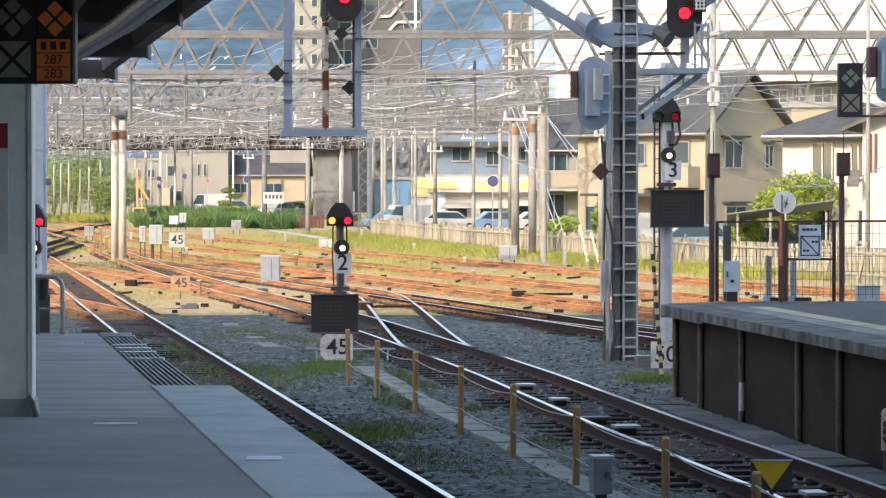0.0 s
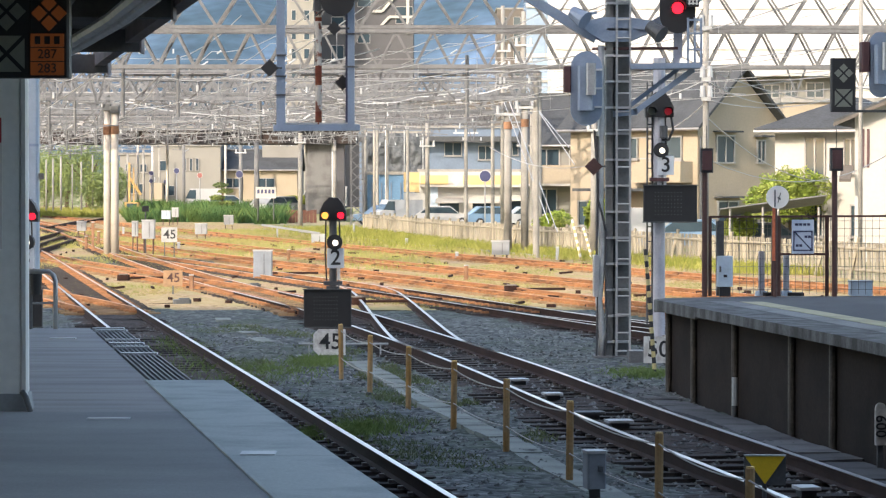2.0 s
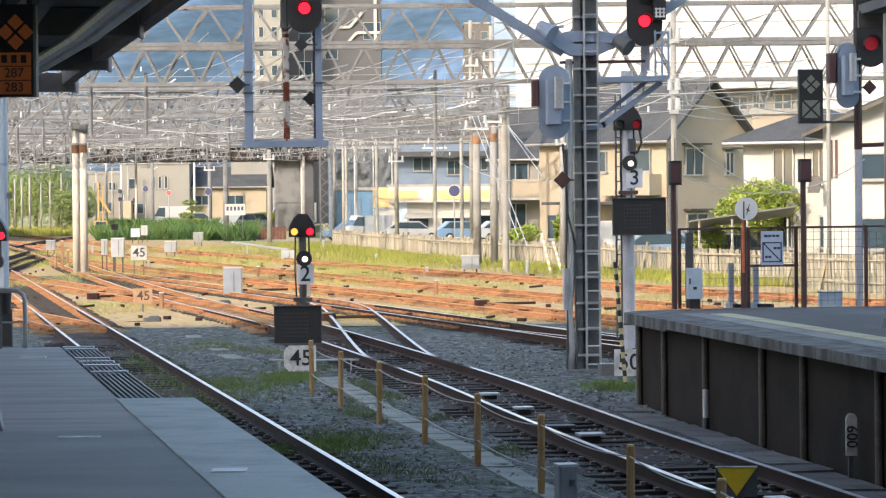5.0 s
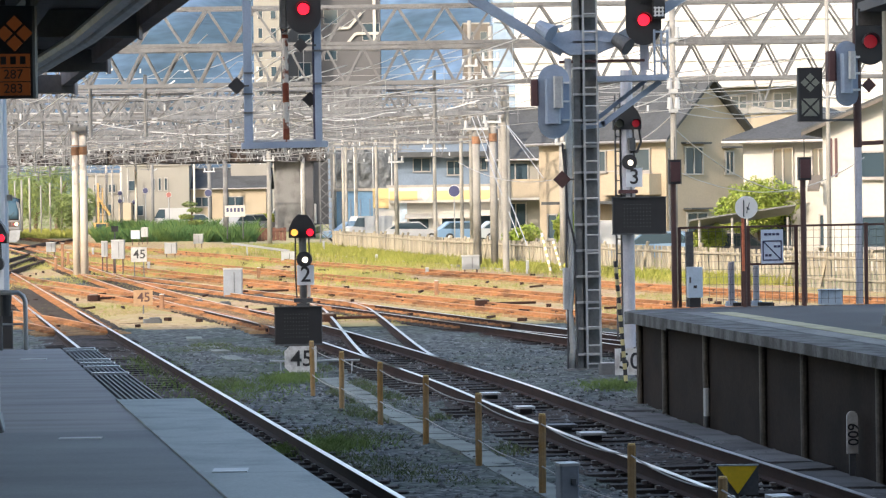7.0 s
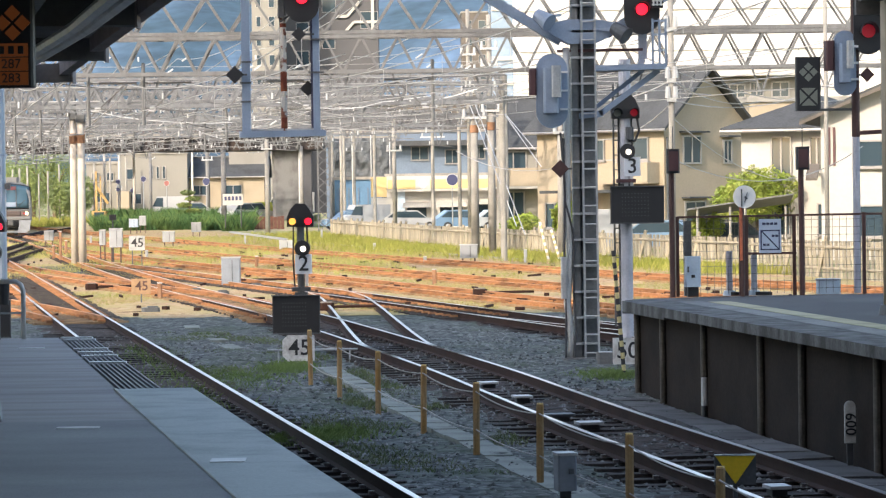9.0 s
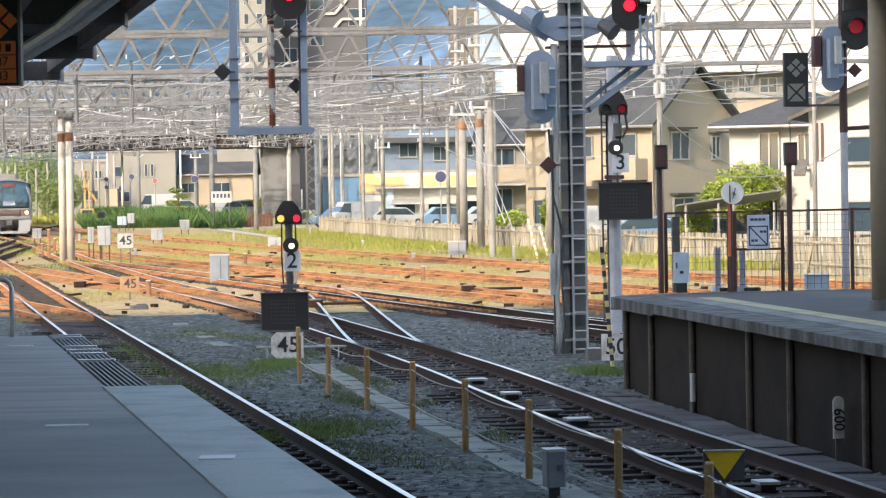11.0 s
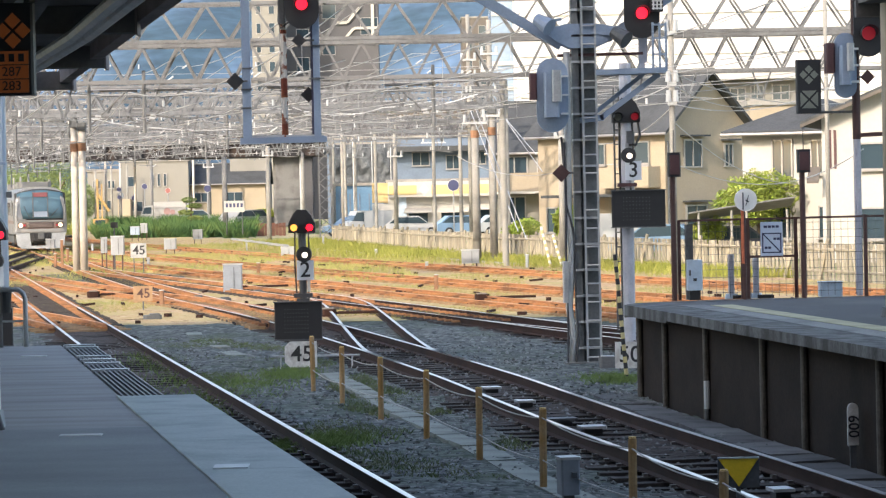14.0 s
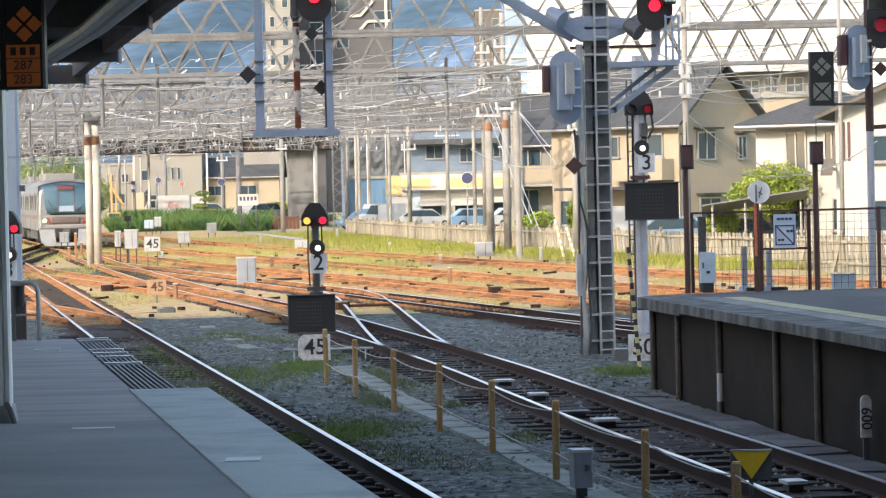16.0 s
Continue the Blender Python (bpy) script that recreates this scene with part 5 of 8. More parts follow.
def trackside_boxes():
    s = thing("trackside_box", (1.415, 28.2, -0.28), 0, "grey trackside relay box beside the rope fence", "relay box")
    part("body", Build().box((0, 0, 0.38), (0.17, 0.2, 0.32), 0.2, 0.015), "cabinet_blue", s)
    part("lid", Build().box((0, 0, 0.55), (0.19, 0.22, 0.025), 0.2, 0.01), "steel", s)
    part("stand", Build().box((0, 0, 0.12), (0.1, 0.1, 0.24)), "dark_steel", s)
    part("lock", Build().box((0.05, -0.11, 0.4), (0.04, 0.03, 0.05), 0.2), "dark_steel", s)
    t = thing("triangle_sign", (2.671, 25.6, -0.28), 0, "yellow downward triangle on a dark square plate", "railway sign")
    w = S_(37, 25.6)
    part("plate", Build().box((0, 0.01, 0.337 + 0.28), (2 * w, 0.02, S_(54, 25.6))), "dark_steel", t)
    zt = 0.452 + 0.28
    part("triangle", Build().plate([(-w * 0.97, zt), (0, zt - S_(50, 25.6)), (w * 0.97, zt)], -0.012, -0.002), "yellow", t)
    part("frame_edge", Build().box((0, -0.004, zt + 0.006), (2 * w, 0.03, 0.012)), "steel", t)
    part("leg", Build().tube((0, 0.03, 0), (0, 0.03, zt - 0.1), 0.02, seg=8), "dark_steel", t)
    # balises and plates between the rails
    for u, v, w_, col in ((930, 678, 0.26, "steel_pale"), (990, 703, 0.24, "steel_pale"), (1050, 736, 0.42, "dark_steel"), (1108, 751, 0.3, "steel_pale"), (1440, 868, 0.2, "steel_pale"), (880, 628, 0.2, "dark_steel")):
        yy = 5578.4 * 2.71 / (v - 338)
        b = thing("track_transponder", ((u - 784) * yy / 5578.4, yy, -0.17), 0, "flat transponder plate between the rails", "transponder", "track transponders")
        part("plate", Build().box((0, 0, 0.085), (w_, 0.3, 0.03), 0.15, 0.01), col, b)
        part("bracket", Build().box((0, 0, 0.035), (w_ * 0.7, 0.2, 0.07), 0.15), "dark_steel", b)
    # small cabinets in the yard: x, foot, width, height, depth offset
    for u0, u1, v0, v1, Z, mt, lab in ((462, 495, 454, 506, 94, "cabinet_blue", "blue-grey relay cabinet in the sunlit yard"), (265, 288, 400, 432, 124, "case_white", "white signal case on two thin legs"), (247, 258, 402, 428, 128, "case_white", "narrow white case in the yard"), (359, 380, 406, 424, 165, "case_white", "small white track case"), (410, 427, 391, 407, 200, "case_white", "small white track case"), (884, 915, 437, 460, 118, "case_white", "white case on a stand in the grass"), (150, 166, 402, 418, 160, "case_white", "small white track case"), (565, 590, 425, 450, 150, "box_grey", "grey case standing in grass"), (300, 316, 383, 397, 220, "pale_blue", "pale blue case among weeds"), (318, 330, 378, 394, 225, "case_white", "small white case among weeds")):
        zb = qZZ(v1, v1, Z)
        s = thing("trackside_cabinet", (qXX(u0, u1, Z), Z, -0.3), 0, lab, "relay cabinet", "trackside cabinets")
        w, h = S_(u1 - u0, Z), S_(v1 - v0, Z)
        part("body", Build().box((0, 0, zb + 0.3 + h / 2), (w, w * 0.7, h), 0, 0.02), mt, s)
        part("door_seam", Build().box((0.08 * w, -w * 0.35 - 0.003, zb + 0.3 + h / 2), (0.02, 0.012, h * 0.85)), "dark_steel", s)
        part("lid", Build().box((0, 0, zb + 0.3 + h + 0.02), (w * 1.06, w * 0.76, 0.04)), "steel", s)
        if zb > 0:
            for dx in (-0.35, 0.35):
                part("leg", Build().tube((dx * w, 0, 0), (dx * w, 0, zb + 0.3), 0.03, seg=6), "brown_steel", s)
        else:
            part("plinth", Build().box((0, 0, (zb + 0.3) / 2), (w * 1.1, w * 0.8, max(0.05, zb + 0.3))), "concrete", s)
    # point machines and stakes near the shade's edge
    for x, y in ((-5.821, 88), (-5.996, 74.5), (-4.995, 86), (-4.354, 92), ):
        s = thing("point_machine", (x, y, G0), 0.2, "rusty point machine beside the switch rails", "point machine", "point machines")
        part("case", Build().box((0, 0, 0.12), (0.42, 0.3, 0.16), 0, 0.05), "dark_steel", s)
        part("cover", Build().box((0.05, 0, 0.21), (0.24, 0.22, 0.05), 0, 0.03), "dark_steel", s)
        part("throw_rod", Build().tube((-1.0, 0.05, 0.07), (-0.15, 0.05, 0.09), 0.03, seg=6), "rail_side", s)


M["dull_lid"] = mat("dusty_steel_lid", (0.17, 0.15, 0.13), 0.6, 0.1, vary=0.15, scale=6, fine=40)
M["cabinet_blue"] = mat("blue_grey_cabinet_paint", (0.2, 0.225, 0.26), 0.5, vary=0.08, scale=3, fine=25, bump=0.03)
M["dull_red"] = mat("faded_red_sign", (0.28, 0.1, 0.085), 0.6, vary=0.1, bump=0)
M["case_white"] = mat("sun_bleached_white_case", (0.27, 0.28, 0.29), 0.5, vary=0.06, scale=3, fine=20, bump=0)


def kilometre_marker():
    """The white 600 tablet at the foot of the island platform, and a grey one."""
    y = 31.3
    s = thing("distance_marker", (EDGE_B(y) + 0.1, y, -0.2), 0.0, "pale tablet with the sideways figure 600", "marker")
    part("tablet", Build().plate([(-0.055, 0.27), (0.055, 0.27), (0.055, 0.64), (0.045, 0.67), (0.02, 0.69), (-0.02, 0.69), (-0.045, 0.67), (-0.055, 0.64)], -0.02, 0.02), "plate_worn", s)
    lettering("600", 0.15, "black", s, (0, -0.025, 0.46), 90, 0, name="lettering").rotation_euler = (radians(90), radians(90), 0)
    part("stake", Build().box((0, 0.02, 0.12), (0.06, 0.04, 0.3)), "dark_steel", s)
    y = 38.1
    s = thing("grey_marker", (EDGE_B(y) + 0.1, y, -0.2), 0, "narrow grey cable box on the platform wall", "cable box")
    part("body", Build().box((0, 0, 0.36), (0.07, 0.06, 0.34), 0, 0.02), "box_grey", s)
    part("pipe", Build().tube((0, 0.02, 0), (0, 0.02, 0.2), 0.025, seg=8), "dark_steel", s)


def platform_fence():
    Z = 44.2
    x = lambda u: (u - 784) * Z / 5578.4
    z = lambda v: 2.65 - (v - 338) * Z / 5578.4
    f = thing("mesh_fence", (x(1275), Z, 1.1), 0, "dark red-brown steel fence with wire mesh at the platform end", "fence")
    L = lambda u: x(u) - x(1275)
    up = lambda v: max(0.0, z(v) - 1.1)
    for u, v, w in ((1269, 392, 0.045), (1381, 392, 0.05), (1391, 392, 0.05), (1476, 392, 0.05), (1600, 388, 0.05), (1690, 388, 0.05)):
        part("post", Build().box((L(u), 0, up(v) / 2), (w, w, up(v))), "brown_steel", f)
    part("rail", Build().bar((L(1269), 0, up(393)), (L(1690), 0, up(391)), 0.035, 0.03), "brown_steel", f)
    part("rail", Build().bar((L(1378), 0, up(459)), (L(1480), 0, up(459)), 0.035, 0.035), "brown_steel", f)
    wires = Build()
    for k in range(34):
        u = 1272 + k * 12.4
        wires.tube((L(u), 0.02, 0.03), (L(u), 0.02, up(394)), 0.004, seg=4)
    for k in range(10):
        v = 400 + 13.5 * k
        wires.tube((L(1270), 0.02, up(v)), (L(1690), 0.02, up(v)), 0.004, seg=4)
    tagged(part("wire_mesh", wires, "dark_steel", f), kind="stuff")
    for u, top, b0, b1 in ((1258, 275, 272, 315), (1487, 275, 271, 312)):
        p = thing("box_post", (x(u), Z - 0.15, 1.1), 0, "red-brown post carrying a dark lamp box", "post", "box posts")
        part("post", Build().tube((0, 0, 0), (0, 0, up(b1) + 0.05), 0.04, seg=10), "brown_steel", p)
        part("lamp_box", Build().box((S_(3, Z), 0, (up(b0) + up(b1)) / 2), (S_(22, Z), 0.2, up(b0) - up(b1)), 0, 0.02), "black", p)
        part("box_back", Build().box((S_(3, Z), -0.11, (up(b0) + up(b1)) / 2), (S_(17, Z), 0.02, (up(b0) - up(b1)) * 0.8)), "maroon", p)
        part("aerial", Build().tube((S_(3, Z), 0, up(b0)), (S_(3, Z), 0, up(b0 - 40)), 0.008, seg=5), "dark_steel", p)
    n = thing("notice_board", (x(1432.5), Z - 0.06, z(458)), 0, "pale blue no-entry notice wired to the mesh fence", "notice")
    w, h = S_(39, Z), S_(60, Z)
    part("panel", Build().box((0, 0, h / 2), (w, 0.02, h)), "plate_blue", n)
    fr = S_(2.2, Z)
    bx, bz, bw, bh = 0, h * 0.38, w * 0.82, h * 0.56
    part("frame_line", Build().box((0, -0.012, bz + bh / 2), (bw, 0.008, fr)).box((0, -0.012, bz - bh / 2), (bw, 0.008, fr)).box((-bw / 2, -0.012, bz), (fr, 0.008, bh + fr)).box((bw / 2, -0.012, bz), (fr, 0.008, bh + fr)), "sign_blue", n)
    part("diagonal", Build().bar((-bw / 2, -0.013, bz + bh / 2), (bw / 2, -0.013, bz - bh / 2), 0.008, fr), "sign_blue", n)
    for a, b, c_ in ((-0.28, h * 0.86, 0.16), (-0.1, h * 0.86, 0.14), (0.08, h * 0.86, 0.14), (0.26, h * 0.86, 0.14), (0.14, h * 0.5, 0.13), (0.3, h * 0.5, 0.13), (-0.26, h * 0.24, 0.13), (-0.1, h * 0.24, 0.13)):
        part("text_bar", Build().box((a * w, -0.012, b), (c_ * w, 0.006, h * 0.07)), "sign_blue", n)
    m = thing("round_mirror_sign", (x(1380), Z - 0.3, 1.1), 0, "round white disc sign on a red-striped pole", "sign")
    part("pole", Build().tube((0, 0, 0), (0, 0, up(378)), 0.03, seg=10), "brown_steel", m)
    part("pole_band", Build().tube((S_(-2, Z), -0.02, up(470)), (S_(-2, Z), -0.02, up(372)), 0.022, seg=8), "red_orange", m)
    part("disc", Build().plate(disc(32, S_(20, Z), S_(4, Z), up(358)), -0.06, -0.03), "disc_white", m)
    part("hook", Build().bar((S_(4, Z), -0.066, up(368)), (S_(9, Z), -0.066, up(350)), 0.01, 0.02).bar((S_(4, Z), -0.066, up(358)), (S_(9, Z), -0.066, up(362)), 0.01, 0.02).tube((S_(-1, Z), -0.066, up(375)), (S_(-1, Z), -0.066, up(345)), 0.01, seg=5), "dark_steel", m)
    e = thing("equipment_box", (x(1294), Z - 0.1, 1.1), 0, "pale blue equipment box on a dark stand", "equipment box")
    part("body", Build().box((0, 0, (up(462) + up(516)) / 2), (S_(27, Z), 0.2, up(462) - up(516)), 0, 0.015), "box_blue", e)
    part("stand", Build().box((0, 0, up(516) / 2), (S_(19, Z), 0.16, up(516))), "black", e)
    part("lock", Build().box((0, -0.105, up(497)), (0.05, 0.02, 0.04)), "black", e)
    part("hinge", Build().box((-0.07, -0.105, up(485)), (0.025, 0.02, 0.08)), "dark_steel", e)
    part("back_post", Build().box((S_(-5, Z), 0.3, up(400) / 2), (S_(14, Z), 0.1, up(400)), 0, 0.01), "concrete_dark", e)
    for u, v in ((1363, 455), (1407, 462)):
        b = thing("bollard", (x(u), Z + 0.2, 1.1), 0, "pale grey steel bollard with a wide foot", "bollard", "bollards")
        part("pillar", Build().tube((0, 0, 0), (0, 0, up(v)), 0.045, seg=12), "lilac_pole", b)
        part("foot", Build().tube((0, 0, 0), (0, 0, 0.07), 0.1, 0.08, 12), "box_blue", b)
        part("ballast_bag", Build().box((0.12, -0.05, 0.025), (0.22, 0.16, 0.05), 0, 0.03), "black", b)
    b = thing("blue_bin", (x(1541), Z + 0.3, 1.1), 0, "pale blue plastic crate behind the fence", "crate")
    part("tub", Build().box((0, 0, 0.1), (S_(40, Z), 0.3, 0.2), 0, 0.03), "box_blue", b)
    part("rim", Build().box((0, 0, 0.205), (S_(42, Z), 0.33, 0.02), 0, 0.03), "pale_blue", b)
    k = thing("concrete_block", (3.18, 50.0, -0.3), 0.1, "small weathered concrete block in the ballast", "block")
    part("block_body", Build().box((0, 0, 0.16), (0.26, 0.24, 0.34), 0, 0.03), "concrete_dark", k)
    part("cover_plate", Build().box((0, 0, 0.335), (0.2, 0.18, 0.015)), "steel", k)
    s = thing("striped_pole", (3.227, 47.5, -0.3), 0, "leaning black and yellow striped guard pole", "guard pole")
    p0, p1 = Vector((3.312 - 3.227, 0, 0)), Vector((3.159 - 3.227, 0, 1.696 + 0.3))
    for k in range(22):
        part("stripe", Build().tube(p0.lerp(p1, k / 22), p0.lerp(p1, (k + 1) / 22), 0.032, seg=10), "black" if k % 2 else "pale_yellow", s)


M["disc_white"] = mat("glossy_white_disc", (0.85, 0.83, 0.8), 0.4, vary=0.03, bump=0)
M["plate_blue"] = mat("pale_blue_notice", (0.55, 0.63, 0.75), 0.5, vary=0.04, bump=0)
M["box_blue"] = mat("pale_blue_box_paint", (0.42, 0.52, 0.62), 0.5, vary=0.08, scale=4, fine=30, bump=0)
M["red_orange"] = mat("faded_red_stripe", (0.55, 0.14, 0.06), 0.6, vary=0.15, scale=8, fine=20, bump=0)
M["pale_yellow"] = mat("dirty_yellow_stripe", (0.5, 0.42, 0.2), 0.7, vary=0.15, scale=6, fine=30, bump=0)


# ---- overhead line ----
GANTRY_Y = [104, 140, 176, 206, 236, 272, 318, 370]


def overhead():
    lines = [LINE_A, LINE_B, LINE_C, LINE_D, LINE_E, LINE_F, LINE_L]
    ys = [60] + GANTRY_Y
    for ln in lines:
        w = thing("overhead_wire", (0, 0, 0), 0, "thin contact wire and messenger with droppers above a track", "overhead wire", "overhead wires")
        cb, mb, db = Build(), Build(), Build()
        low, high = [], []
        for a, b in zip(ys, ys[1:]):
            xa, xb = x_on(ln, a), x_on(ln, b)
            if xa is None or xb is None:
                continue
            for k in range(9):
                t = k / 8
                p = (xa + (xb - xa) * t, a + (b - a) * t, 6.25 - 0.7 * 4 * t * (1 - t))
                if k or not high:
                    high.append(p)
                    low.append((p[0], p[1], 5.25))
                if 0 < k < 8:
                    db.tube(p, (p[0], p[1], 5.25), 0.007, seg=3)
        if len(high) < 2:
            continue
        cb.path(low, 0.012, 4)
        mb.path(high, 0.013, 4)
        part("contact_wire", cb, "wire", w)
        part("messenger_wire", mb, "wire", w)
        tagged(part("dropper_wire", db, "wire", w), kind="stuff")
    for gy in GANTRY_Y:
        for ln in lines:
            x = x_on(ln, gy)
            if x is None:
                continue
            c = thing("cantilever", (x, gy, 0), 0, "galvanised drop arm with porcelain insulators under a gantry", "cantilever arm", "cantilever arms")
            sd = 1 if (int(x * 7) % 2) else -1
            part("drop_tube", Build().tube((sd * 1.3, 0, 6.95), (sd * 1.3, 0, 4.9), 0.06, seg=8), "lattice", c)
            part("arm", Build().tube((sd * 1.3, 0, 6.3), (-sd * 0.3, 0, 6.3), 0.035, seg=6).tube((sd * 1.3, 0, 5.5), (-sd * 0.3, 0, 5.3), 0.028, seg=6).tube((sd * 1.3, 0, 5.15), (sd * 0.1, 0, 6.25), 0.03, seg=6), "lattice", c)
            for p in ((sd * 1.05, 0, 6.3), (sd * 1.0, 0, 5.47), (sd * 1.05, 0, 5.38)):
                part("insulator", Build().tube((p[0] - 0.1, 0, p[2]), (p[0] + 0.1, 0, p[2]), 0.042, seg=8), "insulator", c)
    # feeders over the beams, and cross wires
    fw = thing("feeder_wires", (0, 0, 0), 0, "bundle of feeder and cross-span wires over the yard", "overhead wire")
    rnd = random.Random(4)
    for k in range(16):
        x0 = -22 + 2.6 * k
        for a, b in zip(GANTRY_Y, GANTRY_Y[1:]):
            sh = -0.17 * (a - 104), -0.17 * (b - 104)
            b_ = Build()
            pts = [(x0 + sh[0] + (sh[1] - sh[0]) * t / 6, a + (b - a) * t / 6, 8.25 + 0.35 * (k % 3) - 0.5 * 4 * t / 6 * (1 - t / 6)) for t in range(7)]
            part("feeder", b_.path(pts, 0.016, 4), "wire", fw)
    for k in range(48):
        y = 107 + k * 5.2
        x0, x1 = -26 - 0.2 * (y - 104), 18 - 0.22 * (y - 104)
        z = rnd.uniform(5.9, 8.2)
        pts = [(x0 + (x1 - x0) * t / 8, y + rnd.uniform(-1, 1) * 0.3, z + 0.45 * (t / 4 - 1) ** 2) for t in range(9)]
        part("cross_wire", Build().path(pts, 0.012, 4), "dark_wire" if k % 4 == 0 else "wire", fw)
    # short pull-off wires slanting between the beams
    for k in range(46):
        y = rnd.uniform(106, 240)
        x = rnd.uniform(-24, 17) - 0.2 * (y - 104)
        z = rnd.uniform(5.4, 8.0)
        dx, dy, dz = rnd.choice((-1, 1)) * rnd.uniform(3, 9), rnd.uniform(-12, 12), rnd.uniform(-0.5, 0.9)
        pts = [(x + dx * t / 6, y + dy * t / 6, z + dz * t / 6 - 0.35 * 4 * t / 6 * (1 - t / 6)) for t in range(7)]
        part("pull_off_wire", Build().path(pts, rnd.choice((0.014, 0.018, 0.024)), 4), rnd.choice(("wire", "wire", "porcelain", "dark_wire")), fw)
    ins = Build()
    for k in range(140):
        y = rnd.choice(GANTRY_Y[1:6]) + rnd.uniform(-0.6, 0.6)
        x = rnd.uniform(-26, 18) - 0.2 * (y - 104)
        z = rnd.choice((6.6, 6.4, 8.05, 7.95, 6.2, 5.6, 7.2, 8.5))
        ins.tube((x, y, z), (x + 0.3 * rnd.choice((0, 1)), y, z + 0.2), 0.04, seg=6)
    tagged(part("insulator_string", ins, "porcelain", fw), kind="stuff")
    # slack cables from the houses' side to the mast
    sc = thing("service_cables", (0, 0, 0), 0, "slack service cables strung between the roadside poles", "cable")
    for p0, p1, s in (((7.712, 90, 5.683), (11.401, 100, 5.303), 0.3), ((7.712, 90, 5.118), (13.351, 95, 5.852), 0.5), ((7.712, 90, 3.424), (16.09, 110, 3.951), 0.9), ((5.211, 92, 5.256), (7.712, 90, 5.683), 0.25), ((5.552, 95, 4.149), (7.712, 90, 5.038), 0.4), ((4.948, 100, 5.751), (15.459, 110, 6.949), 0.4), ((2.065, 120, 4.113), (5.541, 110, 3.399), 0.4), ((6.55, 90, 6.57), (14.054, 100, 5.303), 0.5), ((7.712, 90, 4.634), (14.972, 120, 2.822), 0.5)):
        pts = [tuple(a + (b - a) * t / 10 for a, b in zip(p0[:2], p1[:2])) + (p0[2] + (p1[2] - p0[2]) * t / 10 - s * 4 * t / 10 * (1 - t / 10),) for t in range(11)]
        part("cable", Build().path(pts, 0.017, 4), "wire", sc)
    gw = thing("guy_wires", (0, 0, 0), 0, "taut pole stays with yellow striped guards", "guy wire")
    for a, b in (((2.82, 130, 6.099), (4.324, 120, 1.209)), ((3.053, 130, 6.099), (4.646, 120, 0.886)), ((3.985, 130, 6.099), (5.38, 122, 3.481)), ((3.822, 130, 6.285), (5.161, 122, 4.137))):
        part("stay", Build().tube(a, b, 0.02, seg=5), "insulator", gw)
    for a, b in (((5.119, 118, 1.381), (5.457, 118, -0.142)), ((5.542, 118, 1.085), (5.88, 118, -0.142))):
        a, b = Vector(a), Vector(b)
        for k in range(12):
            part("stay_guard", Build().tube(a.lerp(b, k / 12), a.lerp(b, (k + 1) / 12), 0.05, seg=8), "pale_yellow" if k % 2 else "white_paint", gw)


def pole(u, v_top, v_foot, r, mt, label, arms=(), cap=None, Z=None):
    Z = Z or 5578.4 * 2.9 / (v_foot - 338)
    top = qZZ(v_top, v_top, Z)
    p = thing("line_pole", (qXX(u, u, Z), Z, -0.3), 0, label, "pole", "line poles")
    R = S_(r, Z)
    part("shaft", Build().tube((0, 0, 0), (0, 0, top + 0.3), R, R * 0.85, 14), mt, p, smooth=True)
    for v, w in arms:
        part("cross_arm", Build().bar((-S_(w, Z), -R, qZZ(v, v, Z) + 0.3), (S_(w, Z), -R, qZZ(v, v, Z) + 0.3), 0.1, 0.1), "steel", p)
        for s in (-0.8, 0.8):
            part("insulator", Build().tube((s * S_(w, Z), -R, qZZ(v, v, Z) + 0.35), (s * S_(w, Z), -R, qZZ(v, v, Z) + 0.65), 0.08, 0.06, 8), "insulator", p)
    if cap:
        part("end_cap", Build().box((0, 0, top + 0.32), (R * 2.3, R * 2.3, 0.3), 0, 0.03), "dark_steel", p)
        part("rust_collar", Build().tube((0, 0, top + 0.3 - S_(cap[1], Z)), (0, 0, top + 0.3 - S_(cap[0], Z)), R * 1.04, R * 1.04, 14), "rust_orange", p)
    return p


M["rust_orange"] = mat("orange_rust_stain", (0.25, 0.135, 0.08), 0.8, vary=0.15, scale=3, fine=20, bump=0)
M["pale_pole"] = mat("sun_bleached_concrete_pole", (0.46, 0.42, 0.37), 0.85, vary=0.1, scale=1.5, fine=20)


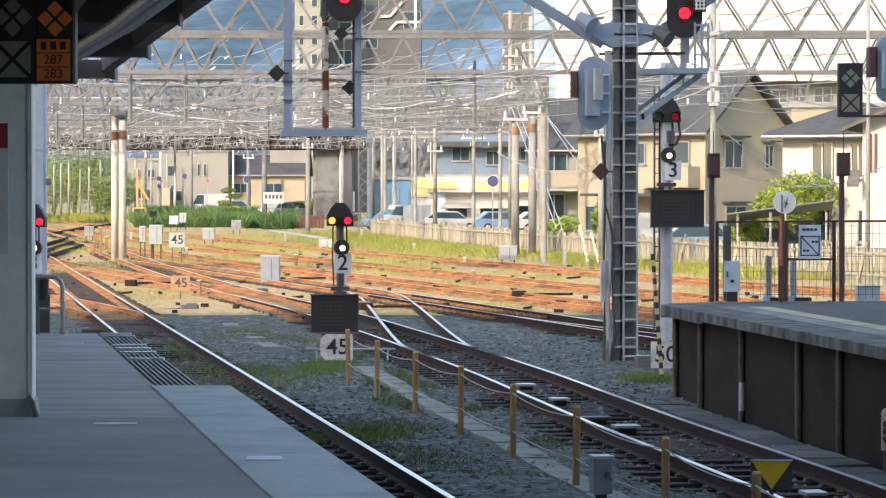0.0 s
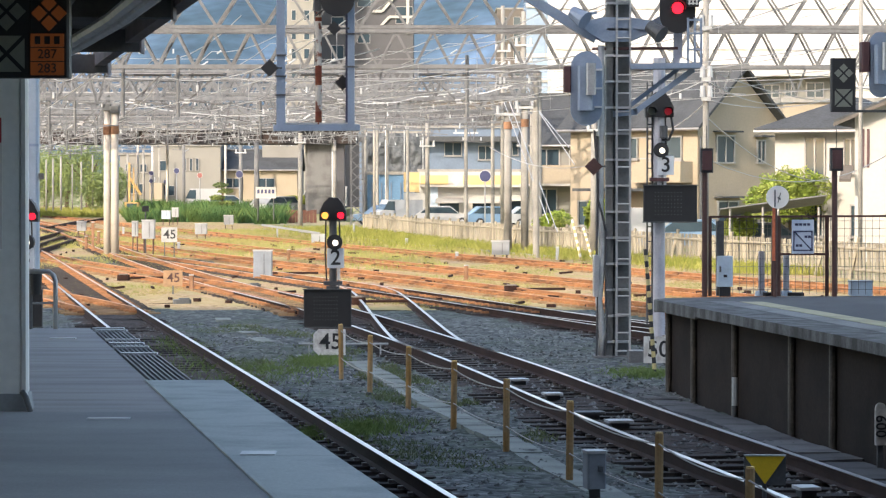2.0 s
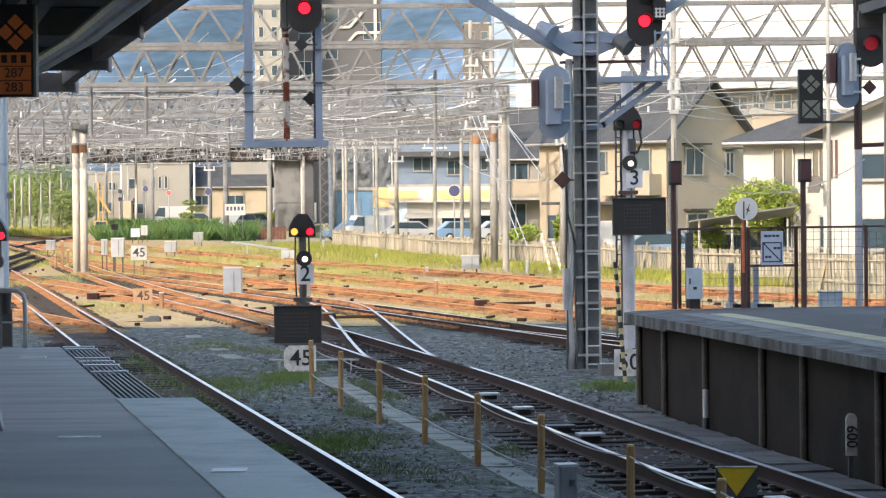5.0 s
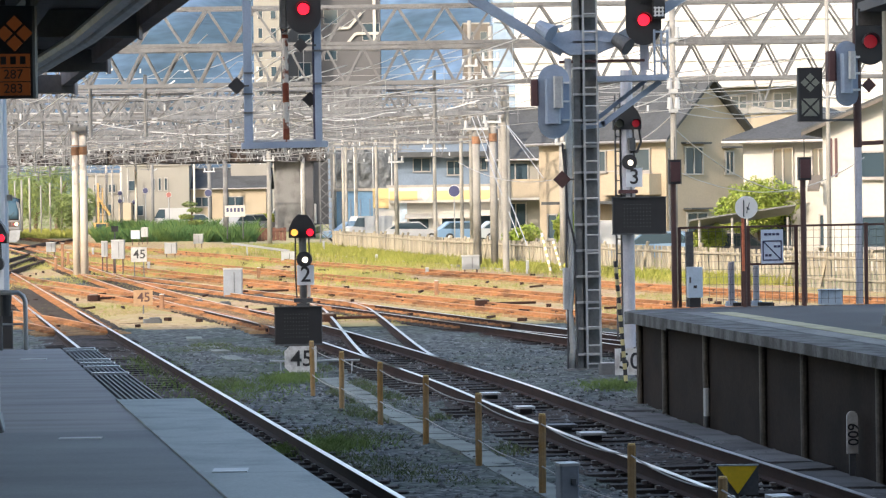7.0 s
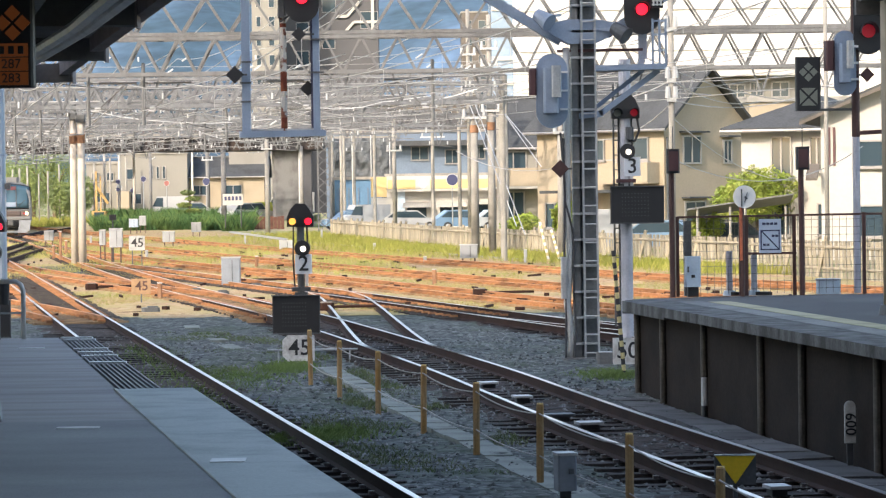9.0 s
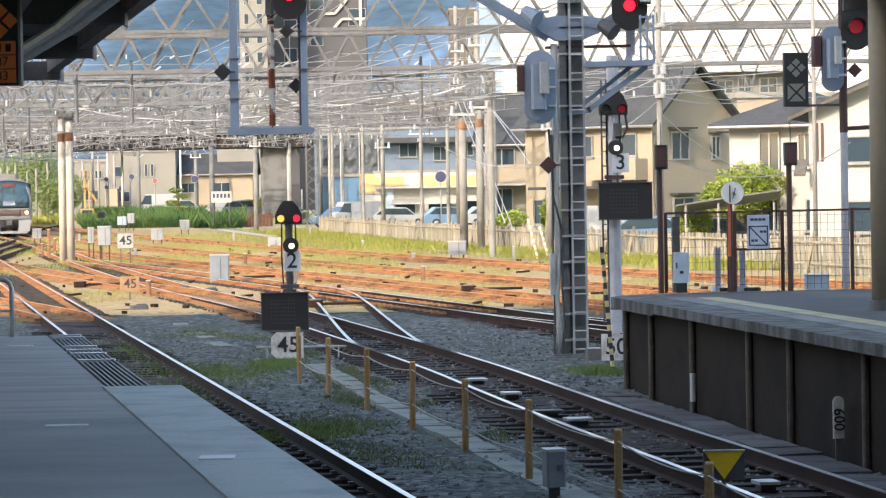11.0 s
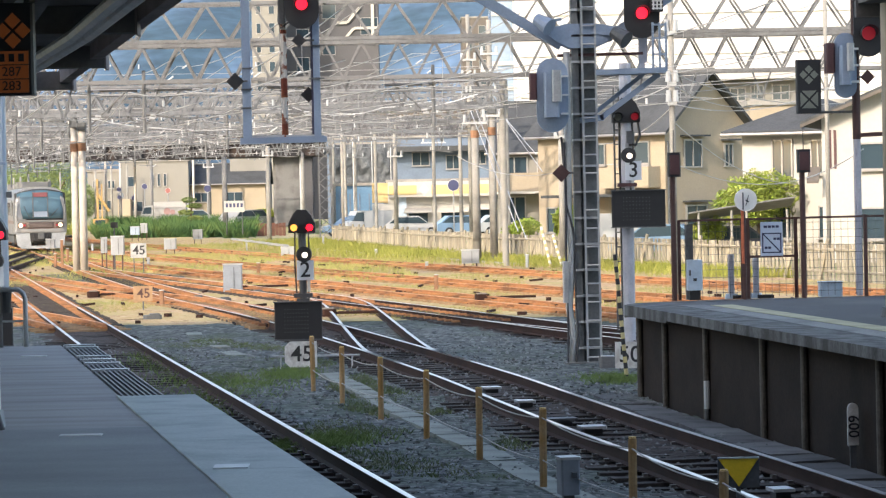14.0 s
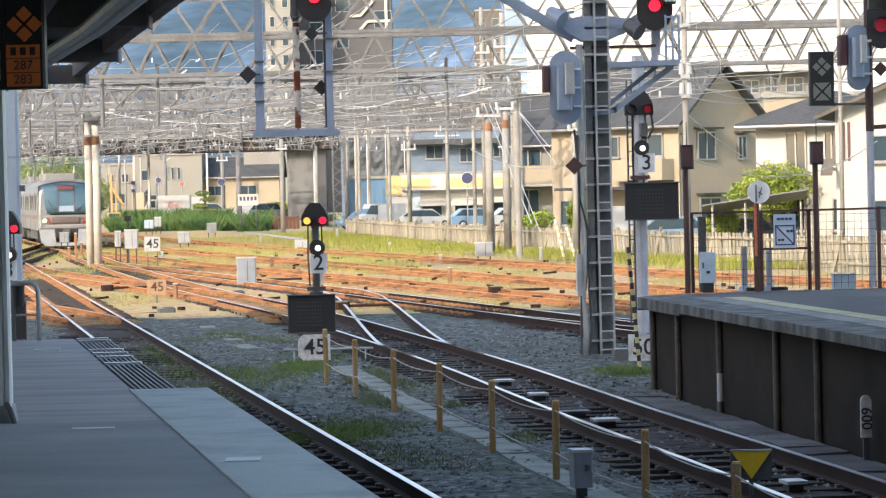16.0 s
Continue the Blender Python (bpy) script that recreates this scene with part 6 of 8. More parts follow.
def poles():
    for u, vt, vf, r, mt, lab, arms, cap in (
        (203, 200, 468, 6.5, "pale_pole", "sun-bleached concrete pole, one of a close pair", (), (30, 48)),
        (217, 205, 468, 7.3, "pale_pole", "sun-bleached concrete pole with a rust-stained collar", (), (26, 42)),
        (545, 245, 410, 4.5, "concrete", "plain concrete pole in the grass", ((262, 10),), None),
        (912, 200, 462, 7.5, "concrete", "stout concrete pole with a rust collar", ((212, 22),), (25, 38)),
        (942, 190, 462, 7, "concrete", "stout concrete pole beside the boundary fence", ((200, 18),), (30, 44)),
        (770, 190, 420, 4, "concrete", "concrete pole behind the fence", ((205, 14), (268, 14)), None),
        (676, 180, 408, 2.6, "pale_pole", "thin pale pole beyond the fence", (), None),
        (698, 180, 404, 3, "white_paint", "thin white pole beyond the fence", (), None),
        (440, 258, 392, 4, "concrete_dark", "dark grey roadside pole", ((280, 10),), None),
        (468, 262, 402, 5, "concrete_dark", "dark steel roadside pole", (), None),
        (339, 262, 394, 3, "concrete_dark", "dark grey pole by the street", (), None),
        (413, 255, 392, 2.2, "pale_pole", "thin pale roadside pole", (), None),
        (284, 268, 396, 2.4, "pale_pole", "thin pale roadside pole", ((330, 5),), None),
        (258, 258, 398, 2.4, "pale_pole", "thin pale roadside pole", (), None),
        (838, 180, 400, 2.5, "pale_pole", "thin pale pole by the shop", ((245, 22),), None),
        (310, 262, 400, 2.6, "pale_pole", "thin pale pole beyond the fence", (), None),
        (1064, 222, 470, 6, "concrete", "concrete pole behind the signal mast", ((240, 12),), None),
        (1262, -40, 535, 6, "concrete", "tall slim concrete pole behind the platform", ((60, 10), (150, 8), (185, 8)), None),
        (606, 258, 402, 3.2, "concrete", "pale steel pole by the bridge pier", (), None),
        (1536, -40, 505, 4, "concrete", "slim pole behind the houses' fence", (), None),
        (903, 20, 440, 4, "concrete", "tall concrete pole among the wires", ((100, 14), (130, 14), (165, 14)), None),
        (940, 30, 445, 5, "concrete", "tall concrete pole among the wires", ((90, 16), (120, 16)), None),
    ):
        pole(u, vt, vf, r, mt, lab, arms, cap)
    # small roadside signs
    for u, v, r, vf, mt, lab in ((872, 321, 11, 413, "sign_blue", "round blue road sign on a thin post"), (438, 318, 7, 395, "sign_blue", "round blue road sign"), (327, 312, 5.5, 395, "sign_blue", "round blue road sign"), (282, 316, 4.5, 396, "sign_blue", "small round road sign"), (308, 332, 5, 396, "sign_blue", "small round road sign"), (368, 320, 5, 395, "dull_red", "small round faded red road sign"), (282, 330, 4, 396, "sign_blue", "small round road sign")):
        Z = 5578.4 * 2.9 / (vf - 338)
        s = thing("road_sign", (qXX(u, u, Z), Z - 0.3, -0.3), 0, lab, "road sign", "road signs")
        h = qZZ(v, v, Z) + 0.3
        part("post", Build().tube((0, 0, 0), (0, 0, h), 0.045, seg=8), "case_white", s)
        part("disc", Build().plate(disc(24, S_(r * 0.88, Z), 0, h), -0.08, -0.05), mt, s)
        part("rim", Build().plate(disc(24, S_(r * 0.98, Z), 0, h), -0.05, -0.03), "steel", s)
    # lattice mast beside the bridge pier
    Z = 230
    s = thing("lattice_mast", (-5.69, Z, -0.3), 0, "slender galvanised lattice mast", "mast")
    w, h = S_(11, Z), 6.897 + 0.3
    for dx in (-w, w):
        for dy in (-w, w):
            part("leg", Build().bar((dx, dy, 0), (dx, dy, h), 0.08, 0.08), "lattice", s)
    n = 9
    for k in range(n):
        for dy in (-w, w):
            for sx in (-w, w):
                part("brace", Build().bar((sx, dy, h * k / n), (-sx, dy, h * (k + 1) / n), 0.05, 0.05), "lattice", s)


def yard_clutter():
    rnd = random.Random(12)
    # spare rails lying in the yard
    for a, b in (((-17.064, 131.117, -0.1), (-19.398, 164.954, -0.1)), ((-15.835, 123.716, -0.1), (-17.722, 154.957, -0.1)), ((-19.33, 148.939, -0.1), (-21.233, 178.381, -0.1)), ((-24.607, 199.23, -0.1), (-27.02, 243.504, -0.1)), ((-25.014, 210.147, -0.1), (-26.767, 255.679, -0.1))):
        s = thing("spare_rail", (a[0], a[1], -0.14), 0, "dark spare rail lying on the yard ballast", "spare rail", "spare rails")
        part("rail_length", Build().bar((0, 0, 0.09), (b[0] - a[0], b[1] - a[1], 0.09), 0.12, 0.18), "rail_side", s)
        part("support_block", Build().box((0.1, 0.2, 0.02), (0.5, 0.3, 0.08)), "brown_steel", s)
    # stakes: x, foot, height
    for u, v, h, mt in ((166, 452, 0.6, "rust_orange"), (178, 455, 1.25, "rust_orange"), (188, 446, 0.7, "rust_orange"), (352, 524, 0.42, "rust_orange"), (733, 445, 0.35, "case_white"), (838, 506, 0.45, "rust_orange"), (822, 470, 0.3, "case_white"), (524, 470, 0.4, "rust_orange"), (232, 428, 0.5, "case_white"), (330, 455, 0.4, "case_white"), (1000, 470, 0.5, "case_white"), (640, 425, 0.6, "case_white")):
        x, y = (u - 784) * 2.8 / (v - 338), 5578.4 * 2.8 / (v - 338)
        s = thing("marker_stake", (x, y, -0.16), 0, "short upright marker stake in the ballast", "stake", "marker stakes")
        part("stake", Build().box((0, 0, h / 2), (0.12, 0.1, h), rnd.uniform(-0.2, 0.2), 0.02), mt, s)
        part("cap", Build().box((0, 0, h + 0.01), (0.13, 0.11, 0.03)), "steel", s)
    s = thing("dwarf_signal", (-11.587, 126, -0.14), 0, "small black ground signal on a thin post", "railway signal")
    part("post", Build().tube((0, 0, 0), (0, 0, 1.611 + 0.14), 0.03, seg=6), "dark_steel", s)
    part("case", Build().box((0, 0, 1.724 + 0.14), (S_(12, 126), 0.2, S_(10, 126)), 0, 0.02), "black", s)
    # dark odds and ends lying about the switches
    b = Build()
    for _ in range(260):
        y = 72 + 75 * rnd.random() ** 1.4
        x = rnd.uniform(-19, 12) - 0.16 * (y - 70)
        a = rnd.uniform(0, 3.14)
        if rnd.random() < 0.3:
            q = rnd.uniform(0.2, 0.5)
            b.bar((x, y, -0.1), (x + q * math.cos(a), y + q * math.sin(a), -0.1 + rnd.uniform(0, 0.04)), 0.06, 0.06)
        else:
            b.box((x, y, -0.11), (rnd.uniform(0.06, 0.22), rnd.uniform(0.06, 0.18), rnd.uniform(0.06, 0.12)), a, 0.02)
    solid("yard_debris", b, "rail_side", "dark rusty rods, clips and lumps lying in the yard", "debris", kind="stuff")
    # switch rods and drive boxes across the points
    for x, y, w in ((-1.6, 73.4, 1.0), (-8.9, 92, 1.2), (-5.0, 97, 1.4), (2.2, 82, 1.2)):
        s = thing("switch_rod", (x, y, -0.14), 0.16, "dark greasy switch rods with a drive box", "switch rod", "switch rods")
        part("rod", Build().tube((0, 0, 0.1), (w, 0, 0.1), 0.035, seg=6), "rail_side", s)
        part("rod", Build().tube((0, 0.35, 0.08), (w * 0.8, 0.35, 0.08), 0.03, seg=6), "rail_side", s)
        part("drive_box", Build().box((-0.2, 0.15, 0.1), (0.36, 0.3, 0.17), 0, 0.06), "rail_side", s)
        part("drive_lid", Build().box((-0.2, 0.15, 0.2), (0.26, 0.22, 0.03), 0, 0.04), "dull_lid", s)
    # low white beam on short posts in the grass
    s = thing("low_barrier", (-9.874, 180, -0.2), 0, "low white beam on short posts in the yard grass", "barrier")
    dx, dy = -5.539 - -9.874, -30.0
    part("beam", Build().bar((0, 0, 0.6), (dx, dy, 0.58), 0.1, 0.1), "case_white", s)
    for k in (0.3, 0.98):
        part("post", Build().box((dx * k, dy * k, 0.27), (0.1, 0.1, 0.62)), "case_white", s)
    # far thin poles on the tracks' outer side
    for u, vt, vf, r in ((96, 292, 366, 1.6), (108, 290, 370, 2.0), (122, 286, 372, 2.0), (158, 296, 368, 1.8), (142, 300, 366, 1.4), (178, 284, 372, 1.6), (240, 280, 380, 2.2), (268, 274, 384, 2.2), (296, 272, 386, 2.0)):
        pole(u, vt, vf, r, "concrete", "thin pale far-off line pole", (), None, 300)


signals()
yard_clutter()
speed_signs()
signal_mast()
hanging_frame()
right_post()
led_sign()
columns()
rope_fence()
troughs()
trackside_boxes()
kilometre_marker()
platform_fence()
overhead()
poles()


# ---- town ----
def window(parent, x, z, w, h, y, n=2, frame_mat="frame", sill=True):
    """A framed window standing a little proud of a wall that faces -y at depth y (in the parent's space)."""
    wi = part("window", Build().box((x, y - 0.02, z), (w, 0.06, h)), "window", parent)
    fr = Build()
    t = 0.07
    fr.box((x, y - 0.05, z + h / 2), (w + t, 0.1, t)).box((x, y - 0.05, z - h / 2), (w + t, 0.1, t))
    for k in range(n + 1):
        fr.box((x - w / 2 + w * k / n, y - 0.05, z), (t, 0.1, h))
    part("window_frame", fr, frame_mat, wi)
    if sill:
        part("window_sill", Build().box((x, y - 0.1, z - h / 2 - 0.06), (w + 0.2, 0.2, 0.06)), frame_mat, wi)
    return wi


def gable_house(place, turn, L, W, eave, ridge, wall, roof, label, over=0.5, group="houses"):
    """Ridge along local x; the front wall at y = 0 faces -y; the gable ends at x = 0 and x = L."""
    h = thing("house", place, radians(turn), label, "house", group)
    part("wall", Build().side([(0, 0), (W, 0), (W, eave), (W / 2, ridge - 0.1), (0, eave)], 0, L), wall, h)
    sl = (ridge - eave) / (W / 2)
    r = Build()
    for s in (-1, 1):
        y_e, z_e = (W / 2) - s * (W / 2 + over), eave - sl * over
        r.add([(-over, W / 2, ridge), (L + over, W / 2, ridge), (L + over, y_e, z_e), (-over, y_e, z_e), (-over, W / 2, ridge + 0.16), (L + over, W / 2, ridge + 0.16), (L + over, y_e, z_e + 0.16), (-over, y_e, z_e + 0.16)],
              [(0, 1, 2, 3), (7, 6, 5, 4), (0, 4, 5, 1), (1, 5, 6, 2), (2, 6, 7, 3), (3, 7, 4, 0)])
    part("roof", r, roof, h)
    part("ridge_cap", Build().box((L / 2, W / 2, ridge + 0.2), (L + 2 * over, 0.3, 0.14)), roof, h)
    part("gutter", Build().tube((-over, -over, eave - sl * over + 0.05), (L + over, -over, eave - sl * over + 0.05), 0.07, seg=8), "frame", h)
    return h


def gable_window(h, x, y, z, w, hh):
    """A window on the end wall at x, facing +x."""
    wi = part("window", Build().box((x + 0.02, y, z), (0.06, w, hh)), "window", h)
    part("window_frame", Build().box((x + 0.05, y, z + hh / 2), (0.1, w + 0.1, 0.07)).box((x + 0.05, y, z - hh / 2), (0.1, w + 0.1, 0.07)).box((x + 0.05, y - w / 2, z), (0.1, 0.07, hh)).box((x + 0.05, y + w / 2, z), (0.1, 0.07, hh)).box((x + 0.05, y, z), (0.1, 0.06, hh)), "frame", wi)
    part("awning", Build().box((x + 0.25, y, z + hh / 2 + 0.2), (0.5, w + 0.4, 0.08)), "roof_tile", wi)


def block(name, u0, u1, v_top, Z, depth, wall, label, v_bot=None, cat="building"):
    x0, x1 = (u0 - 784) * Z / 5578.4, (u1 - 784) * Z / 5578.4
    top = qZZ(v_top, v_top, Z)
    b = thing(name, ((x0 + x1) / 2, Z, -0.3), 0, label, cat, "town buildings")
    part("wall", Build().box((0, depth / 2, (top + 0.3) / 2), (x1 - x0, depth, top + 0.3)), wall, b)
    part("roof", Build().box((0, depth / 2, top + 0.4), (x1 - x0 + 0.3, depth + 0.3, 0.25)), "concrete", b)
    return b


def put_windows(b, Z, u_mid, rects, n=2, sill=True):
    for u0, v0, u1, v1 in rects:
        window(b, (((u0 + u1) / 2) - u_mid) * Z / 5578.4, qZZ(v0, v1, Z) + 0.3, (u1 - u0) * Z / 5578.4, (v1 - v0) * Z / 5578.4, 0, n, sill=sill)


def car(place, turn, color, label, length=4.2, height=1.45, kind="car"):
    c = thing("parked_" + kind, place, radians(turn), label, kind, "parked vehicles")
    L, h = length / 2, height
    if kind == "car":
        prof = [(-L, 0.3), (L, 0.3), (L, 0.75), (L * 0.55, 0.88), (L * 0.2, h), (-L * 0.6, h), (-L * 0.9, 0.95), (-L, 0.85)]
        glassp = [(L * 0.5, 0.9), (L * 0.2, h - 0.08), (-L * 0.58, h - 0.08), (-L * 0.84, 0.95)]
    else:
        prof = [(-L, 0.35), (L, 0.35), (L, 1.0), (L * 0.8, 1.2), (L * 0.6, h), (-L, h)]
        glassp = [(L * 0.84, 1.15), (L * 0.62, h - 0.12), (L * 0.3, h - 0.12), (L * 0.3, 1.1)]
    part("body", Build().plate(prof, -0.8, 0.8), color, c)
    part("side_glass", Build().plate(glassp, -0.815, 0.815), "window", c)
    for dx in (-0.6 * L, 0.62 * L):
        for dy in (-0.72, 0.72):
            w = part("wheel", Build().plate(disc(16, 0.31, dx, 0.31), dy - 0.1, dy + 0.1), "black", c)
            part("rim", Build().plate(disc(10, 0.17, dx, 0.31), dy - 0.11, dy + 0.11), "steel", w)
    for dy in (-0.55, 0.55):
        part("headlight", Build().box((L - 0.02, dy, 0.68), (0.06, 0.3, 0.14)), "insulator", c)
    part("bumper", Build().box((L - 0.05, 0, 0.4), (0.14, 1.55, 0.18), 0, 0.04), color, c)
    return c


M["car_white"] = mat("white_car_paint", (0.32, 0.33, 0.34), 0.3, vary=0.03, bump=0)
M["car_blue"] = mat("blue_grey_car_paint", (0.12, 0.2, 0.3), 0.3, vary=0.03, bump=0)
M["car_dark"] = mat("dark_car_paint", (0.05, 0.055, 0.08), 0.3, vary=0.03, bump=0)
M["car_silver"] = mat("silver_car_paint", (0.45, 0.47, 0.49), 0.3, 0.5, vary=0.03, bump=0)


def town():
    # white apartment block with floor bands and balconies
    Z = 235
    b = block("apartment_building", 988, 1760, -260, Z, 16, "apartment_white", "large white apartment block with balcony rows")
    s = Z / 5578.4
    mid = (988 + 1760) / 2
    for k, v in enumerate((-60, 12, 84, 156, 228)):
        z = qZZ(v, v, Z) + 0.3
        part("balcony_band", Build().box((0, -0.08, z), (760 * s, 0.16, 1.1)), "apartment_white", b)
        for j in range(13):
            part("window", Build().box(((1030 + j * 56 - mid) * s, -0.02, z + 1.55), (1.3, 0.1, 1.5)), "pale_pane", b)
    t = block("stair_tower", 945, 990, -60, Z + 6, 8, "glass_wall", "pale blue glazed stair tower beside the apartments")
    for k in range(12):
        part("floor_band", Build().box((0, -0.08, 1.5 + 1.9 * k), (46 * s, 0.16, 0.3)), "white_wall", t)
    # distant grey block and cream tower
    b = block("office_building", 570, 745, -160, 430, 20, "grey_wall", "tall grey office block in the distance")
    put_windows(b, 430, 657, ((646, -6, 670, 22), (714, 22, 744, 52), (600, 40, 622, 66), (600, 90, 622, 116), (646, 60, 668, 86)), 1, False)
    s = 430 / 5578.4
    for u0, v0, u1, v1 in ((670, 30, 690, 30), (690, 30, 712, 4), (684, 60, 702, 40), (702, 40, 744, 40), (735, -60, 735, 70)):
        part("pale_band", Build().bar(((u0 - 657) * s, -0.2, qZZ(v0, v0, 430) + 0.3), ((u1 - 657) * s, -0.2, qZZ(v1, v1, 430) + 0.3), 0.4, 0.35), "white_wall", b)
    b = block("tower_block", 522, 570, -160, 420, 12, "cream_wall", "cream tower block in the distance")
    put_windows(b, 420, 546, [(530, v, 538, v + 18) for v in range(-40, 180, 34)] + [(552, v, 562, v + 18) for v in range(-40, 180, 34)], 1, False)
    b = block("tower_block", 893, 942, 26, 520, 14, "brown_wall", "low brown tower among the wires")
    put_windows(b, 520, 917, [(900, v, 910, v + 14) for v in range(40, 220, 30)] + [(922, v, 934, v + 14) for v in range(40, 220, 30)], 1, False)
    # row of blue-grey sheds with a scaffold
    b = block("workshop", 650, 955, 236, 300, 14, "blue_wall", "dark blue-grey workshop with low roof")
    put_windows(b, 300, 802, ((800, 262, 830, 285), (860, 268, 885, 292), (910, 262, 930, 284)), 2)
    part("eave", Build().box((0, -0.8, 7.06 + 0.3), (S_(305, 300), 1.6, 0.5)), "roof_tile", b)
    part("upper_storey", Build().box((S_(-30, 300), 9, 8.888 + 0.3), (S_(230, 300), 8, 1.8)), "grey_wall", b)
    b = block("office_building", 742, 905, 188, 345, 12, "brown_wall", "low brown office block behind the workshop")
    put_windows(b, 345, 823, [(u, 200, u + 16, 216) for u in range(752, 890, 26)], 2, False)
    b = block("warehouse", 664, 748, 318, 262, 8, "blue_sheet", "bright blue sheet-metal shed")
    for k in range(5):
        part("sheet_rib", Build().box((S_(-34 + 17 * k, 262), -0.04, 1.6), (0.1, 0.08, 3.2)), "blue_wall", b)
    b = block("scaffold_wrap", 655, 772, 246, 274, 5, "tarp", "building wrapped in slack grey tarpaulin", cat="scaffolding")
    w, n, q = S_(119, 274), 46, 22
    pts = []
    for j in range(q + 1):
        for i in range(n + 1):
            fx, fz = i / n, j / q
            fold = 0.5 * noise.noise((fx * 5 + 1.3 * fz, fz * 2.2, 1.0)) + 0.22 * noise.noise((fx * 13 - 2 * fz, fz * 7, 4.0)) + 0.16 * abs(math.sin(math.pi * 3 * fz))
            pts.append((w * (fx - 0.5), -0.55 - fold, 3.4 + 4.1 * fz))
    part("tarp_sheet", Build().add(pts, [(j * (n + 1) + i, j * (n + 1) + i + 1, (j + 1) * (n + 1) + i + 1, (j + 1) * (n + 1) + i) for j in range(q) for i in range(n)]), "tarp", b, "slack grey tarpaulin in folds", smooth=True)
    for k in range(4):
        part("scaffold_tube", Build().tube((S_(-50 + 33 * k, 274), -1.3, 0), (S_(-50 + 33 * k, 274), -1.3, 7.9), 0.05, seg=6), "steel", b)
    # convenience store with a yellow band
    Z = 245
    b = block("shop", 756, 975, 314, Z, 12, "white_wall", "white roadside shop with a yellow fascia band", cat="shop")
    s = Z / 5578.4
    x = lambda u: (u - 865.5) * s
    z = lambda v: qZZ(v, v, Z) + 0.3
    part("fascia_panel", Build().box((x(866), -0.5, z(327)), (219 * s, 1.0, 27 * s)), "white_wall", b)
    part("fascia_band", Build().box((x(850), -1.02, z(328)), (184 * s, 0.06, 16 * s)), "orange_stripe", b)
    part("emblem_panel", Build().box((x(820), -1.06, z(328)), (26 * s, 0.06, 26 * s)), "white_wall", b)
    part("emblem", Build().plate([(x(820), z(340)), (x(829), z(328)), (x(820), z(316)), (x(811), z(328))], -1.12, -1.09), "box_grey", b)
    for u0, u1, v0, v1 in ((792, 826, 366, 398), (850, 890, 366, 398), (905, 940, 362, 398)):
        part("shop_window", Build().box((x((u0 + u1) / 2), -0.02, (z(v0) + z(v1)) / 2), ((u1 - u0) * s, 0.1, z(v0) - z(v1))), "window", b)
        part("awning", Build().add([(x(u0 - 6), -0.05, z(v0 - 7)), (x(u1 + 6), -0.05, z(v0 - 7)), (x(u1 + 8), -1.0, z(v0 + 1)), (x(u0 - 8), -1.0, z(v0 + 1)), (x(u0 - 6), -0.05, z(v0 - 3)), (x(u1 + 6), -0.05, z(v0 - 3)), (x(u1 + 8), -1.0, z(v0 + 3)), (x(u0 - 8), -1.0, z(v0 + 3))], [(0, 3, 2, 1), (4, 5, 6, 7), (0, 1, 5, 4), (1, 2, 6, 5), (2, 3, 7, 6), (3, 0, 4, 7)]), "white_wall", b)
    part("side_panel", Build().box((x(782), -0.1, z(358)), (13 * s, 0.2, 78 * s)), "box_blue", b)
    sg = thing("shop_sign", (-1.792, 238, -0.3), 0, "yellow and white roadside shop sign on a post", "sign")
    part("post", Build().tube((0, 0, 0), (0, 0, 2.4), 0.08, seg=8), "steel", sg)
    part("panel", Build().box((0, 0, 3.2), (1.2, 0.25, 1.5)), "orange_stripe", sg)
    part("lower_panel", Build().box((0, 0, 2.1), (1.2, 0.25, 0.6)), "white_wall", sg)
    # beige house with a long lit wall and a shaded gable
    Z = 150
    s = Z / 5578.4
    a = 45.0
    cx = (1248 - 784) * s
    L, W = 8.2, 6.2
    ca, sa = math.cos(radians(a)), math.sin(radians(a))
    h = gable_house((cx - L * ca, Z + L * sa, -0.3), -a, L, W, 6.0, 8.55, "beige_wall", "roof_tile", "two-storey beige house with grey tiled gable roof")
    for xx, zz, w, hh in ((6.3, 4.75, 1.9, 1.1), (4.0, 4.75, 0.9, 1.0), (1.2, 1.6, 1.2, 1.2)):
        window(h, xx, zz, w, hh, 0)
    part("balcony", Build().box((6.2, -0.45, 3.6), (3.4, 0.9, 1.0)), "beige_wall", h)
    part("balcony_rail", Build().box((6.2, -0.86, 4.25), (3.4, 0.05, 0.06)), "frame", h)
    part("porch_roof", Build().box((4.4, -0.7, 2.75), (6.0, 1.4, 0.14)), "roof_tile", h)
    gable_window(h, L, 2.0, 4.7, 1.3, 1.3)
    gable_window(h, L, 4.7, 4.6, 0.6, 1.1)
    gable_window(h, L, 2.2, 1.6, 1.5, 1.2)
    part("drain_pipe", Build().tube((L + 0.08, 0.12, 0), (L + 0.08, 0.12, 5.3), 0.05, seg=8), "dark_steel", h)
    # smaller house with grey roof behind the boundary fence
    h = gable_house((5.339, 185, -0.3), -8, 5.2, 7, 5.6, 8.2, "cream_wall", "roof_tile", "cream two-storey house with a broad grey roof")
    for xx, zz, w, hh in ((1.2, 4.6, 1.5, 1.0), (3.3, 4.6, 1.5, 1.0), (1.2, 2.0, 1.2, 1.5), (3.6, 2.0, 1.4, 1.8)):
        window(h, xx, zz, w, hh, 0)
    part("balcony", Build().box((2.4, -0.5, 3.6), (4.8, 1.0, 1.1)), "beige_wall", h)
